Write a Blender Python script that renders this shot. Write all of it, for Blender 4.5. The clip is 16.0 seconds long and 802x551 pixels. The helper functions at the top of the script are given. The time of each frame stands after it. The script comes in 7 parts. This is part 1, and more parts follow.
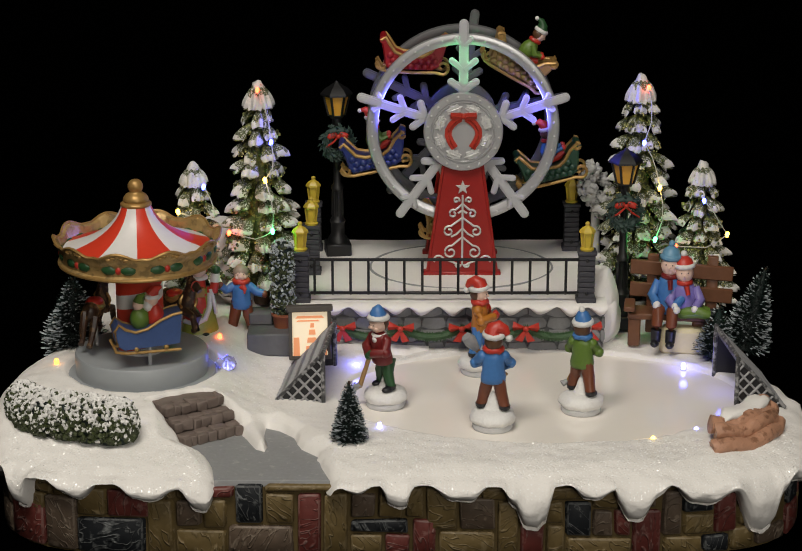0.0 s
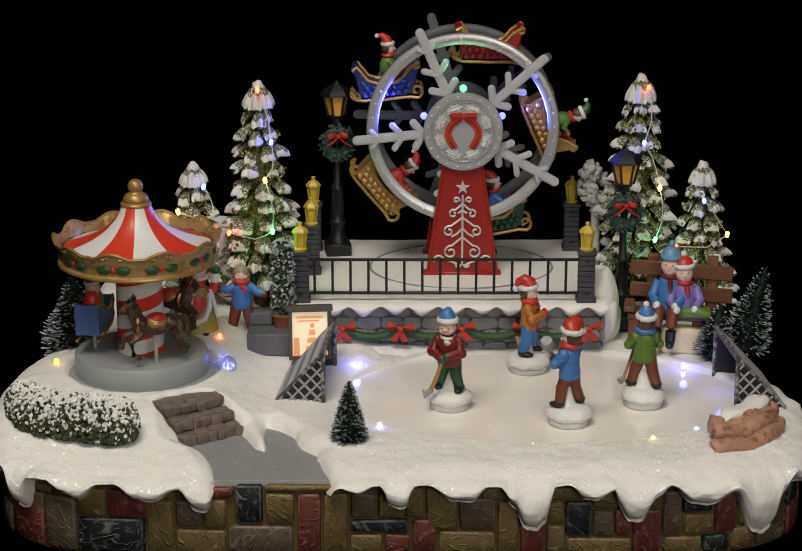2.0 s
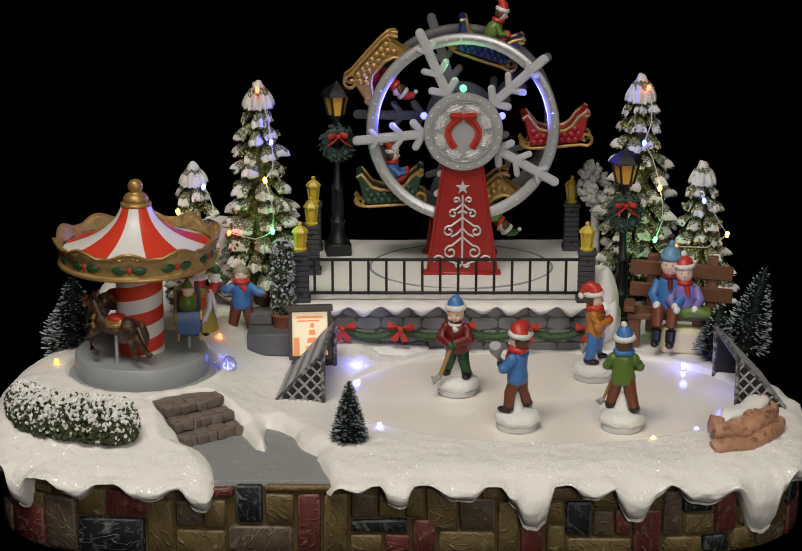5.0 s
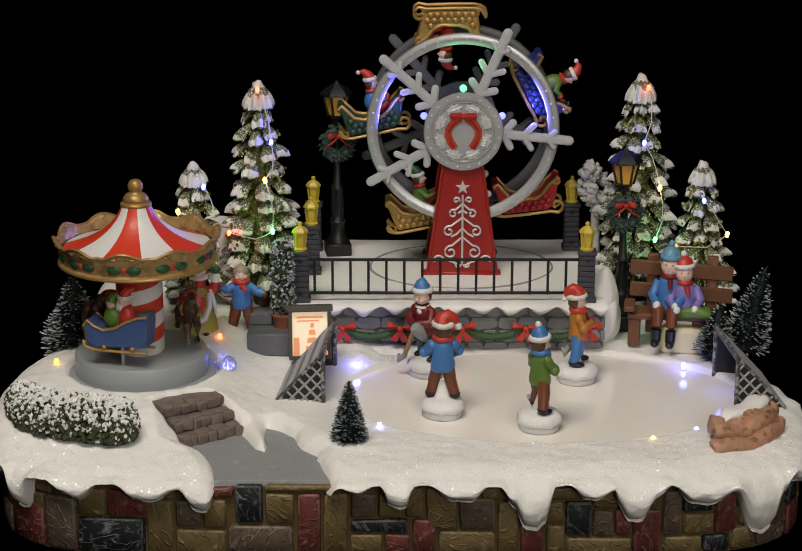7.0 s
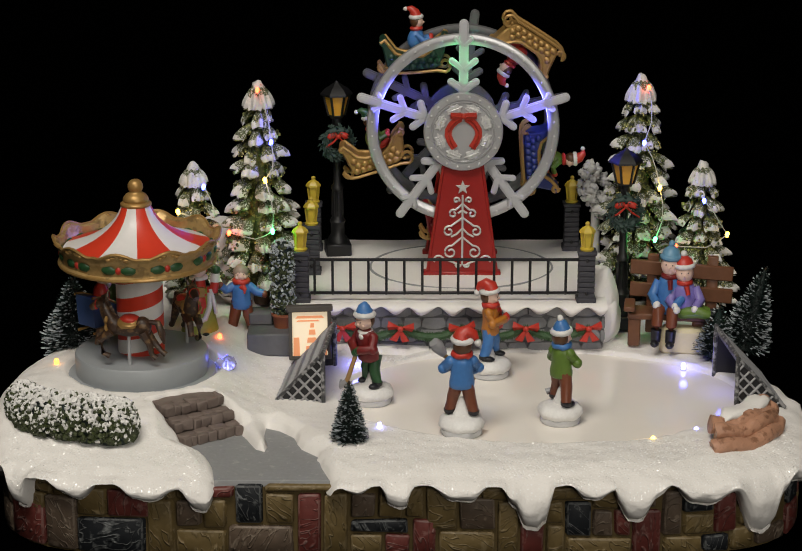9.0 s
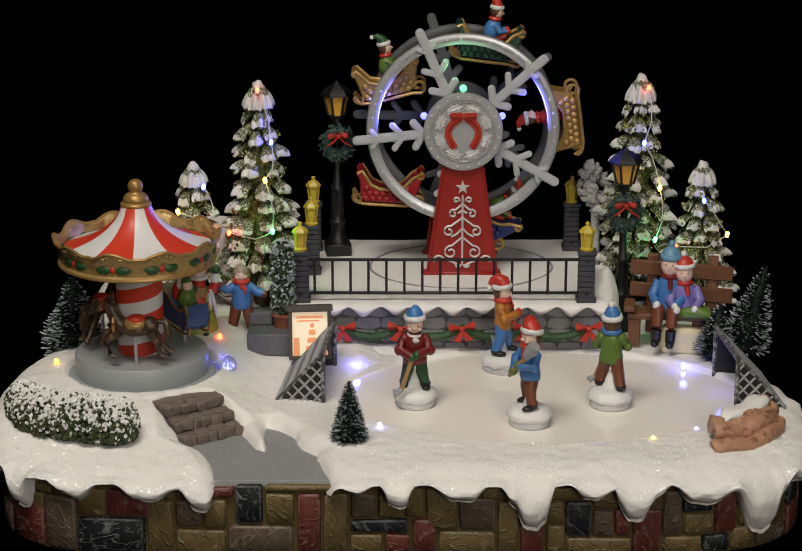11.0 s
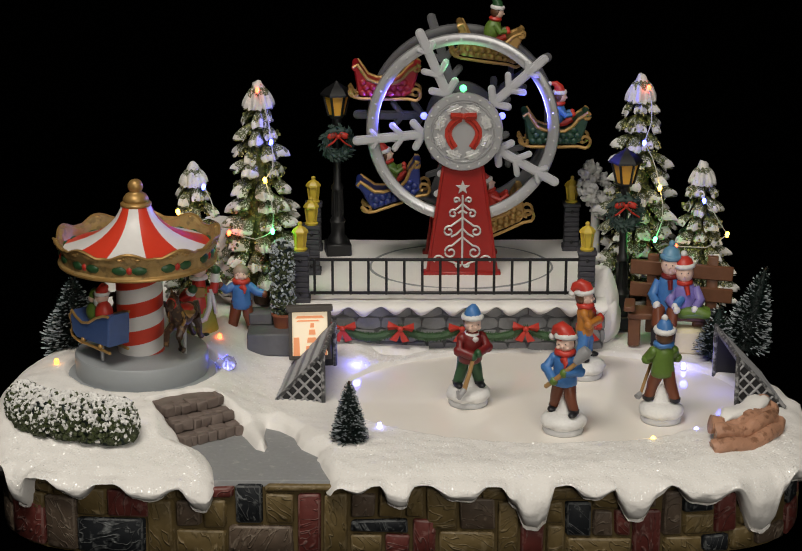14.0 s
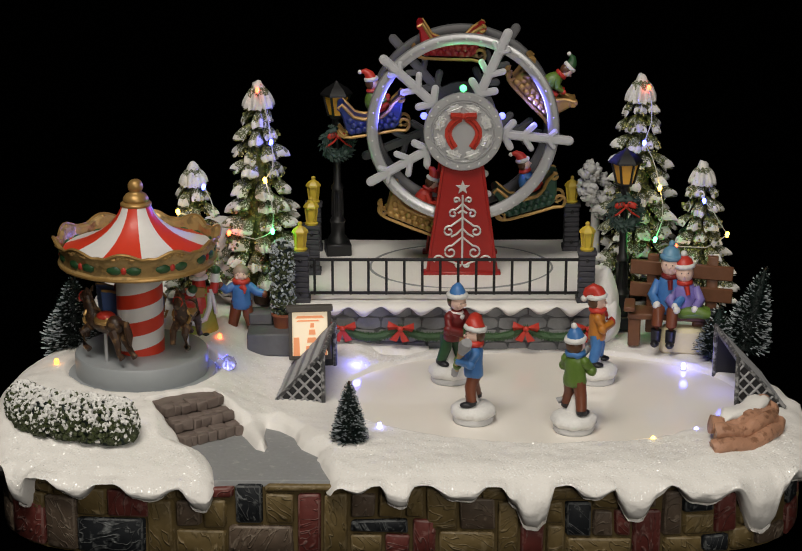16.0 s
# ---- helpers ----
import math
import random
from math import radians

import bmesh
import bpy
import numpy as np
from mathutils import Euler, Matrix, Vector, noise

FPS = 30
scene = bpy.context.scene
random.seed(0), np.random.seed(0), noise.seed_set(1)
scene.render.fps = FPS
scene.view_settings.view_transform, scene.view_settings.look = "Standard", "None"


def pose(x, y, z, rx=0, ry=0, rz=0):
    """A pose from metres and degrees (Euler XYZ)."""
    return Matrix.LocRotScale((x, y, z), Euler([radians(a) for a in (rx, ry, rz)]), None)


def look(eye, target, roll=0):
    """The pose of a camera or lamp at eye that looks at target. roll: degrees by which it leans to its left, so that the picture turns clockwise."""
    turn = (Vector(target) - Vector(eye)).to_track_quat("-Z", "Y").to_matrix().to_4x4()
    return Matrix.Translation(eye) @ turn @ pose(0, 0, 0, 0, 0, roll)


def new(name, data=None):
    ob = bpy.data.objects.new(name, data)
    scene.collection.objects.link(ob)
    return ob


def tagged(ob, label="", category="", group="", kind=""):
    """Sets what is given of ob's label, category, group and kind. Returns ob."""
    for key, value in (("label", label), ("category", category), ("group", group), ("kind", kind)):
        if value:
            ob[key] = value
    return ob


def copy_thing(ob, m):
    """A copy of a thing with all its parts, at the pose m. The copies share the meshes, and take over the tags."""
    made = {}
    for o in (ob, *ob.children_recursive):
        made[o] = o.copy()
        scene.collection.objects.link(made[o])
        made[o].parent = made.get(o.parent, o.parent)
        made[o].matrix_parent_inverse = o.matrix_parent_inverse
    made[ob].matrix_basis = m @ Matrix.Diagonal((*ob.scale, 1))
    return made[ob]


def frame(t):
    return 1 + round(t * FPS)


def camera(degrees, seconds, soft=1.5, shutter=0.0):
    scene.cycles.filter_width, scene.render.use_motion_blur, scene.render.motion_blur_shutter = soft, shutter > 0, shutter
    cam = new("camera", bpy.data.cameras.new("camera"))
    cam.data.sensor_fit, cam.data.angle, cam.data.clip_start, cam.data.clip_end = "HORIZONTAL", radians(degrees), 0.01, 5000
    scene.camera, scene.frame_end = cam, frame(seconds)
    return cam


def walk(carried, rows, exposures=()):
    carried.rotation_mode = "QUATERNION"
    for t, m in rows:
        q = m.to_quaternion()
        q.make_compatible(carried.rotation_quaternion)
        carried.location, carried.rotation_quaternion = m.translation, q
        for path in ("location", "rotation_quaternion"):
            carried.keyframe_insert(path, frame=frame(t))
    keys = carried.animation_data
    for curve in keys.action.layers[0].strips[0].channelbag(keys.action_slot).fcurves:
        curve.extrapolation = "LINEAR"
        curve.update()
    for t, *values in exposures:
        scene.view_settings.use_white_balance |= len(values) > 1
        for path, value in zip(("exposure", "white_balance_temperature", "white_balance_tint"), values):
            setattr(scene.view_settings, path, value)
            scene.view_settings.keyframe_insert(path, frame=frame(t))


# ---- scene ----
cam = camera(22.73, 16.0, soft=1.12, shutter=0.3)
EYE = pose(0.0, -1.019, 0.476, 73, 0, 0)
walk(cam, [(0.0, EYE), (16.0, EYE)], [(0.0, 0.0), (16.0, 0.0)])

# ---- light: a dark studio with two softboxes over the table ----
world = bpy.data.worlds.new("studio_dark")
scene.world = world
world.use_nodes = True
world.node_tree.nodes["Background"].inputs[0].default_value = (0.9, 0.93, 1.0, 1)
world.node_tree.nodes["Background"].inputs[1].default_value = 0.0


def softbox(name, eye, target, size, power, color):
    lamp = bpy.data.lights.new(name, "AREA")
    lamp.shape, lamp.size, lamp.size_y, lamp.energy, lamp.color = "RECTANGLE", size[0], size[1], power, color
    ob = new(name, lamp)
    ob.matrix_basis = look(eye, target)
    return ob


softbox("key_softbox", (-0.25, -0.55, 1.35), (0.0, 0.15, 0.06), (0.7, 0.5), 14.0, (1.0, 0.935, 0.835))
softbox("front_softbox", (0.45, -1.5, 0.75), (0.0, 0.15, 0.1), (0.6, 0.6), 8.3, (1.0, 0.945, 0.855))


def led_lamp(name, place, color, power):
    lamp = bpy.data.lights.new(name, "POINT")
    lamp.energy, lamp.color, lamp.shadow_soft_size = power, color, 0.0025
    ob = new(name, lamp)
    ob.location = place
    return ob


def led_spot(name, eye, target, color, power):
    lamp = bpy.data.lights.new(name, "SPOT")
    lamp.energy, lamp.color, lamp.shadow_soft_size, lamp.spot_size, lamp.spot_blend = power, color, 0.0016, radians(86), 0.9
    ob = new(name, lamp)
    ob.matrix_basis = look(eye, target)
    return ob


BLUE, GREEN, YELLOWISH, REDDISH = (0.10, 0.12, 1.0), (0.05, 1.0, 0.18), (1.0, 0.70, 0.12), (1.0, 0.14, 0.06)
# the three lights of the big wheel shine outwards from behind its hub
led_spot("wheel_light_green", (0.0410, 0.2790, 0.2110), (0.0410, 0.2590, 0.2400), (0.14, 1.0, 0.32), 0.20)
led_spot("wheel_light_blue", (0.0100, 0.2790, 0.1915), (-0.0190, 0.2610, 0.2030), (0.12, 0.12, 1.0), 1.5)
led_spot("wheel_light_blue", (0.0720, 0.2790, 0.1915), (0.1010, 0.2610, 0.2030), (0.12, 0.12, 1.0), 1.5)
# bulbs in the snow and on the trees, and one fill lamp
led_lamp("bulb_or_fill_light", (-0.0280, 0.1675, 0.0575), BLUE, 0.008)
led_lamp("bulb_or_fill_light", (0.1785, 0.1675, 0.0585), BLUE, 0.005)
# added fill that tints the right goal's inside blue; no bulb stands here
led_lamp("bulb_or_fill_light", (0.1960, 0.1280, 0.0640), BLUE, 0.003)
led_lamp("bulb_or_fill_light", (-0.1095, 0.1510, 0.0665), BLUE, 0.004)
led_lamp("bulb_or_fill_light", (-0.0822, 0.2060, 0.1314), GREEN, 0.010)
led_lamp("bulb_or_fill_light", (0.1684, 0.2480, 0.1139), GREEN, 0.006)
led_lamp("bulb_or_fill_light", (-0.0868, 0.2120, 0.1636), YELLOWISH, 0.0045)
led_lamp("bulb_or_fill_light", (0.1707, 0.2520, 0.1482), YELLOWISH, 0.0045)
led_lamp("bulb_or_fill_light", (-0.0832, 0.2240, 0.1855), BLUE, 0.0012)
led_lamp("bulb_or_fill_light", (0.1607, 0.2620, 0.1763), BLUE, 0.0013)
led_lamp("bulb_or_fill_light", (-0.1114, 0.2220, 0.1258), REDDISH, 0.004)
led_lamp("bulb_or_fill_light", (-0.1424, 0.2070, 0.1440), YELLOWISH, 0.0035)


# ---- materials ----
def mat(name, color, rough=0.5, metal=0.0, var=0.25, grain=400.0, bump=0.25, second=None, mix=0.5, glow=None, coat=0.0, spread=0.0, trans=0.0, relief=0.0006):
    """Painted resin, plastic or snow: a base colour that varies at two scales, with fine relief."""
    m = bpy.data.materials.new(name)
    m.use_nodes = True
    t, L = m.node_tree.nodes, m.node_tree.links
    p = t["Principled BSDF"]
    tc = t.new("ShaderNodeTexCoord")
    n1, n2 = t.new("ShaderNodeTexNoise"), t.new("ShaderNodeTexNoise")
    n1.inputs["Scale"].default_value, n1.inputs["Detail"].default_value = grain, 4
    n2.inputs["Scale"].default_value, n2.inputs["Detail"].default_value = grain * 0.17, 3
    L.new(tc.outputs["Object"], n1.inputs["Vector"])
    L.new(tc.outputs["Object"], n2.inputs["Vector"])
    lo = [c * (1 - var) for c in color]
    hi = [min(1, c * (1 + var * 0.6)) for c in color]
    a = t.new("ShaderNodeMix")
    a.data_type = "RGBA"
    a.inputs["A"].default_value, a.inputs["B"].default_value = (*lo, 1), (*hi, 1)
    add = t.new("ShaderNodeMath")
    add.operation = "ADD"
    L.new(n1.outputs["Fac"], add.inputs[0])
    L.new(n2.outputs["Fac"], add.inputs[1])
    half = t.new("ShaderNodeMath")
    half.operation = "MULTIPLY"
    half.inputs[1].default_value = 0.5
    L.new(add.outputs[0], half.inputs[0])
    L.new(half.outputs[0], a.inputs["Factor"])
    out = a.outputs["Result"]
    if second:
        ramp = t.new("ShaderNodeMapRange")
        ramp.inputs["From Min"].default_value = 0.62 - 0.3 * mix
        ramp.inputs["From Max"].default_value = 0.72 - 0.3 * mix
        n3 = t.new("ShaderNodeTexNoise")
        n3.inputs["Scale"].default_value, n3.inputs["Detail"].default_value = grain * 0.6, 3
        L.new(tc.outputs["Object"], n3.inputs["Vector"])
        L.new(n3.outputs["Fac"], ramp.inputs["Value"])
        b = t.new("ShaderNodeMix")
        b.data_type = "RGBA"
        L.new(ramp.outputs[0], b.inputs["Factor"])
        L.new(out, b.inputs["A"])
        b.inputs["B"].default_value = (*second, 1)
        out = b.outputs["Result"]
    if spread:
        info = t.new("ShaderNodeNewGeometry")
        hsv = t.new("ShaderNodeHueSaturation")
        mr = t.new("ShaderNodeMapRange")
        mr.inputs["To Min"].default_value, mr.inputs["To Max"].default_value = 1 - spread, 1 + spread
        L.new(info.outputs["Random Per Island"], mr.inputs["Value"])
        L.new(mr.outputs[0], hsv.inputs["Value"])
        L.new(out, hsv.inputs["Color"])
        out = hsv.outputs["Color"]
    L.new(out, p.inputs["Base Color"])
    p.inputs["Metallic"].default_value = metal
    rr = t.new("ShaderNodeMapRange")
    rr.inputs["To Min"].default_value, rr.inputs["To Max"].default_value = max(0.04, rough - 0.1), min(1, rough + 0.1)
    L.new(n2.outputs["Fac"], rr.inputs["Value"])
    L.new(rr.outputs[0], p.inputs["Roughness"])
    p.inputs["Coat Weight"].default_value = coat
    if trans:
        p.inputs["Transmission Weight"].default_value = trans
    if bump:
        bn = t.new("ShaderNodeBump")
        bn.inputs["Strength"].default_value, bn.inputs["Distance"].default_value = bump, relief
        L.new(half.outputs[0], bn.inputs["Height"])
        L.new(bn.outputs[0], p.inputs["Normal"])
    if glow:
        p.inputs["Emission Color"].default_value = (*glow[:3], 1)
        p.inputs["Emission Strength"].default_value = glow[3]
    return m


def lets_light(m, share, color):
    """Mixes diffuse transmission into a material."""
    t, L = m.node_tree.nodes, m.node_tree.links
    tr, mx = t.new("ShaderNodeBsdfTranslucent"), t.new("ShaderNodeMixShader")
    tr.inputs["Color"].default_value, mx.inputs[0].default_value = (*color, 1), share
    L.new(t["Principled BSDF"].outputs[0], mx.inputs[1])
    L.new(tr.outputs[0], mx.inputs[2])
    L.new(mx.outputs[0], t["Material Output"].inputs["Surface"])
    return m


SNOW = mat("snow_flock", (0.825, 0.80, 0.765), 0.75, var=0.08, grain=620, bump=0.6, relief=0.0009)
SNOWCAP = mat("snow_paint", (0.80, 0.79, 0.77), 0.6, var=0.24, grain=620, bump=0.8, relief=0.001)
ICE = mat("ice_resin", (0.95, 0.90, 0.83), 0.12, var=0.05, grain=60, bump=0.02, coat=0.3)
GLITTER = mat("glitter", (0.97, 0.97, 0.95), 0.24, var=0.02, bump=0)
GLITTER.node_tree.nodes["Principled BSDF"].inputs["IOR"].default_value = 2.0
PATH = mat("grey_path", (0.27, 0.275, 0.28), 0.65, var=0.3, grain=420, bump=0.5, second=(0.33, 0.33, 0.325), mix=0.04)
STEPM = mat("brown_stone", (0.175, 0.135, 0.115), 0.75, var=0.35, grain=420, bump=0.6)
GROUT = mat("brown_mortar", (0.100, 0.067, 0.020), 0.8, var=0.4, grain=300, bump=0.6)


def carved(name, color, pale):
    """Painted stone with a few flowing carved veins, turned another way on each stone, and dry-brushed wear."""
    m = mat(name, color, 0.62, var=0.5, grain=300, bump=0.6, relief=0.0008, second=[0.55 * a + 0.45 * b for a, b in zip(color, pale)], mix=0.10)
    t, L = m.node_tree.nodes, m.node_tree.links
    p = t["Principled BSDF"]
    tc, info, rot, size, vein, fine, mx, bn = (t.new("ShaderNode" + k) for k in ("TexCoord", "ObjectInfo", "VectorRotate", "Mapping", "TexNoise", "TexNoise", "Mix", "Bump"))
    rot.rotation_type = "Y_AXIS"
    k = t.new("ShaderNodeMath")
    k.operation = "MULTIPLY"
    k.inputs[1].default_value = 23.0
    L.new(info.outputs["Random"], k.inputs[0])
    L.new(k.outputs[0], rot.inputs["Angle"])
    L.new(tc.outputs["Object"], rot.inputs["Vector"])
    size.inputs["Scale"].default_value = (150.0, 60.0, 52.0)
    L.new(rot.outputs[0], size.inputs["Vector"])
    vein.inputs["Scale"].default_value, vein.inputs["Detail"].default_value, vein.inputs["Distortion"].default_value = 1.0, 1.5, 0.7
    L.new(size.outputs[0], vein.inputs["Vector"])
    # a vein runs where the noise passes one of its levels
    fold = t.new("ShaderNodeMath")
    fold.operation = "PINGPONG"
    fold.inputs[1].default_value = 0.11
    L.new(vein.outputs["Fac"], fold.inputs[0])
    ramp = t.new("ShaderNodeMapRange")
    ramp.inputs["From Min"].default_value, ramp.inputs["From Max"].default_value = 0.080, 0.108
    L.new(fold.outputs[0], ramp.inputs["Value"])
    fine.inputs["Scale"].default_value, fine.inputs["Detail"].default_value = 330.0, 3
    L.new(tc.outputs["Object"], fine.inputs["Vector"])
    worn = t.new("ShaderNodeMapRange")
    worn.inputs["From Min"].default_value, worn.inputs["From Max"].default_value, worn.inputs["To Max"].default_value = 0.34, 0.62, 0.8
    L.new(fine.outputs["Fac"], worn.inputs["Value"])
    both = t.new("ShaderNodeMath")
    both.operation = "MULTIPLY"
    L.new(ramp.outputs[0], both.inputs[0])
    L.new(worn.outputs[0], both.inputs[1])
    mx.data_type = "RGBA"
    old = p.inputs["Base Color"].links[0].from_socket
    L.new(both.outputs[0], mx.inputs["Factor"])
    L.new(old, mx.inputs["A"])
    mx.inputs["B"].default_value = (*pale, 1)
    L.new(mx.outputs["Result"], p.inputs["Base Color"])
    bn.inputs["Strength"].default_value, bn.inputs["Distance"].default_value = 0.7, 0.0010
    L.new(ramp.outputs[0], bn.inputs["Height"])
    L.new(p.inputs["Normal"].links[0].from_socket, bn.inputs["Normal"])
    L.new(bn.outputs[0], p.inputs["Normal"])
    p.inputs["Specular IOR Level"].default_value = 0.3
    return m


def worn_edge(name, color, pale):
    """The chipped border of a stone, where the pale paint catches."""
    return mat(name, [0.6 * a + 0.4 * b for a, b in zip(color, pale)], 0.55, var=0.4, grain=420, bump=0.4, second=[0.8 * a for a in color], mix=0.42)


STONES = [("olive", (0.148, 0.103, 0.039), (0.27, 0.21, 0.12)), ("taupe", (0.108, 0.076, 0.053), (0.25, 0.20, 0.15)),
          ("maroon", (0.130, 0.029, 0.023), (0.26, 0.16, 0.14)), ("slate", (0.012, 0.014, 0.017), (0.20, 0.21, 0.21))]
BRICKS = [[carved("stone_" + n, a, b), worn_edge("edge_" + n, a, b)] for n, a, b in STONES]
GREYSTONE = mat("grey_rubble", (0.245, 0.245, 0.25), 0.7, var=0.4, grain=450, bump=0.6)
DARKSTONE = mat("dark_slabs", (0.12, 0.122, 0.128), 0.6, var=0.45, grain=200, bump=0.7, relief=0.001)
GREYJOINT = mat("dark_joint", (0.13, 0.13, 0.135), 0.8, var=0.3, grain=450)
BLACK = mat("black_plastic", (0.005, 0.005, 0.0055), 0.48, var=0.3, grain=500, bump=0.1)
PILLAR = mat("dark_brickwork", (0.045, 0.045, 0.055), 0.6, var=0.4, grain=400, bump=0.4)
YELLOW = mat("yellow_plastic", (0.56, 0.41, 0.045), 0.35, var=0.25, grain=300, bump=0.1)
AMBER = mat("amber_pane", (0.75, 0.38, 0.04), 0.35, var=0.3, grain=300, bump=0.1)
SILVER = mat("silver_plastic", (0.52, 0.52, 0.53), 0.36, metal=0.55, var=0.12, grain=300, bump=0.1)
FROST = lets_light(mat("frosted_plastic", (0.74, 0.74, 0.75), 0.4, var=0.1, grain=300, bump=0.08), 0.55, (0.85, 0.85, 0.88))
# the back wheel's grey: dimness behind the front wheel is put into its colour
SHADED_GREY = mat("shaded_grey_plastic", (0.10, 0.10, 0.105), 0.5, var=0.12, grain=300, bump=0.08)
ORNAMENT = mat("silver_paint", (0.62, 0.62, 0.61), 0.36, metal=0.2, var=0.15, grain=500)
TOWER = mat("red_plastic", (0.30, 0.014, 0.011), 0.36, var=0.2, grain=250, bump=0.1)
RED = mat("red_paint", (0.50, 0.035, 0.02), 0.42, var=0.3, grain=500)
GOLD = mat("gold_paint", (0.42, 0.25, 0.08), 0.38, metal=0.45, var=0.4, grain=450, bump=0.5)
CGOLD = mat("antique_gold", (0.50, 0.33, 0.13), 0.40, metal=0.4, var=0.5, grain=300, bump=0.9, relief=0.0012, second=(0.28, 0.19, 0.08), mix=0.25)
CRED = mat("stripe_red", (0.62, 0.045, 0.018), 0.42, var=0.16, grain=250, bump=0.12, coat=0.05)
CWHITE = mat("stripe_white", (0.72, 0.70, 0.68), 0.42, var=0.12, grain=250, bump=0.12, coat=0.05)
GREYDISC = mat("grey_disc", (0.30, 0.32, 0.335), 0.42, var=0.08, grain=200, bump=0.05)
NAVY = mat("sleigh_blue", (0.048, 0.090, 0.235), 0.4, var=0.3, grain=400)
HORSE = mat("horse_brown", (0.045, 0.022, 0.012), 0.42, var=0.5, grain=500, bump=0.4, second=(0.14, 0.08, 0.035), mix=0.3)
FIR = mat("fir_green", (0.060, 0.074, 0.022), 0.34, var=0.5, grain=800, bump=1.0, second=(0.24, 0.24, 0.07), mix=0.40, spread=0.3, relief=0.0012)
BRISTLE = mat("bristle_green", (0.008, 0.022, 0.018), 0.6, var=0.4, grain=700, bump=0, spread=0.5)
FROSTTIP = mat("bristle_frost", (0.36, 0.40, 0.42), 0.7, var=0.2, grain=700, bump=0, spread=0.3)
LEAF = mat("hedge_green", (0.045, 0.058, 0.018), 0.55, var=0.5, grain=600, bump=0.3, spread=0.5)
BARK = mat("bark", (0.07, 0.04, 0.02), 0.8, var=0.4, grain=500, bump=0.6)
LOG = mat("log_wood", (0.50, 0.265, 0.165), 0.5, var=0.4, grain=350, bump=1.0, relief=0.0014, second=(0.26, 0.125, 0.07), mix=0.25)
BENCH = mat("bench_wood", (0.16, 0.065, 0.03), 0.5, var=0.45, grain=350, bump=0.5)
TERRA = mat("terracotta", (0.33, 0.11, 0.045), 0.6, var=0.3, grain=400)
GARLAND = mat("garland_green", (0.045, 0.105, 0.038), 0.6, var=0.6, grain=1500, bump=0.8)
NET = mat("net_dark", (0.022, 0.022, 0.024), 0.5, var=0.4, grain=500)
CORD = mat("net_cord", (0.36, 0.36, 0.37), 0.6, var=0.4, grain=700, bump=0.4)
SIGNFRAME = mat("sign_frame", (0.085, 0.075, 0.065), 0.6, var=0.3, grain=400)
SIGNLIT = mat("lit_sheet", (0.85, 0.76, 0.62), 0.5, var=0.25, grain=140, bump=0, glow=(1.0, 0.80, 0.52, 0.42))
SIGNRED = mat("lit_print", (0.75, 0.34, 0.18), 0.5, var=0.3, grain=300, bump=0, glow=(1.0, 0.36, 0.14, 0.38))
WIRE = mat("clear_wire", (0.55, 0.54, 0.50), 0.3, var=0.1, bump=0)
SKIN = mat("painted_skin", (0.76, 0.53, 0.43), 0.42, var=0.12, grain=500, bump=0.15)
PUCK = mat("clear_disc", (0.82, 0.82, 0.83), 0.2, var=0.05, bump=0, trans=0.3)
VELVET = mat("black_cloth", (0.0004, 0.0004, 0.0004), 0.95, var=0.3, grain=200, bump=0.1)
VELVET.node_tree.nodes["Principled BSDF"].inputs["Specular IOR Level"].default_value = 0.0


def paint(name, color, rough=0.42):
    return mat(name, color, rough, var=0.36, grain=420, bump=0.5)


P_RED, P_MAROON = paint("paint_red", (0.52, 0.04, 0.025)), paint("paint_maroon", (0.17, 0.014, 0.014))
P_BLUE, P_SKY = paint("paint_blue", (0.06, 0.19, 0.47)), paint("paint_sky", (0.13, 0.30, 0.45))
P_GREEN, P_DGREEN = paint("paint_green", (0.11, 0.19, 0.03)), paint("paint_dark_green", (0.025, 0.085, 0.03))
P_BROWN, P_ORANGE = paint("paint_brown", (0.17, 0.05, 0.022)), paint("paint_orange", (0.48, 0.18, 0.025))
P_LILAC, P_BLACK = paint("paint_lilac", (0.22, 0.18, 0.48)), paint("paint_black", (0.012, 0.012, 0.016))
P_WHITE, P_STEEL = paint("paint_white", (0.75, 0.74, 0.72)), paint("paint_steel", (0.33, 0.33, 0.34))
P_WOOD, P_LIME = paint("paint_wood", (0.38, 0.22, 0.08)), paint("paint_lime", (0.28, 0.32, 0.05))
P_HAIR = paint("paint_hair", (0.10, 0.045, 0.02))


def bulb_mat(name, rgb, power):
    return mat(name, [min(1, c + 0.15) for c in rgb], 0.2, var=0.02, bump=0, glow=(*rgb, power))


LED = {"blue": bulb_mat("led_blue", (0.035, 0.045, 1.0), 30), "red": bulb_mat("led_red", (1.0, 0.07, 0.02), 10),
       "yellow": bulb_mat("led_yellow", (1.0, 0.60, 0.06), 10), "green": bulb_mat("led_green", (0.03, 1.0, 0.12), 26),
       "white": bulb_mat("led_white", (0.28, 0.30, 1.0), 8), "amber": bulb_mat("led_amber", (1.0, 0.36, 0.03), 5)}


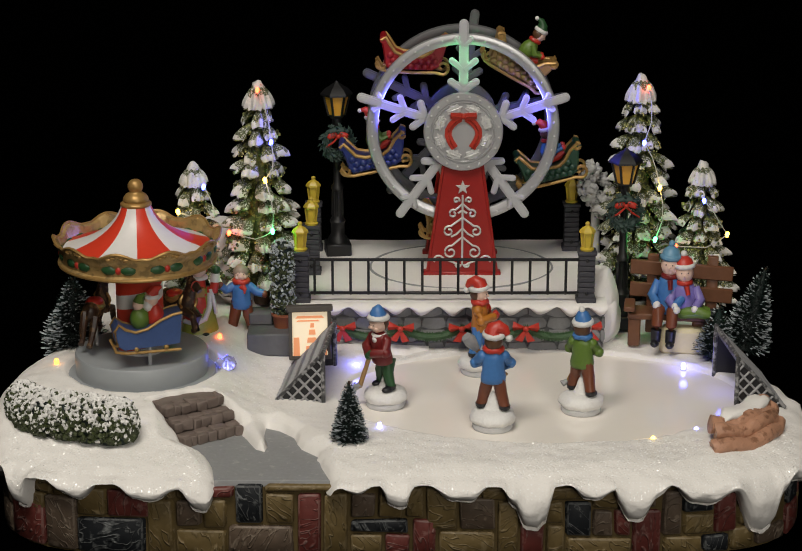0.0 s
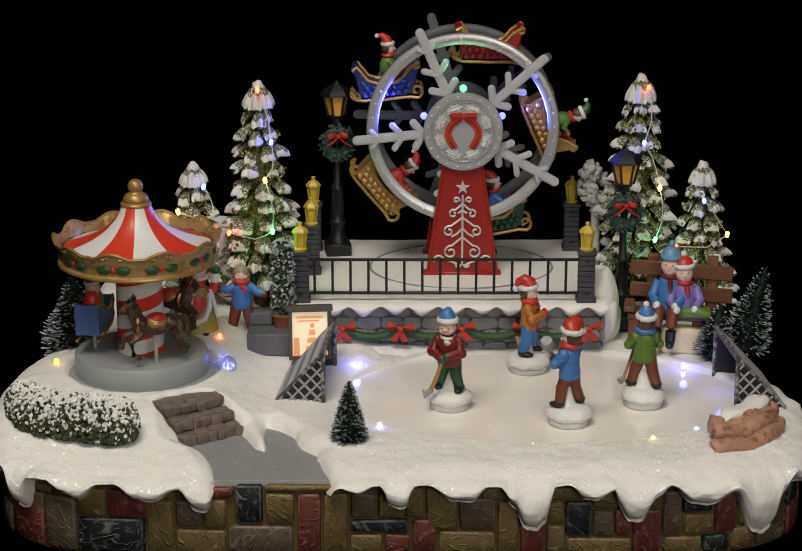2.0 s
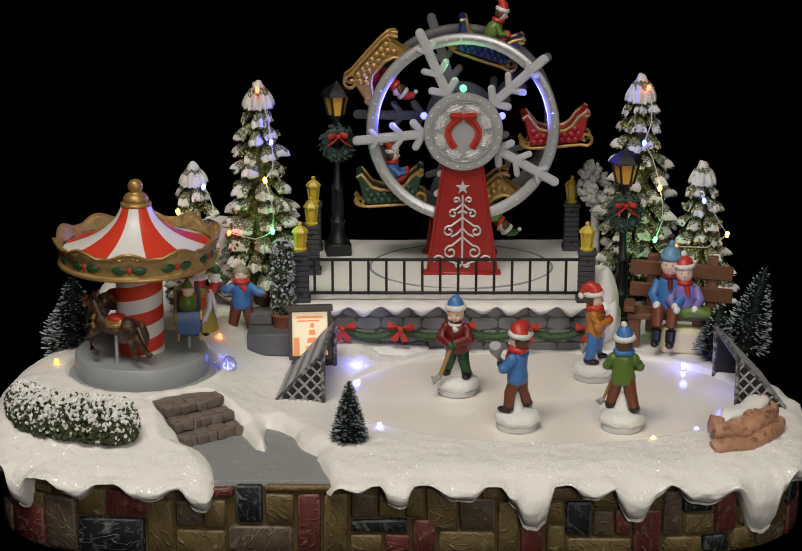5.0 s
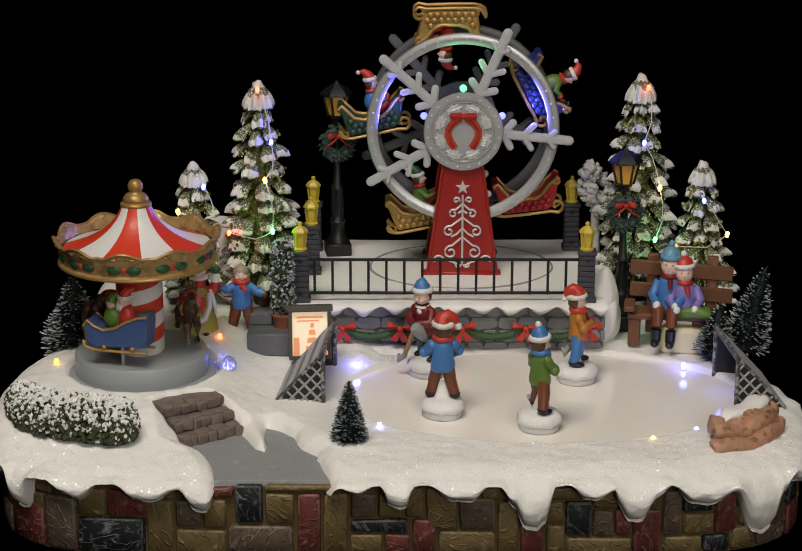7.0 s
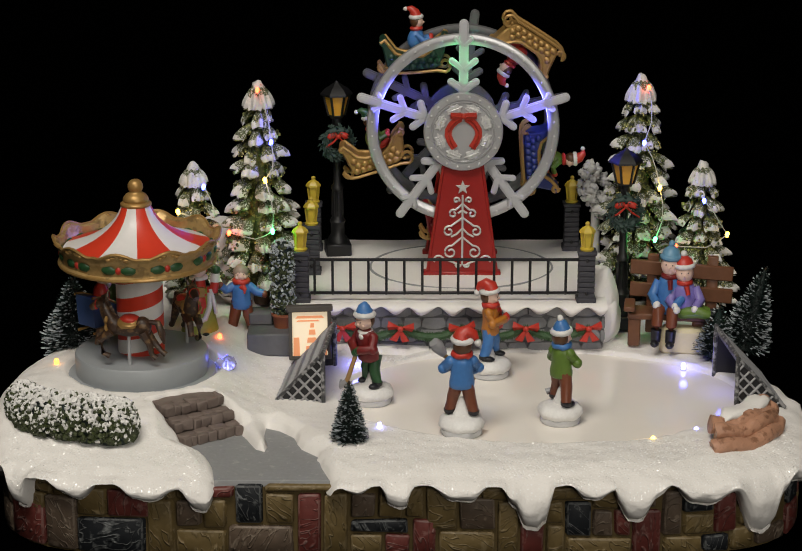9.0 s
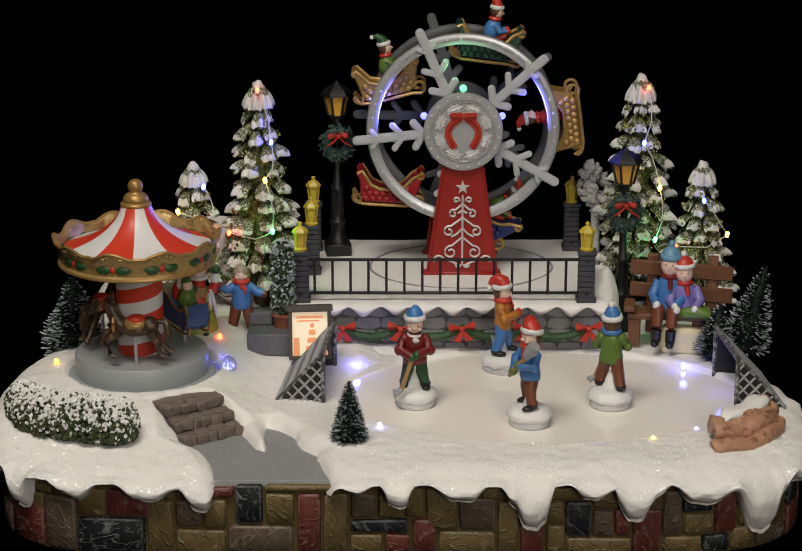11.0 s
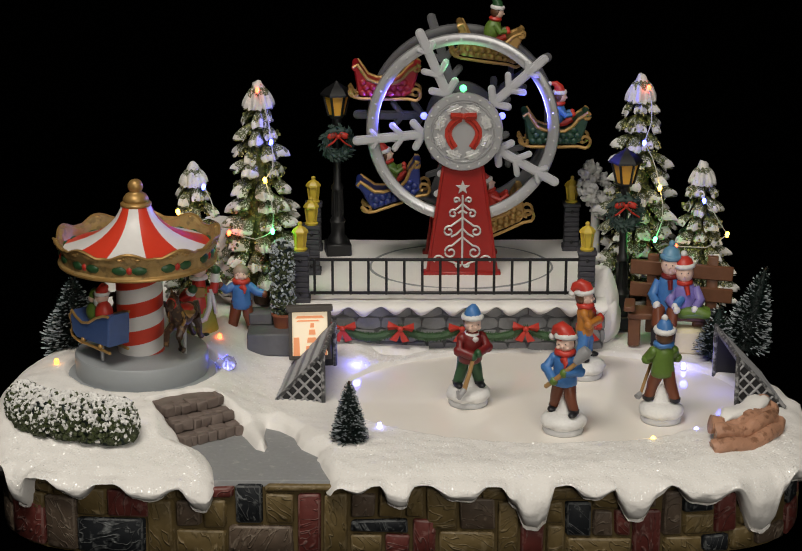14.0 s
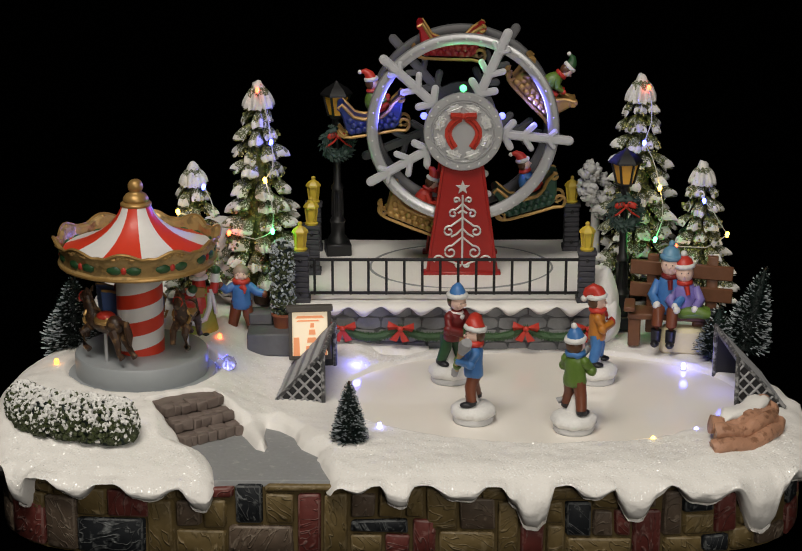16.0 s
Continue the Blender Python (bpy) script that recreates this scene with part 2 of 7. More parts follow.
# ---- mesh kit ----
class Clay:
    """Collects shaped pieces into one mesh with its own material slots."""

    def __init__(self):
        self.v, self.f, self.k = [], [], []

    def put(self, verts, faces, k=0, m=None):
        n = len(self.v)
        self.v += [tuple(m @ Vector(p)) for p in verts] if m is not None else [tuple(p) for p in verts]
        self.f += [tuple(i + n for i in f) for f in faces]
        self.k += [k] * len(faces)
        return self

    def ball(self, c, r, k=0, seg=12, rings=8, m=None, rough=0.0):
        r = (r, r, r) if isinstance(r, (int, float)) else r
        vs, fs = [], []
        for i in range(rings + 1):
            a = math.pi * i / rings
            for j in range(seg):
                b = 2 * math.pi * j / seg
                q = Vector((math.sin(a) * math.cos(b), math.sin(a) * math.sin(b), math.cos(a)))
                if rough:
                    q *= 1 + rough * noise.noise(q * 1.9 + Vector(c) * 400)
                vs.append(Vector((q.x * r[0], q.y * r[1], q.z * r[2])))
        for i in range(rings):
            for j in range(seg):
                a, b = i * seg + j, i * seg + (j + 1) % seg
                fs.append((a, a + seg, b + seg, b))
        t = Matrix.Translation(c)
        return self.put(vs, fs, k, t @ m if m is not None else t)

    def tube(self, pts, r, k=0, seg=8, m=None, flat=1.0, close=False):
        pts = [Vector(p) for p in pts]
        r = [r] * len(pts) if isinstance(r, (int, float)) else r
        vs, fs, n = [], [], len(pts)
        up = Vector((0.013, 0.021, 1)).normalized()
        for i, p in enumerate(pts):
            d = pts[(i + 1) % n] - pts[i - 1] if close else pts[min(i + 1, n - 1)] - pts[max(i - 1, 0)]
            d.normalize()
            side = d.cross(up)
            if side.length < 0.05:
                side = d.cross(Vector((0, 1, 0.01)))
            side.normalize()
            top = side.cross(d)
            for j in range(seg):
                a = 2 * math.pi * j / seg
                vs.append(p + side * math.cos(a) * r[i] + top * math.sin(a) * r[i] * flat)
        for i in range(n if close else n - 1):
            for j in range(seg):
                a, b = i * seg + j, i * seg + (j + 1) % seg
                c, d2 = ((i + 1) % n) * seg + j, ((i + 1) % n) * seg + (j + 1) % seg
                fs.append((a, b, d2, c))
        if not close:
            fs.append(tuple(range(seg))[::-1])
            fs.append(tuple(range((n - 1) * seg, n * seg)))
        return self.put(vs, fs, k, m)

    def lathe(self, profile, k=0, seg=32, m=None, sx=1.0, sy=1.0):
        vs, fs, n = [], [], len(profile)
        for r, z in profile:
            for j in range(seg):
                a = 2 * math.pi * j / seg
                vs.append((r * math.cos(a) * sx, r * math.sin(a) * sy, z))
        for i in range(n - 1):
            for j in range(seg):
                a, b = i * seg + j, i * seg + (j + 1) % seg
                fs.append((a, b, b + seg, a + seg))
        fs.append(tuple(range(seg))[::-1])
        fs.append(tuple(range((n - 1) * seg, n * seg)))
        return self.put(vs, fs, k, m)

    def box(self, c, s, k=0, m=None, bev=0.12):
        """A block with chamfered edges; bev is a part of its least side."""
        h = [q / 2 for q in s]
        e = min(s) * bev
        vs, idx = [], {}
        for x in (-1, 1):
            for y in (-1, 1):
                for z in (-1, 1):
                    for ax in range(3):
                        q = [x * h[0], y * h[1], z * h[2]]
                        for o in range(3):
                            if o != ax:
                                q[o] -= math.copysign(e, q[o])
                        idx[(x, y, z, ax)] = len(vs)
                        vs.append(Vector(q))
        fs = []
        for ax in range(3):
            o1, o2 = [a for a in range(3) if a != ax]
            for sg in (-1, 1):
                ring = []
                for p, q in ((-1, -1), (1, -1), (1, 1), (-1, 1)):
                    s3 = [0, 0, 0]
                    s3[ax], s3[o1], s3[o2] = sg, p, q
                    ring.append(idx[(*s3, ax)])
                fs.append(ring)
            for p in (-1, 1):
                for q in (-1, 1):
                    a3, b3 = [0, 0, 0], [0, 0, 0]
                    a3[ax], a3[o1], a3[o2] = -1, p, q
                    b3[ax], b3[o1], b3[o2] = 1, p, q
                    fs.append((idx[(*a3, o1)], idx[(*b3, o1)], idx[(*b3, o2)], idx[(*a3, o2)]))
        for x in (-1, 1):
            for y in (-1, 1):
                for z in (-1, 1):
                    fs.append(tuple(idx[(x, y, z, a)] for a in range(3)))
        t = Matrix.Translation(c)
        return self.put(vs, fs, k, t @ m if m is not None else t)

    def slab(self, outline, z0, z1, k=0, m=None, inset=0.0):
        """A flat outline (x, y) given thickness from z0 to z1, its top edge drawn in by inset."""
        n = len(outline)
        cx, cy = sum(p[0] for p in outline) / n, sum(p[1] for p in outline) / n

        def ring(z, d):
            out = []
            for x, y in outline:
                l = math.hypot(x - cx, y - cy) or 1
                out.append((x - (x - cx) / l * d, y - (y - cy) / l * d, z))
            return out
        vs = ring(z0, 0) + ring(z1 - inset, 0) + ring(z1, inset)
        fs = [tuple(range(n))[::-1], tuple(range(2 * n, 3 * n))]
        for lv in (0, n):
            for i in range(n):
                j = (i + 1) % n
                fs.append((lv + i, lv + j, lv + n + j, lv + n + i))
        return self.put(vs, fs, k, m)

    def crumple(self, amount, scale):
        """Moves every point a little by noise, for worn and lumpy skins."""
        self.v = [tuple(Vector(p) + noise.noise_vector(Vector(p) * scale) * amount) for p in self.v]
        return self

    def mesh(self, name, mats, sharp=42):
        me = bpy.data.meshes.new(name)
        me.from_pydata(self.v, [], self.f)
        for q in mats if isinstance(mats, (list, tuple)) else [mats]:
            me.materials.append(q)
        me.polygons.foreach_set("material_index", self.k)
        bm = bmesh.new()
        bm.from_mesh(me)
        bmesh.ops.recalc_face_normals(bm, faces=bm.faces)
        bm.to_mesh(me)
        bm.free()
        me.polygons.foreach_set("use_smooth", [True] * len(me.polygons))
        me.set_sharp_from_angle(angle=radians(sharp))
        return me


def part(name, clay, mats, parent, label="", at=None, sharp=42):
    ob = new(name, clay.mesh(name, mats, sharp) if isinstance(clay, Clay) else clay)
    ob.parent = parent
    if at is not None:
        ob.matrix_basis = at
    return tagged(ob, label)


def thing(name, label, category, m, group=""):
    ob = new(name)
    ob.empty_display_size = 0.01
    ob.matrix_basis = m
    return tagged(ob, label, category, group)


def single(name, clay, mats, m, label, category, group="", kind="", sharp=42):
    ob = new(name, clay.mesh(name, mats, sharp))
    ob.matrix_basis = m
    return tagged(ob, label, category, group, kind)


def smooth(a, b, x):
    x = min(1.0, max(0.0, (x - a) / (b - a)))
    return x * x * (3 - 2 * x)


def arc(cx, cz, r, a0, a1, n=10, y=0.0):
    return [(cx + r * math.cos(radians(a0 + (a1 - a0) * i / n)), y, cz + r * math.sin(radians(a0 + (a1 - a0) * i / n))) for i in range(n + 1)]


def curl(cx, cz, r0, r1, a0, a1, n=14, y=0.0):
    out = []
    for i in range(n + 1):
        f = i / n
        a, r = radians(a0 + (a1 - a0) * f), r0 + (r1 - r0) * f
        out.append((cx + r * math.cos(a), y, cz + r * math.sin(a)))
    return out


# ---- the table, the cloth behind it and the base ----
floor = single("floor", Clay().box((0, 0.2, -0.01), (1.5, 1.5, 0.02), bev=0.05), VELVET, pose(0, 0, 0),
               "black cloth table top under the snow village", "floor", kind="structure")
single("backdrop", Clay().box((0, 0.93, 0.35), (1.5, 0.03, 0.70), bev=0.05), VELVET, pose(0, 0, 0),
       "black cloth backdrop behind the table", "backdrop", kind="structure")


def rim(a, grow=0.0):
    """The base's outline: a rounded oblong that narrows a little towards the back."""
    c, s, n = math.cos(a), math.sin(a), 6.5
    r = (abs(c) ** n + abs(s) ** n) ** (-1 / n)
    x, y = (0.234 + grow) * c * r, 0.18 + (0.18 + grow) * s * r
    return x * max(0.86, 1 - 11.0 * max(0.0, y - 0.10) ** 2), y


def path_gap(x):
    return smooth(-0.106, -0.099, x) * (1 - smooth(-0.046, -0.038, x))


base_core = Clay().slab([rim(2 * math.pi * i / 160, -0.0019) for i in range(160)], 0.0, 0.0415)
base = single("village_base", base_core, GROUT, pose(0, 0, 0), "rounded base of mixed brown, maroon and slate stones", "base", kind="structure")

PATHLINE = [(-0.1034, 0.0026), (-0.0393, 0.0026), (-0.0448, 0.0219), (-0.0471, 0.0363), (-0.0570, 0.0479), (-0.0623, 0.0662), (-0.0710, 0.0767), (-0.0795, 0.0817), (-0.0798, 0.0686), (-0.0764, 0.0526), (-0.0779, 0.0440), (-0.0835, 0.0479), (-0.0899, 0.0637), (-0.0946, 0.0735), (-0.1118, 0.0970), (-0.1290, 0.0935), (-0.1475, 0.0800), (-0.1240, 0.0500), (-0.1117, 0.0363), (-0.1064, 0.0219)]


def inside_path(x, y):
    """Signed distance to the path's edge, above 0 inside it."""
    best, inner, n = 1.0, False, len(PATHLINE)
    for i in range(n):
        (x0, y0), (x1, y1) = PATHLINE[i], PATHLINE[(i + 1) % n]
        dx, dy = x1 - x0, y1 - y0
        u = max(0.0, min(1.0, ((x - x0) * dx + (y - y0) * dy) / (dx * dx + dy * dy)))
        best = min(best, math.hypot(x - x0 - u * dx, y - y0 - u * dy))
        if (y0 > y) != (y1 > y) and x < x0 + (y - y0) / dy * dx:
            inner = not inner
    return best if inner else -best


def rink_d(x, y):
    return math.hypot((x - 0.085) / 0.120, (y - 0.124) / 0.0785)


def snow_height(x, y):
    h = 0.0516 + 0.0004 * smooth(0.01, 0.05, y)
    h += 0.0125 * smooth(-0.080, -0.118, x) * smooth(0.01, 0.085, y)
    h += 0.006 * smooth(-0.10, -0.05, -abs(x + 0.085)) * smooth(0.15, 0.2, y) * smooth(0.0, -0.03, x)
    h += 0.012 * smooth(0.22, 0.27, y) * smooth(-0.06, -0.09, x)
    h += 0.038 * math.exp(-(((x + 0.122) / 0.0175) ** 6) - ((y - 0.272) / 0.02) ** 6)
    h += 0.007 * smooth(0.145, 0.165, x) * smooth(0.23, 0.28, y)
    h += 0.0016 * noise.noise((x * 38, y * 38, 1.7)) + 0.0007 * noise.noise((x * 130, y * 130, 4.1))
    d = rink_d(x, y)
    h = h + (0.0462 - h) * (1 - smooth(0.985, 1.045, d + 0.012 * noise.noise((x * 60, y * 60, 9))))
    if y < 0.14 and -0.18 < x < -0.02:
        # the snow thins out softly towards the path and the steps
        up = max(0.0, min(0.0175, ((x + 0.109) * -0.574 + (y - 0.062) * 0.819) / 0.0108 * 0.0060))
        h = min(h, 0.0462 + up + 0.0014 + 0.55 * max(0.0, -inside_path(x, max(y, 0.004))))
        h += (0.0425 - h) * smooth(-0.0022, 0.0014, inside_path(x, y if y > 0.004 else 0.004) + 0.0022 * noise.noise((x * 110, y * 110, 3)))
    if math.hypot(x + 0.158, y - 0.138) < 0.052:
        h += (0.0590 - h) * (1 - smooth(0.0452, 0.0472, math.hypot(x + 0.158, y - 0.138)))
    return h


# the snow drips along the front edge: place, height of the lower end
DRIPS = [(-0.24, 0.040), (-0.2195, 0.050)] + [(-0.2172, 0.0587), (-0.2117, 0.0323), (-0.2084, 0.0311), (-0.2026, 0.0494), (-0.1946, 0.0518), (-0.1853, 0.0412), (-0.1770, 0.0384), (-0.1648, 0.0481), (-0.1569, 0.0481), (-0.1460, 0.0390), (-0.1391, 0.0366), (-0.1219, 0.0448), (-0.1125, 0.0314), (-0.1083, 0.0305), (-0.1045, 0.0345), (-0.1019, 0.0481)]
DRIPS += [(-0.0404, 0.0497), (-0.0236, 0.0415), (-0.0123, 0.0481), (-0.0054, 0.0348), (0.0003, 0.0326), (0.0037, 0.0345), (0.0062, 0.0466), (0.0115, 0.0497), (0.0298, 0.0378), (0.0383, 0.0372), (0.0486, 0.0481), (0.0536, 0.0500), (0.0623, 0.0345), (0.0696, 0.0198), (0.0752, 0.0191), (0.0791, 0.0237), (0.0848, 0.0469), (0.0915, 0.0475), (0.1030, 0.0384), (0.1072, 0.0378), (0.1177, 0.0436)]
DRIPS += [(0.1209, 0.0335), (0.1259, 0.0256), (0.1316, 0.0244), (0.1409, 0.0396), (0.1477, 0.0472), (0.1622, 0.0357), (0.1693, 0.0351), (0.1839, 0.0418), (0.1964, 0.0176), (0.2004, 0.0157), (0.2043, 0.0182), (0.2085, 0.0390), (0.2149, 0.0494), (0.2185, 0.0451)] + [(0.24, 0.040)]
DX, DZ = [d[0] for d in DRIPS], [d[1] for d in DRIPS]


def drip(x, y, a):
    if y < 0.05:
        i = min(max(int(np.searchsorted(DX, x)), 1), len(DX) - 1)
        w = smooth(DX[i - 1], DX[i], x)
        low, high = min(DZ[i - 1], DZ[i]), max(DZ[i - 1], DZ[i])
        u = w if DZ[i] > DZ[i - 1] else 1 - w
        z = low + (high - low) * u ** 1.25
        return z - 0.0012 - 0.0018 * (1 - smooth(0.036, 0.047, z)) - 0.31 * max(0.0, y)
    return 0.036 + 0.012 * noise.noise((a * 9, 2.2, 0.5))


def build_snow():
    na, nr, ns = 900, 130, 22
    vs, fs = [(0.0, 0.18, snow_height(0.0, 0.18))], []
    for i in range(na):
        # even steps along the oblong rather than in angle
        a = 2 * math.pi * i / na
        u = (i / na * 4) % 4
        side, w = int(u), u - int(u)
        c = [(1, -1 + 2 * w), (1 - 2 * w, 1), (-1, 1 - 2 * w), (-1 + 2 * w, -1)][side]
        a = math.atan2(c[1], c[0])
        px, py = rim(a)
        ux, uy = px / 0.234, (py - 0.18) / 0.18
        l = math.hypot(ux ** 5 / 0.234, uy ** 5 / 0.18) or 1
        nx, ny = ux ** 5 / 0.234 / l, uy ** 5 / 0.18 / l
        gap = path_gap(px) if py < 0.05 else 0.0
        for j in range(1, nr + 1):
            f = (j / nr) ** 0.8
            x, y = px * f, 0.18 + (py - 0.18) * f + 0.012 * gap * smooth(0.9, 1.0, f)
            z = snow_height(x, y)
            e = min((1 - f) * 0.2, 0.02) / 0.02
            z -= 0.0036 * (1 - e) ** 2
            vs.append((x, y, z))
        top = vs[-1][2]
        low = min(drip(px, py, a), top - 0.0022)
        for j in range(1, ns + 1):
            f = j / ns
            span = top - low
            out = 0.0098 * math.sin(math.pi * min(1.0, f * 1.08)) ** 0.6 if f < 0.93 else 0.0098 * (1 - f) / 0.07 * 0.6
            out *= 1 - gap
            out += (0.0011 * noise.noise((px * 120, py * 120, f * 3)) + 0.0006 * noise.noise((px * 330, py * 330, f * 7)) + 0.0005 * noise.noise((px * 900, py * 900, f * 19))) * math.sin(math.pi * f)
            z = top - span * (f ** 0.85) * (1 - gap) + 0.0008 * noise.noise((px * 90, py * 90, f * 4)) * (1 - gap)
            vs.append((px + nx * out, py + ny * out + 0.014 * gap, z))
    row = nr + ns
    for i in range(na):
        p, q = 1 + i * row, 1 + ((i + 1) % na) * row
        fs.append((0, p, q))
        for j in range(row - 1):
            fs.append((p + j, p + j + 1, q + j + 1, q + j))
    return Clay().put(vs, fs)


ground = single("ground", build_snow(), SNOW, pose(0, 0, 0), "white flocked snow with thick drips over the base", "snow ground", kind="structure", sharp=80)
glit = Clay()
rng = random.Random(5)
spots = [v for v in ground.data.vertices if v.normal.z > 0.4 and v.co.y < 0.24 and v.co.z > 0.030 and abs(v.co.x) < 0.226]
made = 0
while made < 19000:
    v = rng.choice(spots)
    x, y, z = v.co
    # thickest on the bank along the front edge
    if rng.random() > (1.0 if y < 0.05 else 0.18) or rink_d(x, y) < 1.03 or (y < 0.12 and inside_path(x, max(y, 0.004)) > -0.004) or math.hypot(x + 0.158, y - 0.138) < 0.048:
        made += 0.02
        continue
    made += 1
    o = v.co + v.normal * 0.00006
    q = Matrix.Translation(o) @ v.normal.to_track_quat("Z", "Y").to_matrix().to_4x4() @ pose(0, 0, 0, rng.gauss(0, 17), rng.gauss(0, 17), rng.uniform(0, 90))
    s = rng.uniform(0.00020, 0.00048)
    glit.put([(-s, -s, 0), (s, -s, 0), (s, s, 0), (-s, s, 0)], [(0, 1, 2, 3)], 0, q)
tagged(part("glitter", glit, GLITTER, ground, "silver glitter flakes"), kind="stuff")

ice = Clay()
ice.slab([(0.085 + 0.1225 * math.cos(2 * math.pi * i / 96), 0.124 + 0.080 * math.sin(2 * math.pi * i / 96)) for i in range(96)], 0.0445, 0.0500, inset=0.0004)
single("ice_rink", ice, ICE, pose(0, 0, 0), "smooth cream glossy resin ice rink", "ice rink", kind="structure")

# ---- path and steps ----
single("path", Clay().slab(PATHLINE, 0.040, 0.0452, inset=0.0004), PATH, pose(0, 0, 0),
       "smooth grey path from the front edge to the steps", "path", kind="structure")
steps = thing("stairs", "three worn brown stone steps up to the carousel", "stairs", pose(-0.1090, 0.0620, 0.0448, 0, 0, 35))
tagged(steps, kind="structure")
for i in range(3):
    y0, z0 = 0.0108 * i, 0.0059 * i
    s = part("step", Clay().box((0, y0 + 0.010, 0.0027 + z0), (0.0385, 0.020, 0.0054), bev=0.12).crumple(0.0005, 260), STEPM, steps)
    rr = random.Random(i + 3)
    # rough stones along the front, wider slabs on the tread
    for depth, back, lo, hi, rise in ((0.0040, 0.0006, 0.0038, 0.0080, 0.0), (0.0066, 0.0062, 0.0070, 0.0125, 0.0004)):
        x = -0.0195
        while x < 0.0175:
            w = rr.uniform(lo, hi)
            w = w if x + w < 0.0175 else 0.0198 - x
            stone = Clay().box((x + w / 2, y0 + back + rr.uniform(-0.0007, 0.0007), 0.0030 + z0 + rise + rr.uniform(-0.0004, 0.0004)), (w * 0.97, depth, 0.0058 - rise), bev=0.13,
                               m=pose(0, 0, 0, rr.uniform(-4, 4), rr.uniform(-4, 4), rr.uniform(-8, 8)))
            part("stone", stone.crumple(0.0006, 240), STEPM, s)
            x += w

# ---- raised platform with its rubble wall ----
plat = thing("platform", "raised grey stone terrace with a snowy top", "terrace", pose(0.0285, 0.205, 0.0))
tagged(plat, kind="structure")
part("core", Clay().box((0, 0.074, 0.061), (0.205, 0.144, 0.044), bev=0.02), GREYJOINT, plat)
rr = random.Random(11)
rowz = [0.0475, 0.0565, 0.0650, 0.0735, 0.0825]
for r in range(4):
    x = -0.1025
    while x < 0.1015:
        w = min(rr.uniform(0.010, 0.020), 0.1035 - x)
        z0, z1 = rowz[r], rowz[r + 1]
        n = 9
        pts = []
        for i in range(n):
            a = 2 * math.pi * i / n + 0.2
            k = 0.97 + 0.07 * rr.random()
            ca, sa = math.cos(a), math.sin(a)
            q = (abs(ca) ** 5 + abs(sa) ** 5) ** (-1 / 5)
            pts.append((x + w / 2 + ca * q * w * 0.49 * k, (z0 + z1) / 2 + sa * q * (z1 - z0) * 0.49 * k))
        part("stone", Clay().slab(pts, -0.001, 0.0012 + rr.random() * 0.0009, inset=0.0003, m=pose(0, 0.002, 0, 90, 0, 0)), GREYSTONE, plat)
        x += w
cap = Clay()
vs, fs, nx, ny = [], [], 220, 40
for i in range(nx + 1):
    for j in range(ny + 1):
        x = -0.104 + 0.208 * i / nx
        if j < 9:
            y = -0.0055 + 0.0012 * math.sin(j)
            f = j / 8
            lobe = (0.5 + 0.5 * math.sin(x * 330 + 1.6 * noise.noise((x * 40, 7, 0)))) ** 0.8 * (0.0062 + 0.0026 * noise.noise((x * 70, 3, 1)))
            y = -0.0025 - 0.0045 * math.sin(math.pi * f) ** 0.7
            z = 0.0841 - (1 - f) * (0.0025 + lobe + 0.001 * noise.noise((x * 60, 0, 0)))
        else:
            f = (j - 8) / (ny - 8)
            y = -0.0025 + f * 0.1475
            z = 0.0845 + 0.0006 * noise.noise((x * 50, y * 50, 0)) - 0.0004
        vs.append((x, y, z))
for i in range(nx):
    for j in range(ny):
        a = i * (ny + 1) + j
        fs.append((a, a + ny + 1, a + ny + 2, a + 1))
cap.put(vs, fs)
# shallow rings pressed round the wheel's foot
part("snow_cap", cap, SNOW, plat, "snow blanket hanging over the wall", sharp=80)
ring = Clay()
ring.tube([(0.0125 + 0.062 * math.cos(2 * math.pi * i / 64), 0.080 + 0.052 * math.sin(2 * math.pi * i / 64), 0.0838) for i in range(64)], 0.0010, seg=6, close=True)
part("ring", ring, PATH, plat, "faint grey ring pressed in the snow")

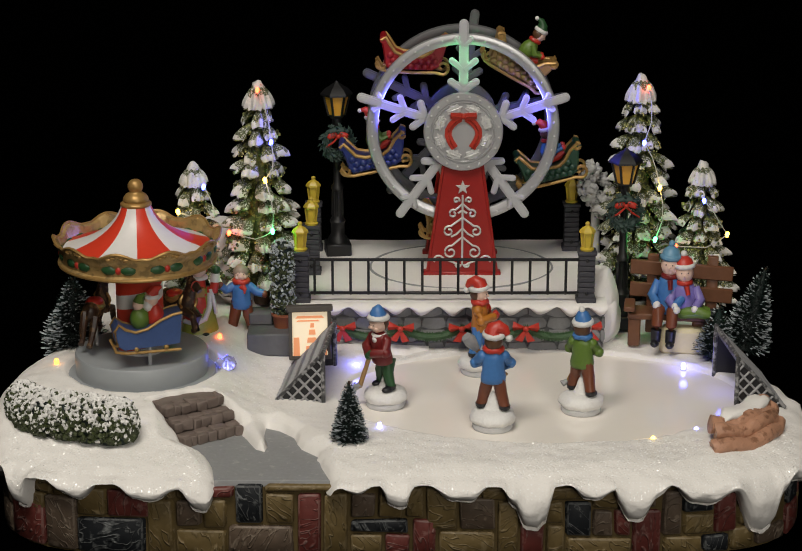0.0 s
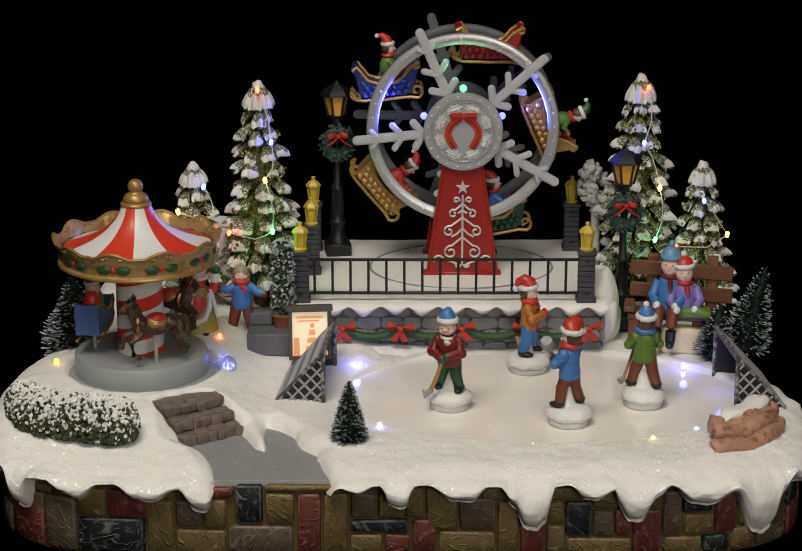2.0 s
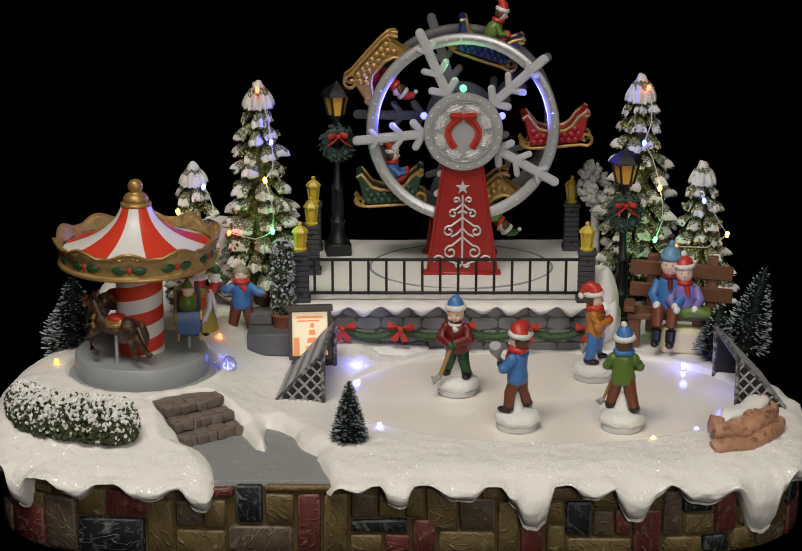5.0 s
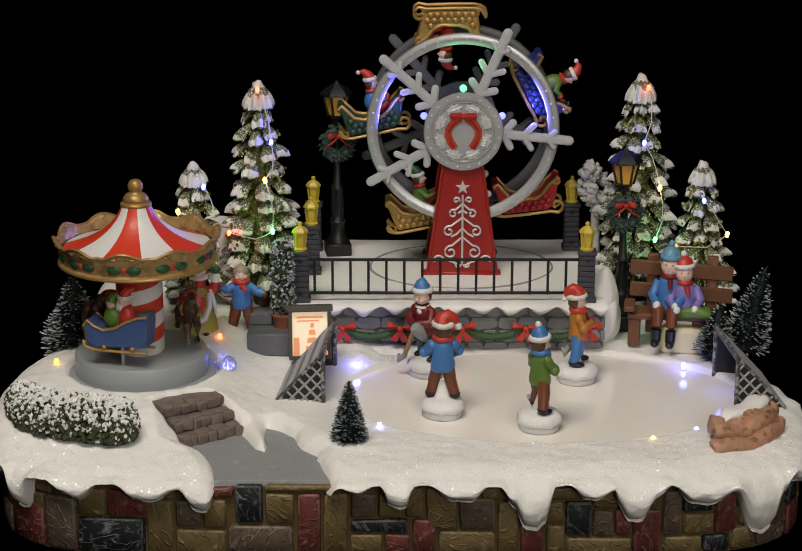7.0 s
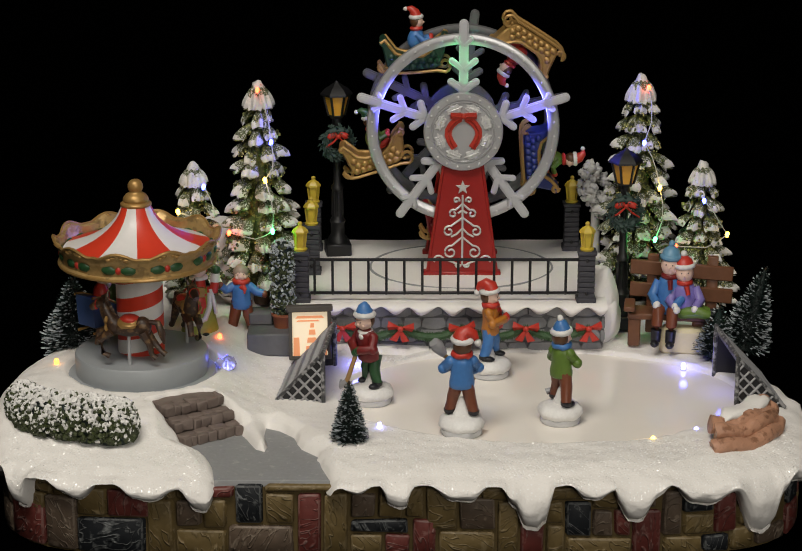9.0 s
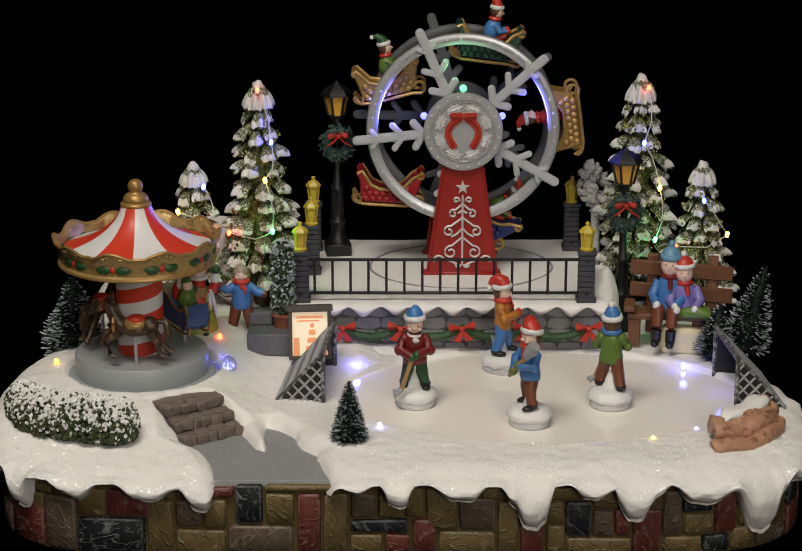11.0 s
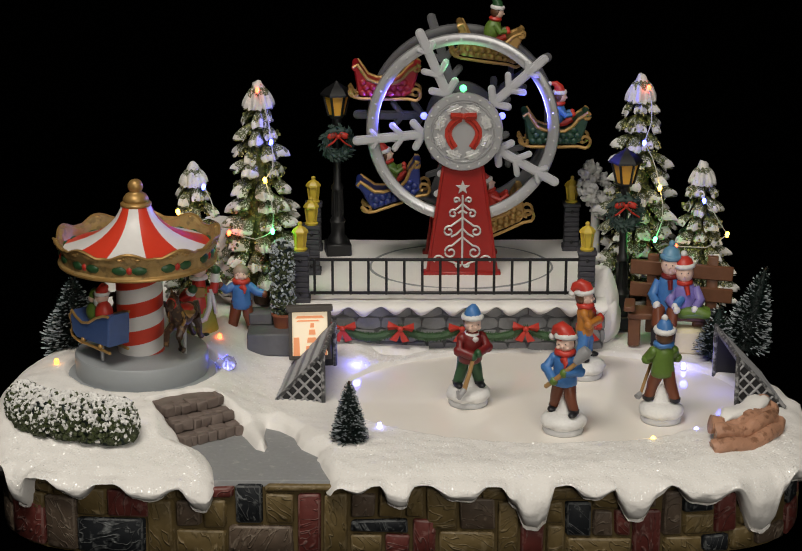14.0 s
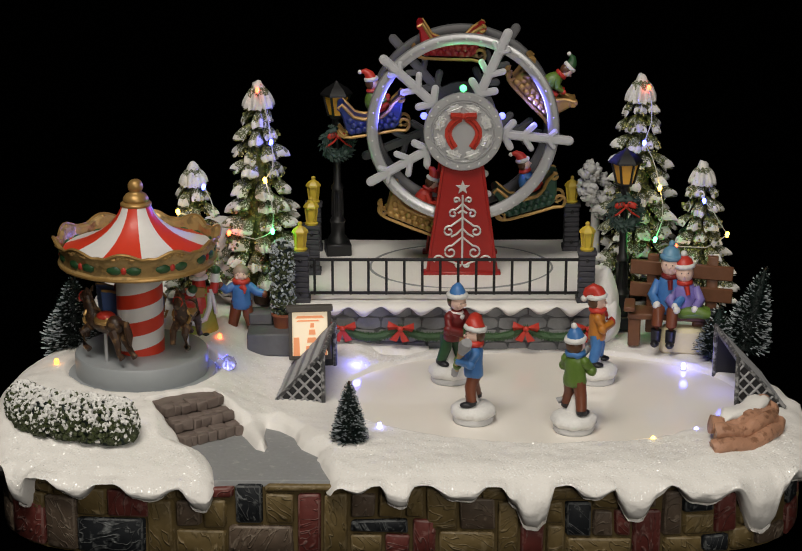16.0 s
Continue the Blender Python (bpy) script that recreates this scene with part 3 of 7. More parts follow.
# ---- terrace: pillars, fence, bows ----
def lantern_pillar():
    t = thing("lantern_pillar", "dark brick pillar with a small yellow lantern on top", "pillar", pose(-0.0645, 0.2085, 0.0835), "pillars round the terrace")
    part("plinth", Clay().box((0, 0, 0.0018), (0.0125, 0.0125, 0.0036), bev=0.15), PILLAR, t)
    for i in range(8):
        part("course", Clay().box((0, 0, 0.0050 + i * 0.0036), (0.0104, 0.0104, 0.0033), bev=0.14), PILLAR, t)
    part("capstone", Clay().box((0, 0, 0.0332), (0.0122, 0.0122, 0.0024), bev=0.2), PILLAR, t)
    for z in (0.0066, 0.0284):
        part("stud", Clay().ball((0, -0.0052, z), (0.0013, 0.0008, 0.0013), seg=10, rings=6), BLACK, t)
    l = Clay()
    l.lathe([(0.0044, 0.0344), (0.0046, 0.0355), (0.0034, 0.0364), (0.0033, 0.0368)], seg=12)
    l.lathe([(0.0031, 0.0366), (0.0040, 0.0455), (0.0038, 0.0462)], seg=6)
    l.lathe([(0.0054, 0.0460), (0.0052, 0.0472), (0.0036, 0.0492), (0.0014, 0.0505), (0.0012, 0.0512), (0.0016, 0.0520), (0.0011, 0.0530), (0.0002, 0.0534)], seg=6)
    lan = part("lantern", l, YELLOW, t, "yellow plastic lantern", sharp=25)
    c = Clay()
    for i in range(6):
        a = math.pi * i / 3
        c.tube([(0.0032 * math.cos(a), 0.0032 * math.sin(a), 0.0366), (0.0042 * math.cos(a), 0.0042 * math.sin(a), 0.0462)], 0.0005, seg=5)
    part("lantern_frame", c, YELLOW, lan)
    return t


lp = lantern_pillar()
for x, y in ((-0.0600, 0.270), (-0.0610, 0.327), (0.1192, 0.2085), (0.1192, 0.328)):
    copy_thing(lp, pose(x, y, 0.0835, 0, 0, 0))

fence = thing("fence", "black metal railing with fifteen upright bars", "fence", pose(0.0285, 0.2070, 0.0835))
part("top_rail", Clay().box((0, 0, 0.0283), (0.174, 0.0022, 0.0017), bev=0.2), BLACK, fence)
part("bottom_rail", Clay().box((0, 0, 0.0060), (0.174, 0.0022, 0.0017), bev=0.2), BLACK, fence)
bar = Clay().box((0, 0, 0.0166), (0.0017, 0.0018, 0.0232), bev=0.2)
bar.ball((0, 0, 0.0283), (0.0013, 0.0013, 0.0012), seg=8, rings=5)
bar_mesh = bar.mesh("bar", BLACK)
for i in range(15):
    part("bar", bar_mesh, BLACK, fence, at=pose(-0.0840 + i * 0.01153, -0.0004, 0))

garland = thing("garland", "green fir garland hung in swags along the stone wall", "garland", pose(0.0, 0.1995, 0.0))
bows_x = [-0.0376, -0.0003, 0.0392, 0.0801, 0.1206]
for i in range(4):
    x0, x1 = bows_x[i], bows_x[i + 1]
    g, rg = Clay(), random.Random(i)
    pts = [(x0 + (x1 - x0) * k / 16, 0, 0.0672 - 0.0052 * math.sin(math.pi * k / 16)) for k in range(17)]
    g.tube(pts, 0.0025, seg=7)
    for p in pts:
        for j in range(26):
            a = rg.uniform(0, 6.28)
            q = Vector(p) + Vector((rg.uniform(-0.0014, 0.0014), 0, 0))
            e = q + Vector((rg.uniform(-0.0012, 0.0012), math.cos(a) * 0.0035, math.sin(a) * 0.0035))
            g.tube([q, e], [0.0004, 0.0001], seg=3)
    part("swag", g, GARLAND, garland)


def bow():
    t = thing("bow", "glossy red ribbon bow on the garland", "bow", pose(bows_x[0], 0.1975, 0.069), "bows along the wall")
    for s in (-1, 1):
        c = Clay().put([(0, -0.0012, 0.0008), (0, 0.0006, -0.0008), (s * 0.0058, -0.0002, 0.0040), (s * 0.0062, -0.0016, 0.0006), (s * 0.0054, 0.0006, -0.0022), (s * 0.003, -0.0026, 0.0012)],
                       [(0, 5, 2), (5, 3, 2), (0, 1, 5), (1, 4, 5), (5, 4, 3), (0, 2, 1), (1, 2, 4), (2, 3, 4)])
        part("loop", c, RED, t)
        k = Clay().slab([(0, 0), (s * 0.0046, -0.0072), (s * 0.0028, -0.0078), (s * 0.0012, -0.0084), (-s * 0.0004, -0.002)], -0.0006, 0.0006, m=pose(0, -0.001, 0, 90, 0, 0))
        part("tail", k, RED, t)
    part("knot", Clay().ball((0, -0.0016, 0), (0.0015, 0.0012, 0.0017), seg=10, rings=7), RED, t)
    return t


b0 = bow()
b0.scale = (1.4, 1.3, 1.08)
for i, x in enumerate(bows_x[1:]):
    copy_thing(b0, pose(x, 0.1968, 0.069, 0, (5, -6, 3, -4)[i], 0))


# ---- street lamps with wreaths ----
def street_lamp():
    t = thing("street_lamp", "black lamp post with amber lantern and a wreath", "lamp", pose(0.1466, 0.246, 0.0535), "lamp posts")
    part("base_block", Clay().box((0, 0, 0.0045), (0.0175, 0.0175, 0.009), bev=0.1), BLACK, t)
    post = part("post", Clay().lathe([(0.0072, 0.009), (0.0066, 0.012), (0.0050, 0.014), (0.0048, 0.022), (0.0056, 0.024), (0.0040, 0.027), (0.0036, 0.046), (0.0044, 0.047), (0.0041, 0.049), (0.0028, 0.051), (0.0025, 0.092), (0.0034, 0.094), (0.0030, 0.0965)], seg=16), BLACK, t)
    for i in range(8):
        a = math.pi * i / 4
        part("flute", Clay().tube([(0.0038 * math.cos(a), 0.0038 * math.sin(a), 0.028), (0.0035 * math.cos(a), 0.0035 * math.sin(a), 0.045)], 0.0006, seg=5), BLACK, post)
    h = Clay().lathe([(0.0042, 0.0965), (0.0052, 0.0985), (0.0050, 0.0995)], seg=6)
    h.lathe([(0.0112, 0.1128), (0.0110, 0.1142), (0.0075, 0.1178), (0.0048, 0.1192), (0.0040, 0.1200), (0.0018, 0.1212), (0.0012, 0.1220), (0.0003, 0.1228)], seg=6)
    head = part("lantern", h, BLACK, t, sharp=25)
    for i in range(6):
        a0, a1 = math.pi * i / 3, math.pi * (i + 1) / 3
        b, u = 0.0052, 0.0086
        v = [(b * math.cos(a0), b * math.sin(a0), 0.0992), (b * math.cos(a1), b * math.sin(a1), 0.0992), (u * math.cos(a1), u * math.sin(a1), 0.1130), (u * math.cos(a0), u * math.sin(a0), 0.1130)]
        w = [(x * 0.8, y * 0.8, z) for x, y, z in v]
        part("pane", Clay().put(v + w, [(0, 1, 2, 3), (7, 6, 5, 4), (0, 4, 5, 1), (1, 5, 6, 2), (2, 6, 7, 3), (3, 7, 4, 0)]), AMBER, head, "amber pane")
        part("glazing_bar", Clay().tube([(b * 1.05 * math.cos(a0), b * 1.05 * math.sin(a0), 0.0985), (u * 1.06 * math.cos(a0), u * 1.06 * math.sin(a0), 0.1132)], 0.0009, seg=5), BLACK, head)
    wr, rw = Clay(), random.Random(3)
    for i in range(260):
        a = rw.uniform(0, 2 * math.pi)
        b = rw.uniform(0, 2 * math.pi)
        q = Vector((math.cos(a) * (0.0088 + 0.0030 * math.cos(b)), 0.0030 * math.sin(b), math.sin(a) * (0.0088 + 0.0030 * math.cos(b))))
        d = Vector((math.cos(a) * math.cos(b), math.sin(b), math.sin(a) * math.cos(b))) + Vector((-math.sin(a), 0, math.cos(a))) * 0.7
        wr.tube([q, q + d * 0.0022], [0.0009, 0.0002], seg=4)
    wr.tube([(0.0088 * math.cos(2 * math.pi * i / 32), 0, 0.0088 * math.sin(2 * math.pi * i / 32)) for i in range(32)], 0.0027, seg=8, close=True)
    wreath = part("wreath", wr, GARLAND2, t, "dark green wreath", at=pose(0, -0.0062, 0.0806))
    rb = Clay()
    for s in (-1, 1):
        rb.ball((s * 0.0042, -0.0030, 0.0058), (0.0040, 0.0014, 0.0022), seg=10, rings=6, m=pose(0, 0, 0, 0, s * 24, 0))
        rb.tube([(0, -0.0032, 0.0048), (s * 0.0040, -0.0038, 0.0010), (s * 0.0088, -0.0030, -0.0022)], [0.0012, 0.0014, 0.0012], seg=6, flat=0.5)
    rb.ball((0, -0.0036, 0.0052), 0.0016, seg=8, rings=6)
    part("ribbon", rb, RED, wreath, "red ribbon")
    return t


GARLAND2 = mat("wreath_green", (0.03, 0.06, 0.05), 0.6, var=0.5, grain=1500, bump=0.6)
lamp1 = street_lamp()
copy_thing(lamp1, pose(-0.0440, 0.317, 0.0835, 0, 0, 8))


# ---- fir trees ----
def bough(c, a, z, r0, r1, wid, thick, droop, seed, bare=0.85):
    """One drooping fan-shaped resin bough with rounded fingers at its tip, where the snow lies."""
    rot = Matrix.Rotation(a, 3, "Z")
    nu, seg = 20, 30
    pts, ws = [], []
    for u in range(nu + 1):
        w = u / nu
        wide = 0.18 + 1.10 * w ** 0.9
        full = math.sqrt(max(0.0, 1 - ((w - 0.72) / 0.285) ** 2)) if w > 0.72 else 1
        full = max(0.05, full)
        for s in range(seg):
            b = 2 * math.pi * s / seg
            cb, sb = math.cos(b), math.sin(b)
            finger = math.cos(cb * 5.4 + seed)
            reach = 1 - 0.26 * cb * cb + 0.15 * finger * w
            rad = r0 + (r1 - r0) * w * reach
            wob = 1 + 0.13 * noise.noise((rad * 420 + seed, b * 1.5, seed * 1.7)) + 0.05 * noise.noise((rad * 1100 + seed, b * 3, seed))
            y = cb * wid * 0.70 * wide * (0.66 + 0.34 * full) * wob
            h = sb * thick * (0.55 + 0.75 * w) * full * (1 + 0.30 * finger * w) * wob
            sag = -droop * (1.0 * w ** 1.7) - 0.22 * wid * w * cb * cb
            pts.append(rot @ Vector((rad, y, sag + h)) + Vector((0, 0, z)))
    n0 = len(c.v)
    c.v += [tuple(p) for p in pts]
    for u in range(nu):
        w = (u + 0.5) / nu
        for s in range(seg):
            b = 2 * math.pi * (s + 0.5) / seg
            p, q = u * seg + s, u * seg + (s + 1) % seg
            mid = (pts[p] + pts[q]) / 2
            edge = bare + 0.20 * noise.noise(mid * 160 + Vector((seed, 0, 0)))
            top = math.sin(b) > -0.25 + 0.3 * noise.noise(mid * 300)
            c.f.append((n0 + p, n0 + q, n0 + q + seg, n0 + p + seg))
            c.k.append(0 if not top or w < edge - 0.34 else 3 if w < edge else 1)
    c.f.append(tuple(range(n0 + nu * seg, n0 + (nu + 1) * seg)))
    c.k.append(1)


def fir_tree(height, radius, tiers, seed, label, m):
    t = thing("fir_tree", label, "tree", m, "snowy fir trees")
    rg = random.Random(seed)
    part("trunk", Clay().tube([(0, 0, -0.004), (0.0006, 0, height * 0.3), (0, 0, height * 0.93)], [0.006, 0.0045, 0.001], seg=9), BARK, t)
    c = Clay()
    step = height * 0.80 / tiers
    c.lathe([(radius * 0.40, height * 0.06), (radius * 0.30, height * 0.4), (radius * 0.15, height * 0.75), (0.001, height * 0.95)], 0, seg=12)
    for k in range(tiers):
        f = k / tiers
        z = height * 0.16 + step * k
        r = (radius - 0.008) * (1 - f) ** 0.9 + 0.0085
        n = max(5, round(8 - 3 * f))
        turn = rg.uniform(0, 0.6)
        for i in range(n):
            a = 2 * math.pi * (i + 0.5 * (k % 2) + rg.uniform(-0.22, 0.22)) / n + turn
            bough(c, a, z + rg.uniform(-0.12, 0.14) * step, r * 0.22, r * rg.uniform(0.82, 1.25), 2 * math.pi * r / n * rg.uniform(0.32, 0.42) + 0.0006, step * rg.uniform(0.13, 0.19), step * rg.uniform(0.60, 0.95), rg.uniform(0, 50))
            for s in range(40):
                w = rg.uniform(0.25, 0.95)
                p = Matrix.Rotation(a + rg.uniform(-0.35, 0.35), 3, "Z") @ Vector((r * w, 0, -step * (0.25 + 0.6 * w * w)))
                c.ball(p + Vector((0, 0, z + rg.uniform(-0.1, 0.3) * step)), *((rg.uniform(0.0009, 0.0018), 0) if rg.random() < 0.35 else (rg.uniform(0.0003, 0.0007), 2)), seg=5, rings=3, rough=0.6)
    for i in range(6):
        bough(c, 2 * math.pi * i / 6 + 0.3, height * 0.975, 0.0008, 0.0068 + height * 0.022, 0.0064, 0.0022, height * 0.055 + 0.005, i * 3.1, 0.62)
    c.ball((0, 0, height * 0.965), (0.0042, 0.0042, 0.0055), 1, seg=9, rings=7, rough=0.3)
    part("crown", c, [FIR, TIPSNOW, FIRGLOSS, FIRSNOW], t, "dark green boughs capped with white snow", sharp=70)
    return t


TIPSNOW = mat("tip_snow", (0.68, 0.67, 0.645), 0.6, var=0.3, grain=900, bump=0.9, relief=0.0012, second=(0.30, 0.31, 0.22), mix=0.0)
FIRSNOW = mat("fir_snow", (0.075, 0.088, 0.030), 0.45, var=0.5, grain=1900, bump=1.0, relief=0.0010, second=(0.62, 0.62, 0.55), mix=0.34)
FIRGLOSS = mat("fir_glitter", (0.72, 0.66, 0.26), 0.16, var=0.3, grain=700, bump=0.3, coat=0.6)
fir_tree(0.146, 0.0290, 10, 1, "tall snow-capped fir tree behind the carousel", pose(-0.0925, 0.250, 0.0735))
fir_tree(0.094, 0.0205, 7, 2, "small snow-capped fir tree behind the carousel", pose(-0.1345, 0.235, 0.0735))
fir_tree(0.160, 0.0305, 11, 3, "tall snow-capped fir tree behind the lamp post", pose(0.1605, 0.292, 0.0560))
fir_tree(0.102, 0.0245, 8, 4, "small snow-capped fir tree behind the bench", pose(0.2020, 0.278, 0.0560))

# white snowy lump behind the lamp and on the terrace's corner
bush = Clay()
rb = random.Random(8)
for i in range(150):
    f = rb.random()
    a = rb.uniform(0, 6.28)
    bush.ball(((0.003 + 0.0095 * math.sin(min(1, f * 1.15) * 2.75)) * math.cos(a) * rb.random() ** 0.7 + 0.004 - 0.009 * f, 0.004 * math.sin(a), 0.001 + f * 0.038), rb.uniform(0.0014, 0.0030), seg=8, rings=6, rough=0.8)
bush.tube([(0, 0, -0.055), (0, 0, 0.02)], [0.004, 0.003], seg=8)
single("snowy_shrub", bush, mat("grey_snow", (0.55, 0.55, 0.54), 0.7, var=0.2, grain=500, bump=0.5), pose(0.1345, 0.312, 0.1105), "small shrub wholly covered in grey white snow", "shrub", sharp=70)
lump = Clay().ball((-0.0025, 0, 0.011), (0.0115, 0.015, 0.027), seg=44, rings=32, rough=0.10)
lump.ball((-0.0015, -0.003, 0.003), (0.0120, 0.015, 0.018), seg=36, rings=24, rough=0.12)
single("snow_drift", lump, SNOW, pose(0.1335, 0.2290, 0.0640), "tall drift of white snow beside the terrace pillar", "snow", sharp=80)


# ---- light strings on the trees ----
def light_string(label, m, spots):
    t = thing("light_string", label, "fairy lights", m, "fairy lights")
    prev = None
    for kind, x, y, z in spots:
        if kind:
            part("bulb", Clay().lathe([(0.0010, -0.0019), (0.0013, -0.0008), (0.0014, 0.0006), (0.0010, 0.0016), (0.0002, 0.0021)], seg=12), LED[kind], t, kind + " glowing bulb", at=pose(x, y, z, 20, 10 * math.sin(x * 900), 0))
        if prev:
            a, b = Vector(prev), Vector((x, y, z))
            mid = (a + b) / 2 + Vector((0.003, -0.003, -0.004))
            part("wire", Clay().tube([a, (a + mid) / 2 + Vector((0.001, -0.001, 0)), mid, (b + mid) / 2, b], 0.00035, seg=5), WIRE, t)
        prev = (x, y, z)
    return t


light_string("fairy lights with coloured bulbs on the tall fir", pose(-0.0925, 0.250, 0.0735),
             [("red", 0.0003, -0.0100, 0.1420), ("blue", 0.0093, -0.0220, 0.1105), ("yellow", 0.0057, -0.0340, 0.0886), ("green", 0.0103, -0.0400, 0.0564), ("red", -0.0189, -0.0240, 0.0508)])
light_string("fairy lights with coloured bulbs on the small fir", pose(-0.1345, 0.235, 0.0735),
             [("blue", 0.0083, -0.0180, 0.0839), ("", 0.0154, -0.0220, 0.0664), ("yellow", -0.0079, -0.0240, 0.0690)])
light_string("fairy lights with coloured bulbs on the tall fir", pose(0.1605, 0.292, 0.0560),
             [("red", 0.0039, -0.0100, 0.1525), ("blue", 0.0002, -0.0260, 0.1188), ("yellow", 0.0102, -0.0360, 0.0907), ("green", 0.0079, -0.0400, 0.0564)])
light_string("fairy lights with coloured bulbs on the small fir", pose(0.2020, 0.278, 0.0560),
             [("blue", -0.0013, -0.0200, 0.0814), ("yellow", 0.0147, -0.0220, 0.0588), ("red", -0.0201, -0.0260, 0.0515)])



# ---- bottle-brush trees, hedge, potted shrub ----
def brush_tree(height, radius, n, frost, seed, label, m):
    t = thing("brush_tree", label, "bush", m, "bottle-brush trees")
    rg = random.Random(seed)
    part("trunk", Clay().tube([(0, 0, -0.002), (0, 0, height * 0.96)], [0.0016, 0.0006], seg=7), BARK, t)
    c = Clay()
    for i in range(n):
        f = 1 - math.sqrt(rg.random())
        z = height * (0.05 + 0.93 * f)
        r = radius * (1 - f) ** 0.8 * rg.uniform(0.75, 1.08) + 0.0012
        a = rg.uniform(0, 2 * math.pi)
        d = Vector((math.cos(a), math.sin(a), rg.uniform(-0.05, 0.45)))
        side = Vector((-math.sin(a), math.cos(a), rg.uniform(-0.5, 0.5))).normalized() * rg.uniform(0.00018, 0.0004)
        o = Vector((0, 0, z))
        p, q = o + d * r * 0.15, o + d * r
        c.put([p - side, p + side, q + side * 0.6, q - side * 0.6], [(0, 1, 2, 3)], 0)
        if rg.random() < frost:
            e = q - d * r * rg.uniform(0.10, 0.3)
            w = side * rg.uniform(1.2, 2.4)
            up = d.cross(side).normalized() * rg.uniform(0.0003, 0.0007)
            c.put([e - w, e + up, e + w, q + w * 0.5, q + up * 1.3, q - w * 0.5], [(0, 1, 4, 5), (1, 2, 3, 4), (0, 5, 3, 2)], 1)
    c.lathe([(radius * 0.62, height * 0.06), (radius * 0.40, height * 0.4), (radius * 0.14, height * 0.8), (0.0004, height * 0.95)], 0, seg=10)
    tagged(part("bristles", c, [BRISTLE, FROSTTIP], t, "dark bristles with frosted tips"), kind="stuff")
    return t


brush_tree(0.052, 0.0205, 3600, 0.17, 1, "dark frosted bottle-brush tree beside the carousel", pose(-0.2080, 0.186, 0.0560))
brush_tree(0.040, 0.0100, 2600, 0.18, 2, "small dark frosted bottle-brush tree beside the rink", pose(-0.0295, 0.0440, 0.0500))
brush_tree(0.060, 0.0165, 3400, 0.17, 3, "dark frosted bottle-brush tree leaning beside the goal", pose(0.2195, 0.1975, 0.0530, 0, 13, 0))
brush_tree(0.036, 0.0135, 1700, 0.15, 6, "low dark frosted bottle-brush tree by the bench", pose(0.2000, 0.1860, 0.0530, 0, 4, 0))


def leafy(c, pts, n, size, snow, rg):
    """Small leaf clumps over a row of balls: white where snow lies on top."""
    for i in range(n):
        o, r = pts[rg.randrange(len(pts))]
        a, b = rg.uniform(0, 2 * math.pi), math.asin(rg.uniform(-0.6, 1.0))
        d = Vector((math.cos(a) * math.cos(b), math.sin(a) * math.cos(b), math.sin(b)))
        q = Vector(o) + Vector((d.x * r[0], d.y * r[1], d.z * r[2]))
        s = rg.uniform(0.7, 1.3) * size
        # few white leaves low down: green foot, with its shade put into the colour
        white = rg.random() < (snow + 0.55 * max(0, d.z) if d.z > -0.15 else 0.3 * snow)
        c.ball(q, (s, s * rg.uniform(0.6, 1), s * rg.uniform(0.5, 0.8)), 1 if white else 0, seg=5, rings=3, rough=0.4, m=Euler((rg.uniform(-1, 1), rg.uniform(-1, 1), a)).to_matrix().to_4x4())


hedge = thing("hedge", "long low clipped hedge dusted with white snow", "hedge", pose(-0.1845, 0.0395, 0.0525) @ Matrix.Diagonal((1, 1, 1.12, 1)))
hp = [((-0.0335, 0.0250, 0.0125), (0.0105, 0.0105, 0.0125)), ((-0.026, 0.0140, 0.0125), (0.0120, 0.0110, 0.0130)), ((-0.016, 0.0070, 0.0125), (0.0120, 0.0110, 0.0135)), ((-0.004, 0.0020, 0.0125), (0.0120, 0.0115, 0.0140)),
      ((0.008, -0.0010, 0.0125), (0.0120, 0.0115, 0.0140)), ((0.019, -0.0020, 0.0120), (0.0120, 0.0115, 0.0135)), ((0.0255, -0.0020, 0.0115), (0.0100, 0.0110, 0.0130))]
core = Clay()
for o, r in hp:
    core.ball(o, [q * 0.93 for q in r], seg=14, rings=9)
part("core", core, BRISTLE, hedge)
lv = Clay()
leafy(lv, hp, 5600, 0.00150, 0.36, random.Random(4))
tagged(part("leaves", lv, [LEAF, SNOWCAP], hedge, "small leaves white with snow"), kind="stuff")

pot = thing("potted_shrub", "tall clipped snowy shrub in a terracotta pot", "shrub", pose(-0.0755, 0.1960, 0.0705))
part("pot", Clay().lathe([(0.0058, 0.0), (0.0070, 0.0075), (0.0076, 0.0080), (0.0076, 0.0098), (0.0066, 0.0098), (0.006, 0.009)], seg=24), TERRA, pot, "terracotta pot")
pp = [((0, 0, 0.014 + 0.0052 * i), (0.0078 * (1 - 0.005 * i * i * 0.5), 0.0078 * (1 - 0.005 * i * i * 0.5), 0.0075)) for i in range(8)]
c1 = Clay()
for o, r in pp:
    c1.ball(o, [q * 0.9 for q in r], seg=12, rings=8)
part("core", c1, BRISTLE, pot)
c2 = Clay()
leafy(c2, pp, 1500, 0.00115, 0.48, random.Random(9))
tagged(part("leaves", c2, [LEAF, FROSTTIP], pot, "frosted grey leaves"), kind="stuff")
bench0 = thing("stone_block", "stepped grey stone block under the potted shrub", "stone block", pose(-0.0835, 0.192, 0.0560))
part("slab", Clay().box((0, 0.004, 0.0072), (0.0285, 0.034, 0.0145), bev=0.07).crumple(0.0005, 200), DARKSTONE, bench0)
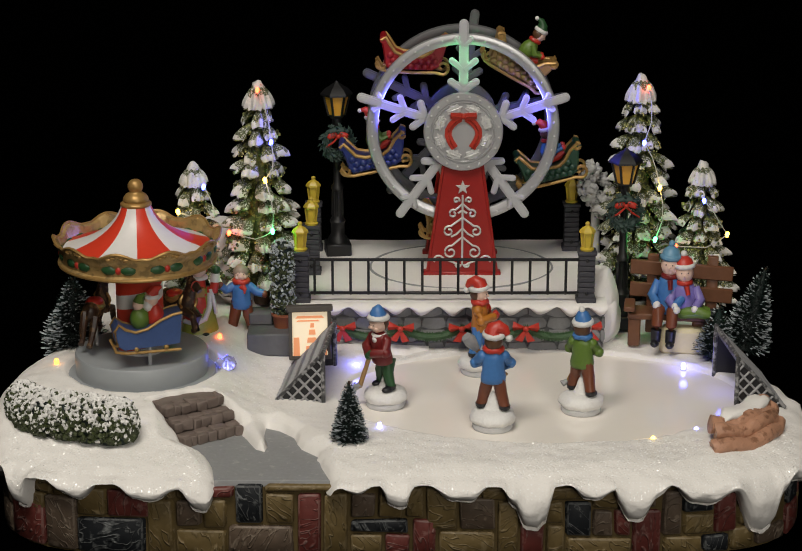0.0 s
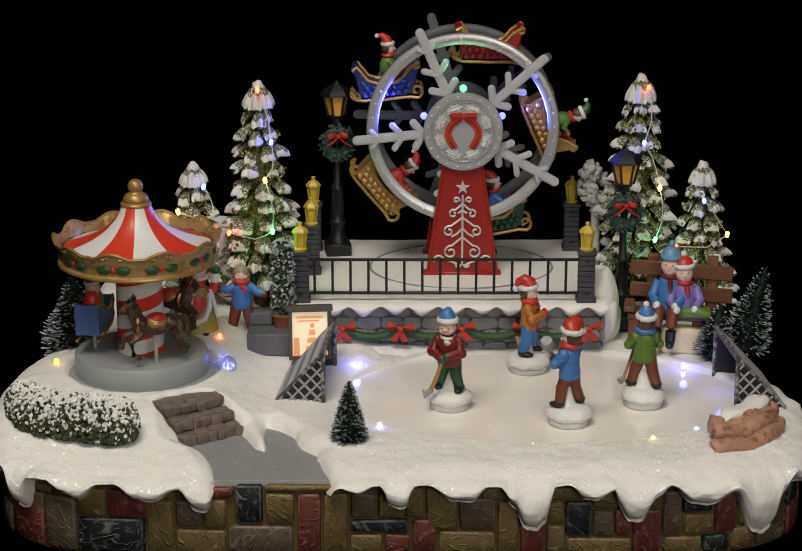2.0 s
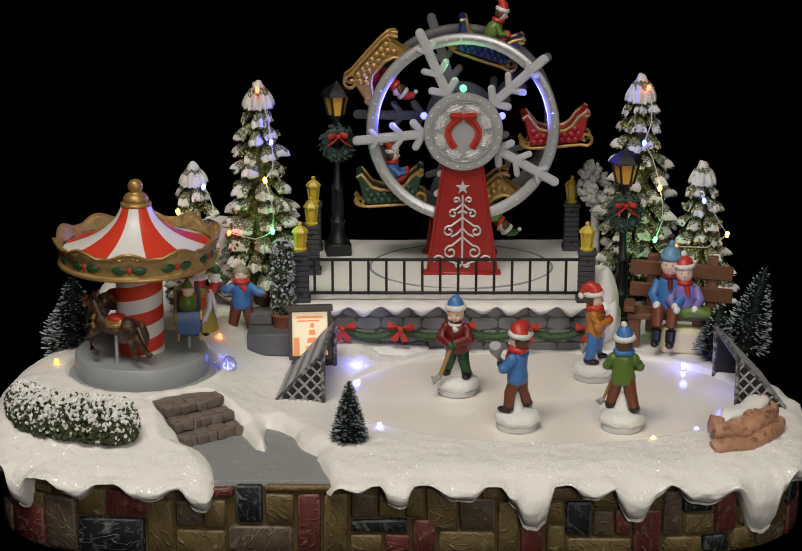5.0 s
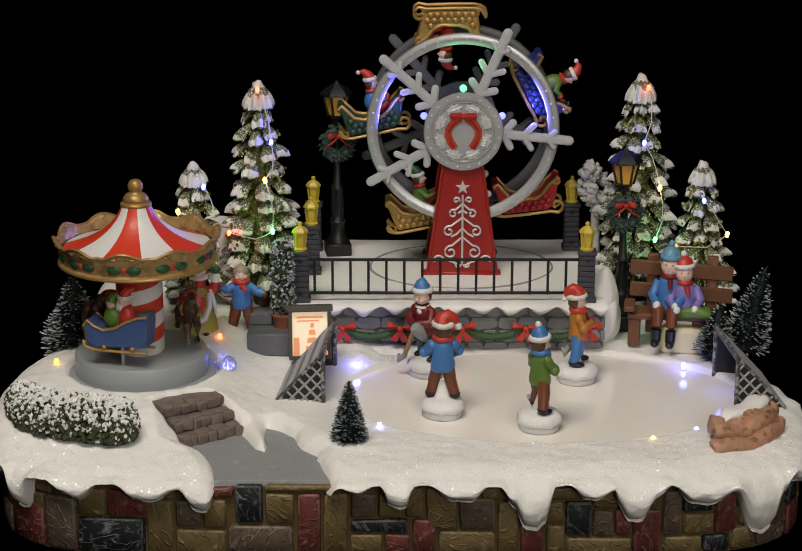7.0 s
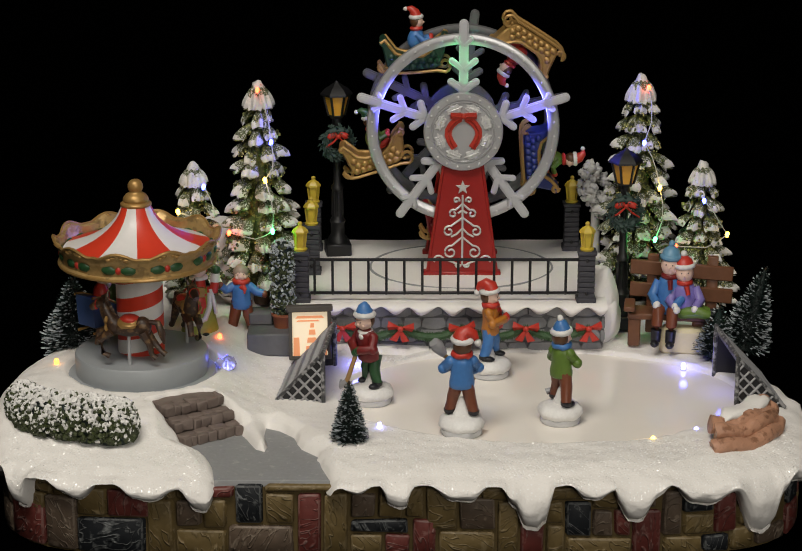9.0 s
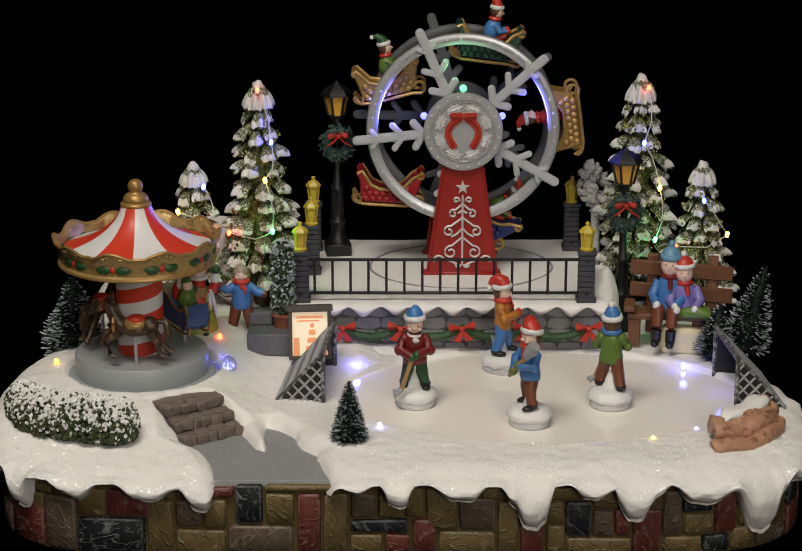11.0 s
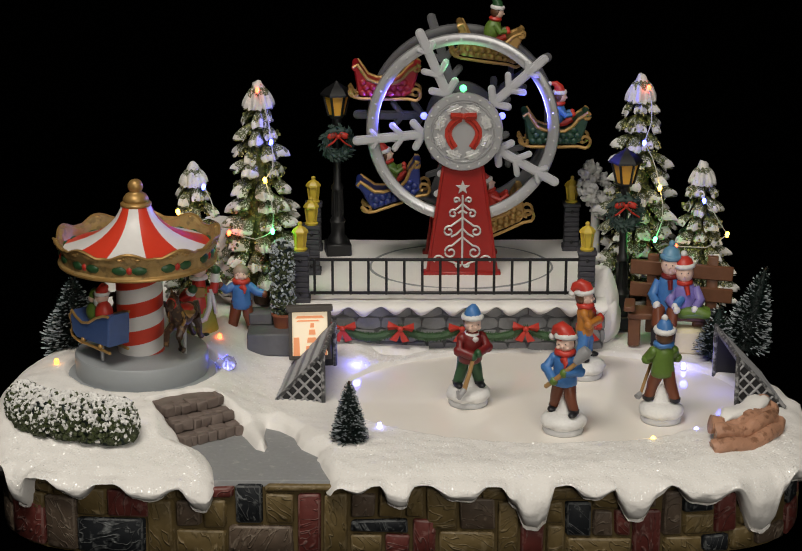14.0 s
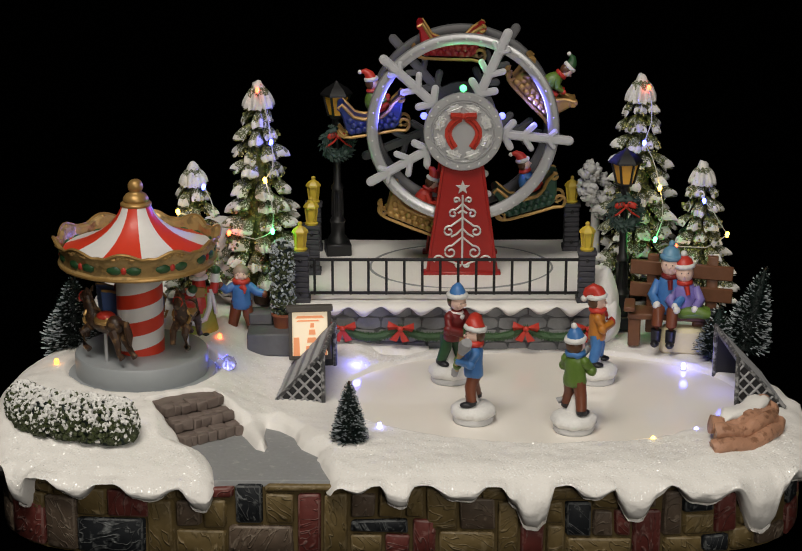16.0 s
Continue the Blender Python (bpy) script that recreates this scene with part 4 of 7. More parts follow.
part("upright", Clay().box((-0.0065, 0.013, 0.0185), (0.0150, 0.0150, 0.0080), bev=0.1).crumple(0.0005, 200), DARKSTONE, bench0)


# ---- lit sign ----
sign = thing("lit_sign", "upright sign with a brightly lit orange poster", "sign", pose(-0.0570, 0.166, 0.0590, -8, 0, 5) @ Matrix.Diagonal((1, 1, 0.92, 1)))
part("frame", Clay().box((-0.0122, 0, 0.0170), (0.0022, 0.0050, 0.034)).box((0.0122, 0, 0.0170), (0.0022, 0.0050, 0.034)).box((0, 0, 0.0010), (0.0262, 0.0052, 0.0026)).box((0, 0.0004, 0.0350), (0.0290, 0.0075, 0.0042), bev=0.15), SIGNFRAME, sign)
part("lit_sheet", Clay().box((0, 0.0006, 0.0172), (0.0224, 0.0012, 0.0312), bev=0.1), SIGNLIT, sign, "glowing white sheet")
for i, (x, z, w, h) in enumerate(((-0.0085, 0.0085, 0.0042, 0.013), (0.001, 0.0070, 0.0080, 0.004), (0.0012, 0.0130, 0.0062, 0.0035), (0.0014, 0.0185, 0.0044, 0.0035), (0.0015, 0.0232, 0.0026, 0.003), (0.0088, 0.0085, 0.0036, 0.012), (0.0, 0.0290, 0.0180, 0.0016), (-0.001, 0.0264, 0.0150, 0.0010))):
    part("print", Clay().slab([(x - w / 2, z - h / 2), (x + w / 2, z - h / 2), (x + w * 0.42, z + h / 2), (x - w * 0.42, z + h / 2)], 0.0, 0.0003, m=pose(0, -0.0001, 0, 90, 0, 0)), SIGNRED, sign, "red print")


# ---- goals ----
PANEL = mat("grey_panel", (0.24, 0.24, 0.30), 0.4, var=0.25, grain=200, bump=0.1)


GOALBAR = mat("goal_black", (0.06, 0.06, 0.062), 0.45, var=0.4, grain=500, bump=0.3, second=(0.30, 0.30, 0.30), mix=0.45)


def goal(label, m, mirror):
    """Opening along y from 0 to 0.062, facing +x; the net slopes down towards -x."""
    t = thing("hockey_goal", label, "goal", m, "hockey goals")
    s = -1 if mirror else 1
    H, D, W = 0.032, 0.0300, 0.0600
    P = lambda x, y, z: (s * x, y, z)
    fr = Clay()
    for y in (0, W):
        fr.tube([P(0, y, -0.002), P(0, y, H)], 0.0014, seg=8)
        fr.tube([P(-D, y, 0), P(0, y, H)], 0.0011, seg=8)
    fr.tube([P(0, -0.001, H), P(0, W + 0.001, H)], 0.0014, seg=8)
    part("frame", fr, GOALBAR, t, "black frame with worn grey edges")
    for y in (0.0006, W - 0.0006):
        part("side_net", Clay().put([P(-D, y, 0), P(0, y, 0), P(0, y, H), P(-D, y + 0.0006, 0), P(0, y + 0.0006, 0), P(0, y + 0.0006, H)], [(0, 1, 2), (5, 4, 3), (0, 3, 4, 1), (1, 4, 5, 2), (2, 5, 3, 0)]), NET, t)
    part("roof_net", Clay().put([P(-D, 0, 0), P(-D, W, 0), P(0, W, H), P(0, 0, H), P(-D + 0.0006, 0, -0.0008), P(-D + 0.0006, W, -0.0008), P(0.0006, W, H - 0.0008), P(0.0006, 0, H - 0.0008)],
                                [(0, 1, 2, 3), (7, 6, 5, 4), (0, 4, 5, 1), (1, 5, 6, 2), (2, 6, 7, 3), (3, 7, 4, 0)]), NET, t)
    def cord(pts, r=0.00062):
        part("net_cord", Clay().tube(pts, r, seg=5), CORD, t, "grey white cord")
    for y in (-0.0003, W + 0.0003):
        # one family lies along the slope, the other crosses it
        for i in range(1, 4):
            k = 1 - 0.25 * i
            cord([P(-D * k, y, 0), P(0, y, H * k)], 0.0007)
            cord([P(-D * 0.25 * i, y, 0), P(-D * (0.25 * i + 1) / 2, y, H * (1 - 0.25 * i) / 2)], 0.0007)
            cord([P(0, y, H * 0.25 * i), P(-D * (1 - 0.25 * i) / 2, y, H * (1 + 0.25 * i) / 2)], 0.0007)
        cord([P(0, y, 0), P(-D / 2, y, H / 2)], 0.0009)
    part("back_panel", Clay().put([P(-D + 0.003, 0.001, 0), P(-D + 0.003, W - 0.001, 0), P(-0.001, W - 0.001, H - 0.003), P(-0.001, 0.001, H - 0.003), P(-D + 0.004, 0.001, -0.0008), P(-D + 0.004, W - 0.001, -0.0008), P(0, W - 0.001, H - 0.0038), P(0, 0.001, H - 0.0038)],
                                  [(0, 1, 2, 3), (7, 6, 5, 4), (0, 4, 5, 1), (1, 5, 6, 2), (2, 6, 7, 3), (3, 7, 4, 0)]), PANEL, t, "smooth grey inner panel")
    nu, nv = 13, 8
    for i in range(nu + 1):
        for j in range(nv):
            u0, v0, v1 = i / nu, j / nv, (j + 1) / nv
            w = 0.04 if j % 2 else -0.04
            cord([P(-D * v0, W * min(1, max(0, u0 + w)), H * (1 - v0) + 0.0004), P(-D * v1, W * min(1, max(0, u0 - w)), H * (1 - v1) + 0.0004)], 0.0007)
    for j in range(1, nv):
        v = j / nv
        cord([P(-D * v, 0, H * (1 - v) + 0.0004), P(-D * v, W, H * (1 - v) + 0.0004)], 0.0006)
    return t


goal("black hockey goal with a grey cord net", pose(-0.0468, 0.108, 0.0505, 0, 0, -5), False)
goal("black hockey goal with a grey cord net", pose(0.2005, 0.100, 0.0505, 0, 0, 4), True)

# ---- wood pile at the rink's corner ----
logs = thing("log_pile", "curved pile of brown logs with snow on top", "logs", pose(0.2010, 0.0480, 0.0495, 0, 0, 40))
for i, (y, z, r, x0, x1) in enumerate(((-0.004, 0.0035, 0.0052, -0.031, 0.030), (0.003, 0.0085, 0.0056, -0.022, 0.031), (0.008, 0.0110, 0.0058, -0.020, 0.030))):
    n = 30
    pts = [(x0 + (x1 - x0) * k / n, y + 0.010 * ((k / n) - 0.45) ** 2 * 4 - 0.002, z + 0.0012 * math.sin(k * 0.42 + i)) for k in range(n + 1)]
    lg = Clay().tube(pts, [r * (0.92 + 0.12 * noise.noise((k * 0.33, i * 5, 0))) for k in range(n + 1)], seg=20)
    lg.ball((x0 + 0.018 + 0.012 * i, y - r * 0.85, z), (0.0022, 0.0012, 0.0019), seg=8, rings=6)
    lg.tube([(x0 + 0.014, y - r * 0.7, z + 0.003), (x0 + 0.022, y - r * 0.9, z - 0.001), (x0 + 0.030, y - r * 0.8, z + 0.001)], [0.0007, 0.001, 0.0005], seg=6)
    part("log", lg.crumple(0.0007, 420).crumple(0.0004, 1100), LOG, logs, sharp=60)
sn = Clay().tube([(-0.016 + 0.0052 * k, 0.009 + 0.0008 * k, 0.0150 + 0.0009 * math.sin(k)) for k in range(10)], [0.002, 0.0046, 0.0062, 0.0066, 0.0072, 0.0070, 0.0074, 0.0070, 0.0058, 0.003], seg=18, flat=0.5).crumple(0.0016, 240)
part("snow", sn, SNOW, logs, "snow cap", sharp=80)
bk = Clay().box((0.010, 0.006, 0.0075), (0.034, 0.012, 0.014), bev=0.3)
part("bark", bk, LOG, logs)

# ---- small lights in the snow, and glints on the ice ----
# the last two are glowing bulbs in place of reflections on the ice
for kind, x, y, z in (("amber", -0.2120, 0.1400, 0.0640), ("red", -0.1150, 0.1800, 0.0670), ("white", -0.0277, 0.1690, 0.0560), ("white", -0.0125, 0.0665, 0.0525),
                      ("white", 0.1785, 0.1700, 0.0560), ("white", 0.1716, 0.0640, 0.0500), ("yellow", 0.1450, 0.0510, 0.0500)):
    t = thing("led_light", "small glowing " + kind + " light or glint in the snow and ice", "light", pose(x, y, max(z, snow_height(x, y) + 0.0016) - (0.0022 if y < 0.07 and x > 0 else 0.0030 if 0.16 < y < 0.175 else 0.0)), "lights in the snow")
    part("bulb", Clay().lathe([(0.0013, -0.0030), (0.0015, -0.001), (0.0015, 0.0006), (0.0010, 0.0016), (0.0002, 0.0020)], seg=10), LED[kind], t)
    part("collar", Clay().lathe([(0.0014, -0.0060), (0.0018, -0.0034), (0.0019, -0.0026), (0.0017, -0.0022), (0.0014, -0.0022)], seg=12), WIRE, t)
rock = Clay()
for i in range(5):
    rock.ball((0.0035 * math.cos(i * 1.3), 0.003 * math.sin(i * 1.3), 0.0025 + 0.001 * (i % 2)), 0.0034, seg=8, rings=6, rough=0.5)
CRYSTAL = mat("lit_crystal", (0.75, 0.75, 0.85), 0.25, var=0.1, bump=0, trans=0.7)
cr = thing("lit_crystal", "small clear lump lit blue from within beside the carousel", "light", pose(-0.1085, 0.1440, snow_height(-0.1085, 0.1440) - 0.0005))
part("lump", rock, CRYSTAL, cr)
part("bulb", Clay().ball((0, 0, 0.002), 0.0016, seg=10, rings=7), LED["white"], cr)

# thin drift of snow at the foot of the wall
dr = Clay()
n = 40
for k in range(n + 1):
    x = -0.036 + 0.054 * k / n
    w = 0.0125 * math.sin(math.pi * min(1, 0.12 + 0.86 * k / n)) ** 0.6 * (1 + 0.5 * noise.noise((x * 120, 3, 0)))
    dr.v += [(x, 0.2035, 0.0490), (x, 0.2035, 0.0570 - 0.0025 * k / n), (x, 0.2035 - w * 0.6, 0.0552 - 0.0022 * k / n), (x, 0.2035 - w, 0.0500), (x, 0.2035 - w, 0.0490)]
for k in range(n):
    for j in range(4):
        dr.f.append((k * 5 + j, k * 5 + 5 + j, k * 5 + 6 + j, k * 5 + j + 1))
        dr.k.append(0)
single("snow_patch", dr, SNOW, pose(0, 0, 0), "thin white snow drift at the wall's foot", "snow", sharp=80)

# ---- the big wheel ----
wheel_thing = thing("ferris_wheel", "red and silver snowflake big wheel with five sleighs", "big wheel", pose(0.041, 0.272, 0.0835))
HUB = 0.0994


def tower(y, s):
    """A tapered panel with a raised border, its foot at z = 0."""
    c = Clay()
    b, u, h = 0.0245, 0.0138, 0.076
    c.slab([(-b, 0), (b, 0), (u, h), (-u, h)], -0.0022, 0.0022, inset=0.0006, m=pose(0, y, 0, 90, 0, 0))
    return c


def tower_borders(y, panel):
    for sx in (-1, 1):
        part("border", Clay().tube([(sx * 0.0236, y - 0.0022, 0), (sx * 0.0129, y - 0.0022, 0.076)], 0.0011, seg=8), TOWER, panel)


front = part("tower_panel", tower(-0.0045, 1), TOWER, wheel_thing, "red tapered front panel")
back = part("tower_panel", tower(0.0450, 1), TOWER, wheel_thing, "red tapered back panel")
tower_borders(-0.0045, front)
tower_borders(0.0450, back)
part("foot", Clay().box((0, -0.0040, 0.0012), (0.052, 0.008, 0.0030), bev=0.2), TOWER, wheel_thing)
part("foot", Clay().box((0, 0.0455, 0.0012), (0.052, 0.008, 0.0030), bev=0.2), TOWER, wheel_thing)
part("axle", Clay().tube([(0, -0.002, HUB), (0, 0.047, HUB)], 0.006, seg=16), SHADED_GREY, wheel_thing)
yf = -0.0076
star = Clay().slab([((0.0050 if i % 2 == 0 else 0.0021) * math.cos(radians(90 + 36 * i)), 0.0610 + (0.0050 if i % 2 == 0 else 0.0021) * math.sin(radians(90 + 36 * i))) for i in range(10)], 0, 0.0012, inset=0.0004, m=pose(0, yf + 0.0010, 0, 90, 0, 0))
part("star", star, ORNAMENT, front, "raised silver star")
part("stem", Clay().tube([(0, yf, 0.008), (0, yf, 0.056)], 0.0007, seg=6), ORNAMENT, front)
for sx in (-1, 1):
    def scroll(pts):
        part("scroll", Clay().tube([(sx * x, yf, z) for x, y, z in pts], 0.00072, seg=6), ORNAMENT, front, "raised silver scroll")
    scroll(curl(0.0042, 0.0525, 0.0022, 0.0008, 200, -160) )
    scroll([(0, 0, 0.0500)] + curl(0.0062, 0.0432, 0.0030, 0.0010, 120, -260))
    scroll([(0, 0, 0.0455), (0.003, 0, 0.0435)])
    scroll([(0, 0, 0.0405)] + curl(0.0090, 0.0310, 0.0038, 0.0012, 110, -290))
    scroll([(0, 0, 0.0330), (0.004, 0, 0.0290), (0.0075, 0, 0.0272)])
    scroll([(0, 0, 0.0270)] + curl(0.0078, 0.0165, 0.0046, 0.0014, 100, -330, n=20))
    scroll(curl(0.0165, 0.0105, 0.0044, 0.0020, 170, -20))
    scroll([(0.0122, 0, 0.0118), (0.0060, 0, 0.0095), (0.0016, 0, 0.0070)])
    scroll(curl(0.0032, 0.0080, 0.0024, 0.0008, 180, 420))

hub = part("hub", Clay().lathe([(0.0262, 0.0), (0.0262, 0.0026), (0.0256, 0.0036), (0.0216, 0.0036), (0.0213, 0.0028), (0.0207, 0.0028), (0.0204, 0.0036), (0.0199, 0.0036), (0.0195, 0.0026), (0.001, 0.0026)], seg=48, m=pose(0, -0.0075, HUB, 90, 0, 0)), SILVER, wheel_thing, "silver hub disc with a raised wreath")
for i in range(20):
    a = 2 * math.pi * (i + 0.5) / 20
    part("stud", Clay().ball((0.0236 * math.cos(a), -0.0112, HUB + 0.0236 * math.sin(a)), (0.0009, 0.0006, 0.0009), seg=8, rings=5), ORNAMENT, hub)
for i in range(8):
    a = 2 * math.pi * (i + 0.5) / 8
    # a holly leaf: pointed lobes round a long blade, with a raised rib and veins
    edge = []
    for j in range(36):
        b = 2 * math.pi * j / 36
        k = 1 + 0.16 * math.cos(7 * b)
        edge.append((0.0050 * math.cos(b) * k, 0.0029 * math.sin(b) * (k + 0.1)))
    lf = Clay().slab(edge, 0, 0.0011, inset=0.0005, m=pose(0, 0, 0, 90, 0, 0))
    lf.tube([(-0.0048, -0.0012, 0), (0, -0.0015, 0.0002), (0.0048, -0.0012, 0)], [0.0003, 0.0005, 0.0003], seg=6)
    for x in (-0.0026, -0.0008, 0.0010, 0.0028):
        for q in (-1, 1):
            lf.tube([(x, -0.0012, 0), (x + 0.0010, -0.0011, q * 0.0017)], [0.00045, 0.0003], seg=5)
    part("leaf", lf, ORNAMENT, hub, "raised silver holly leaf", at=pose(0.0162 * math.cos(a), -0.0100, HUB + 0.0162 * math.sin(a), 0, 90 - math.degrees(a), 0))
bw = Clay()


def ribbon(pts, w, t):
    """A flat ribbon through the points of the hub's face, with mitred bends and a rounded front."""
    out, back = [], []
    for n, (x, z) in enumerate(pts):
        p0, p1 = pts[max(n - 1, 0)], pts[min(n + 1, len(pts) - 1)]
        d = Vector((p1[0] - p0[0], p1[1] - p0[1])).normalized()
        out.append((x - d.y * w, z + d.x * w))
        back.append((x + d.y * w, z - d.x * w))
    bw.slab(out + back[::-1], 0, t, m=pose(0, -0.0100, HUB, 90, 0, 0))
    bw.tube([(x, -0.0100 - t, HUB + z) for x, z in pts], w * 0.6, seg=8, flat=0.3)


for sx in (-1, 1):
    ribbon([(sx * 0.0020, 0.0095), (sx * 0.0050, 0.0077), (sx * 0.0078, 0.0050), (sx * 0.0098, 0.0016), (sx * 0.0100, -0.0020), (sx * 0.0084, -0.0062), (sx * 0.0056, -0.0105)], 0.0023, 0.0014)
    ribbon([(sx * 0.0006, 0.0106), (sx * 0.0045, 0.0110), (sx * 0.0086, 0.0112)], 0.0021, 0.0022)
bw.ball((0, -0.0124, HUB + 0.0108), (0.0017, 0.0012, 0.0020), seg=10, rings=7)
part("bow", bw, paint("bow_red", (0.44, 0.032, 0.016)), hub, "red ribbon bow")


HUBLED = {'blue': bulb_mat('hub_blue', (0.10, 0.11, 1.0), 5), 'green': bulb_mat('hub_green', (0.10, 1.0, 0.25), 3)}
for kind, x, z in (('green', 0.0, 0.0270), ('blue', -0.0258, 0.0085), ('blue', 0.0258, 0.0085)):
    part('bulb', Clay().ball((x, 0.0010, HUB + z), 0.0024, seg=12, rings=8), HUBLED[kind], wheel_thing, kind + ' glowing bulb')


def arm():
    """One snowflake arm along +z, in frosted plastic with a raised border."""
    c = Clay()

    def stroke(p, q, w, k, y, t):
        p, q = Vector(p), Vector(q)
        d = (q - p).normalized()
        n = Vector((-d.y, d.x)) * w
        out = [tuple(p + n), tuple(p - n)]
        base = math.atan2(d.y, d.x)
        for j in range(7):
            a = base - math.pi / 2 + math.pi * j / 6
            out.append((q.x + w * math.cos(a), q.y + w * math.sin(a)))
        c.slab(out, 0, t, k, inset=0.0004, m=pose(0, y, 0, 90, 0, 0))
    lines = [((0, 0.018), (0, 0.0705), 0.0031)]
    for sx in (-1, 1):
        lines += [((0, 0.0265), (sx * 0.0082, 0.0322), 0.0025), ((0, 0.0400), (sx * 0.0078, 0.0462), 0.0021), ((0, 0.0560), (sx * 0.0052, 0.0606), 0.0017)]
    for n, (p, q, w) in enumerate(lines):
        stroke(p, q, w, 0, 0.00006 * n, 0.0014 + 0.00008 * n)
    for n, (p, q, w) in enumerate(lines):
        stroke(p, q, w * 0.66, 1, -0.0013, 0.0012 + 0.00004 * n)
    return c


def open_ring(y, back):
    """The rim as a ring with a moulded section."""
    prof = [(0.0562, 0.0008), (0.0566, -0.0010), (0.0590, -0.0022), (0.0612, -0.0026), (0.0632, -0.0018), (0.0640, 0.0), (0.0636, 0.0020), (0.0566, 0.0020)]
    vs, fs, n, m = [], [], 96, len(prof)
    for i in range(n):
        a = 2 * math.pi * i / n
        for r, d in prof:
            vs.append((r * math.cos(a), y + d, r * math.sin(a)))
    for i in range(n):
        for j in range(m):
            a, b = i * m + j, i * m + (j + 1) % m
            c, d = ((i + 1) % n) * m + j, ((i + 1) % n) * m + (j + 1) % m
            fs.append((a, c, d, b))
    return Clay().put(vs, fs)


wheel = part("wheel", open_ring(0, False), SILVER, wheel_thing, "silver rim with snowflake arms", at=pose(0, 0, HUB))
arm_mesh = arm().mesh("arm", [FROST, FROST])
for i in range(5):
    part("arm", arm_mesh, FROST, wheel, "frosted snowflake arm", at=pose(0, -0.0030, 0, 0, 72 * i, 0))
stud_mesh = Clay().ball((0, 0, 0), (0.0008, 0.0006, 0.0008), seg=8, rings=5).mesh("stud", ORNAMENT)
for i in range(40):
    a = 2 * math.pi * (i + 0.5) / 40
    part("stud", stud_mesh, ORNAMENT, wheel, at=pose(0.0605 * math.cos(a), -0.0024, 0.0605 * math.sin(a)))
# the back wheel is coloured darker to look shaded
back_wheel = part("wheel", open_ring(0, True), SHADED_GREY, wheel_thing, "grey back rim with snowflake arms, shade in its colour", at=pose(0, 0.036, HUB))
arm2 = arm().mesh("arm", [SHADED_GREY, SHADED_GREY])
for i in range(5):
    part("arm", arm2, SHADED_GREY, back_wheel, at=pose(0, 0.003, 0, 0, 72 * i + 7, 0))
part("hub", Clay().lathe([(0.024, -0.002), (0.024, 0.002), (0.001, 0.002)], seg=40, m=pose(0, 0.003, 0, 90, 0, 0)), SHADED_GREY, back_wheel)


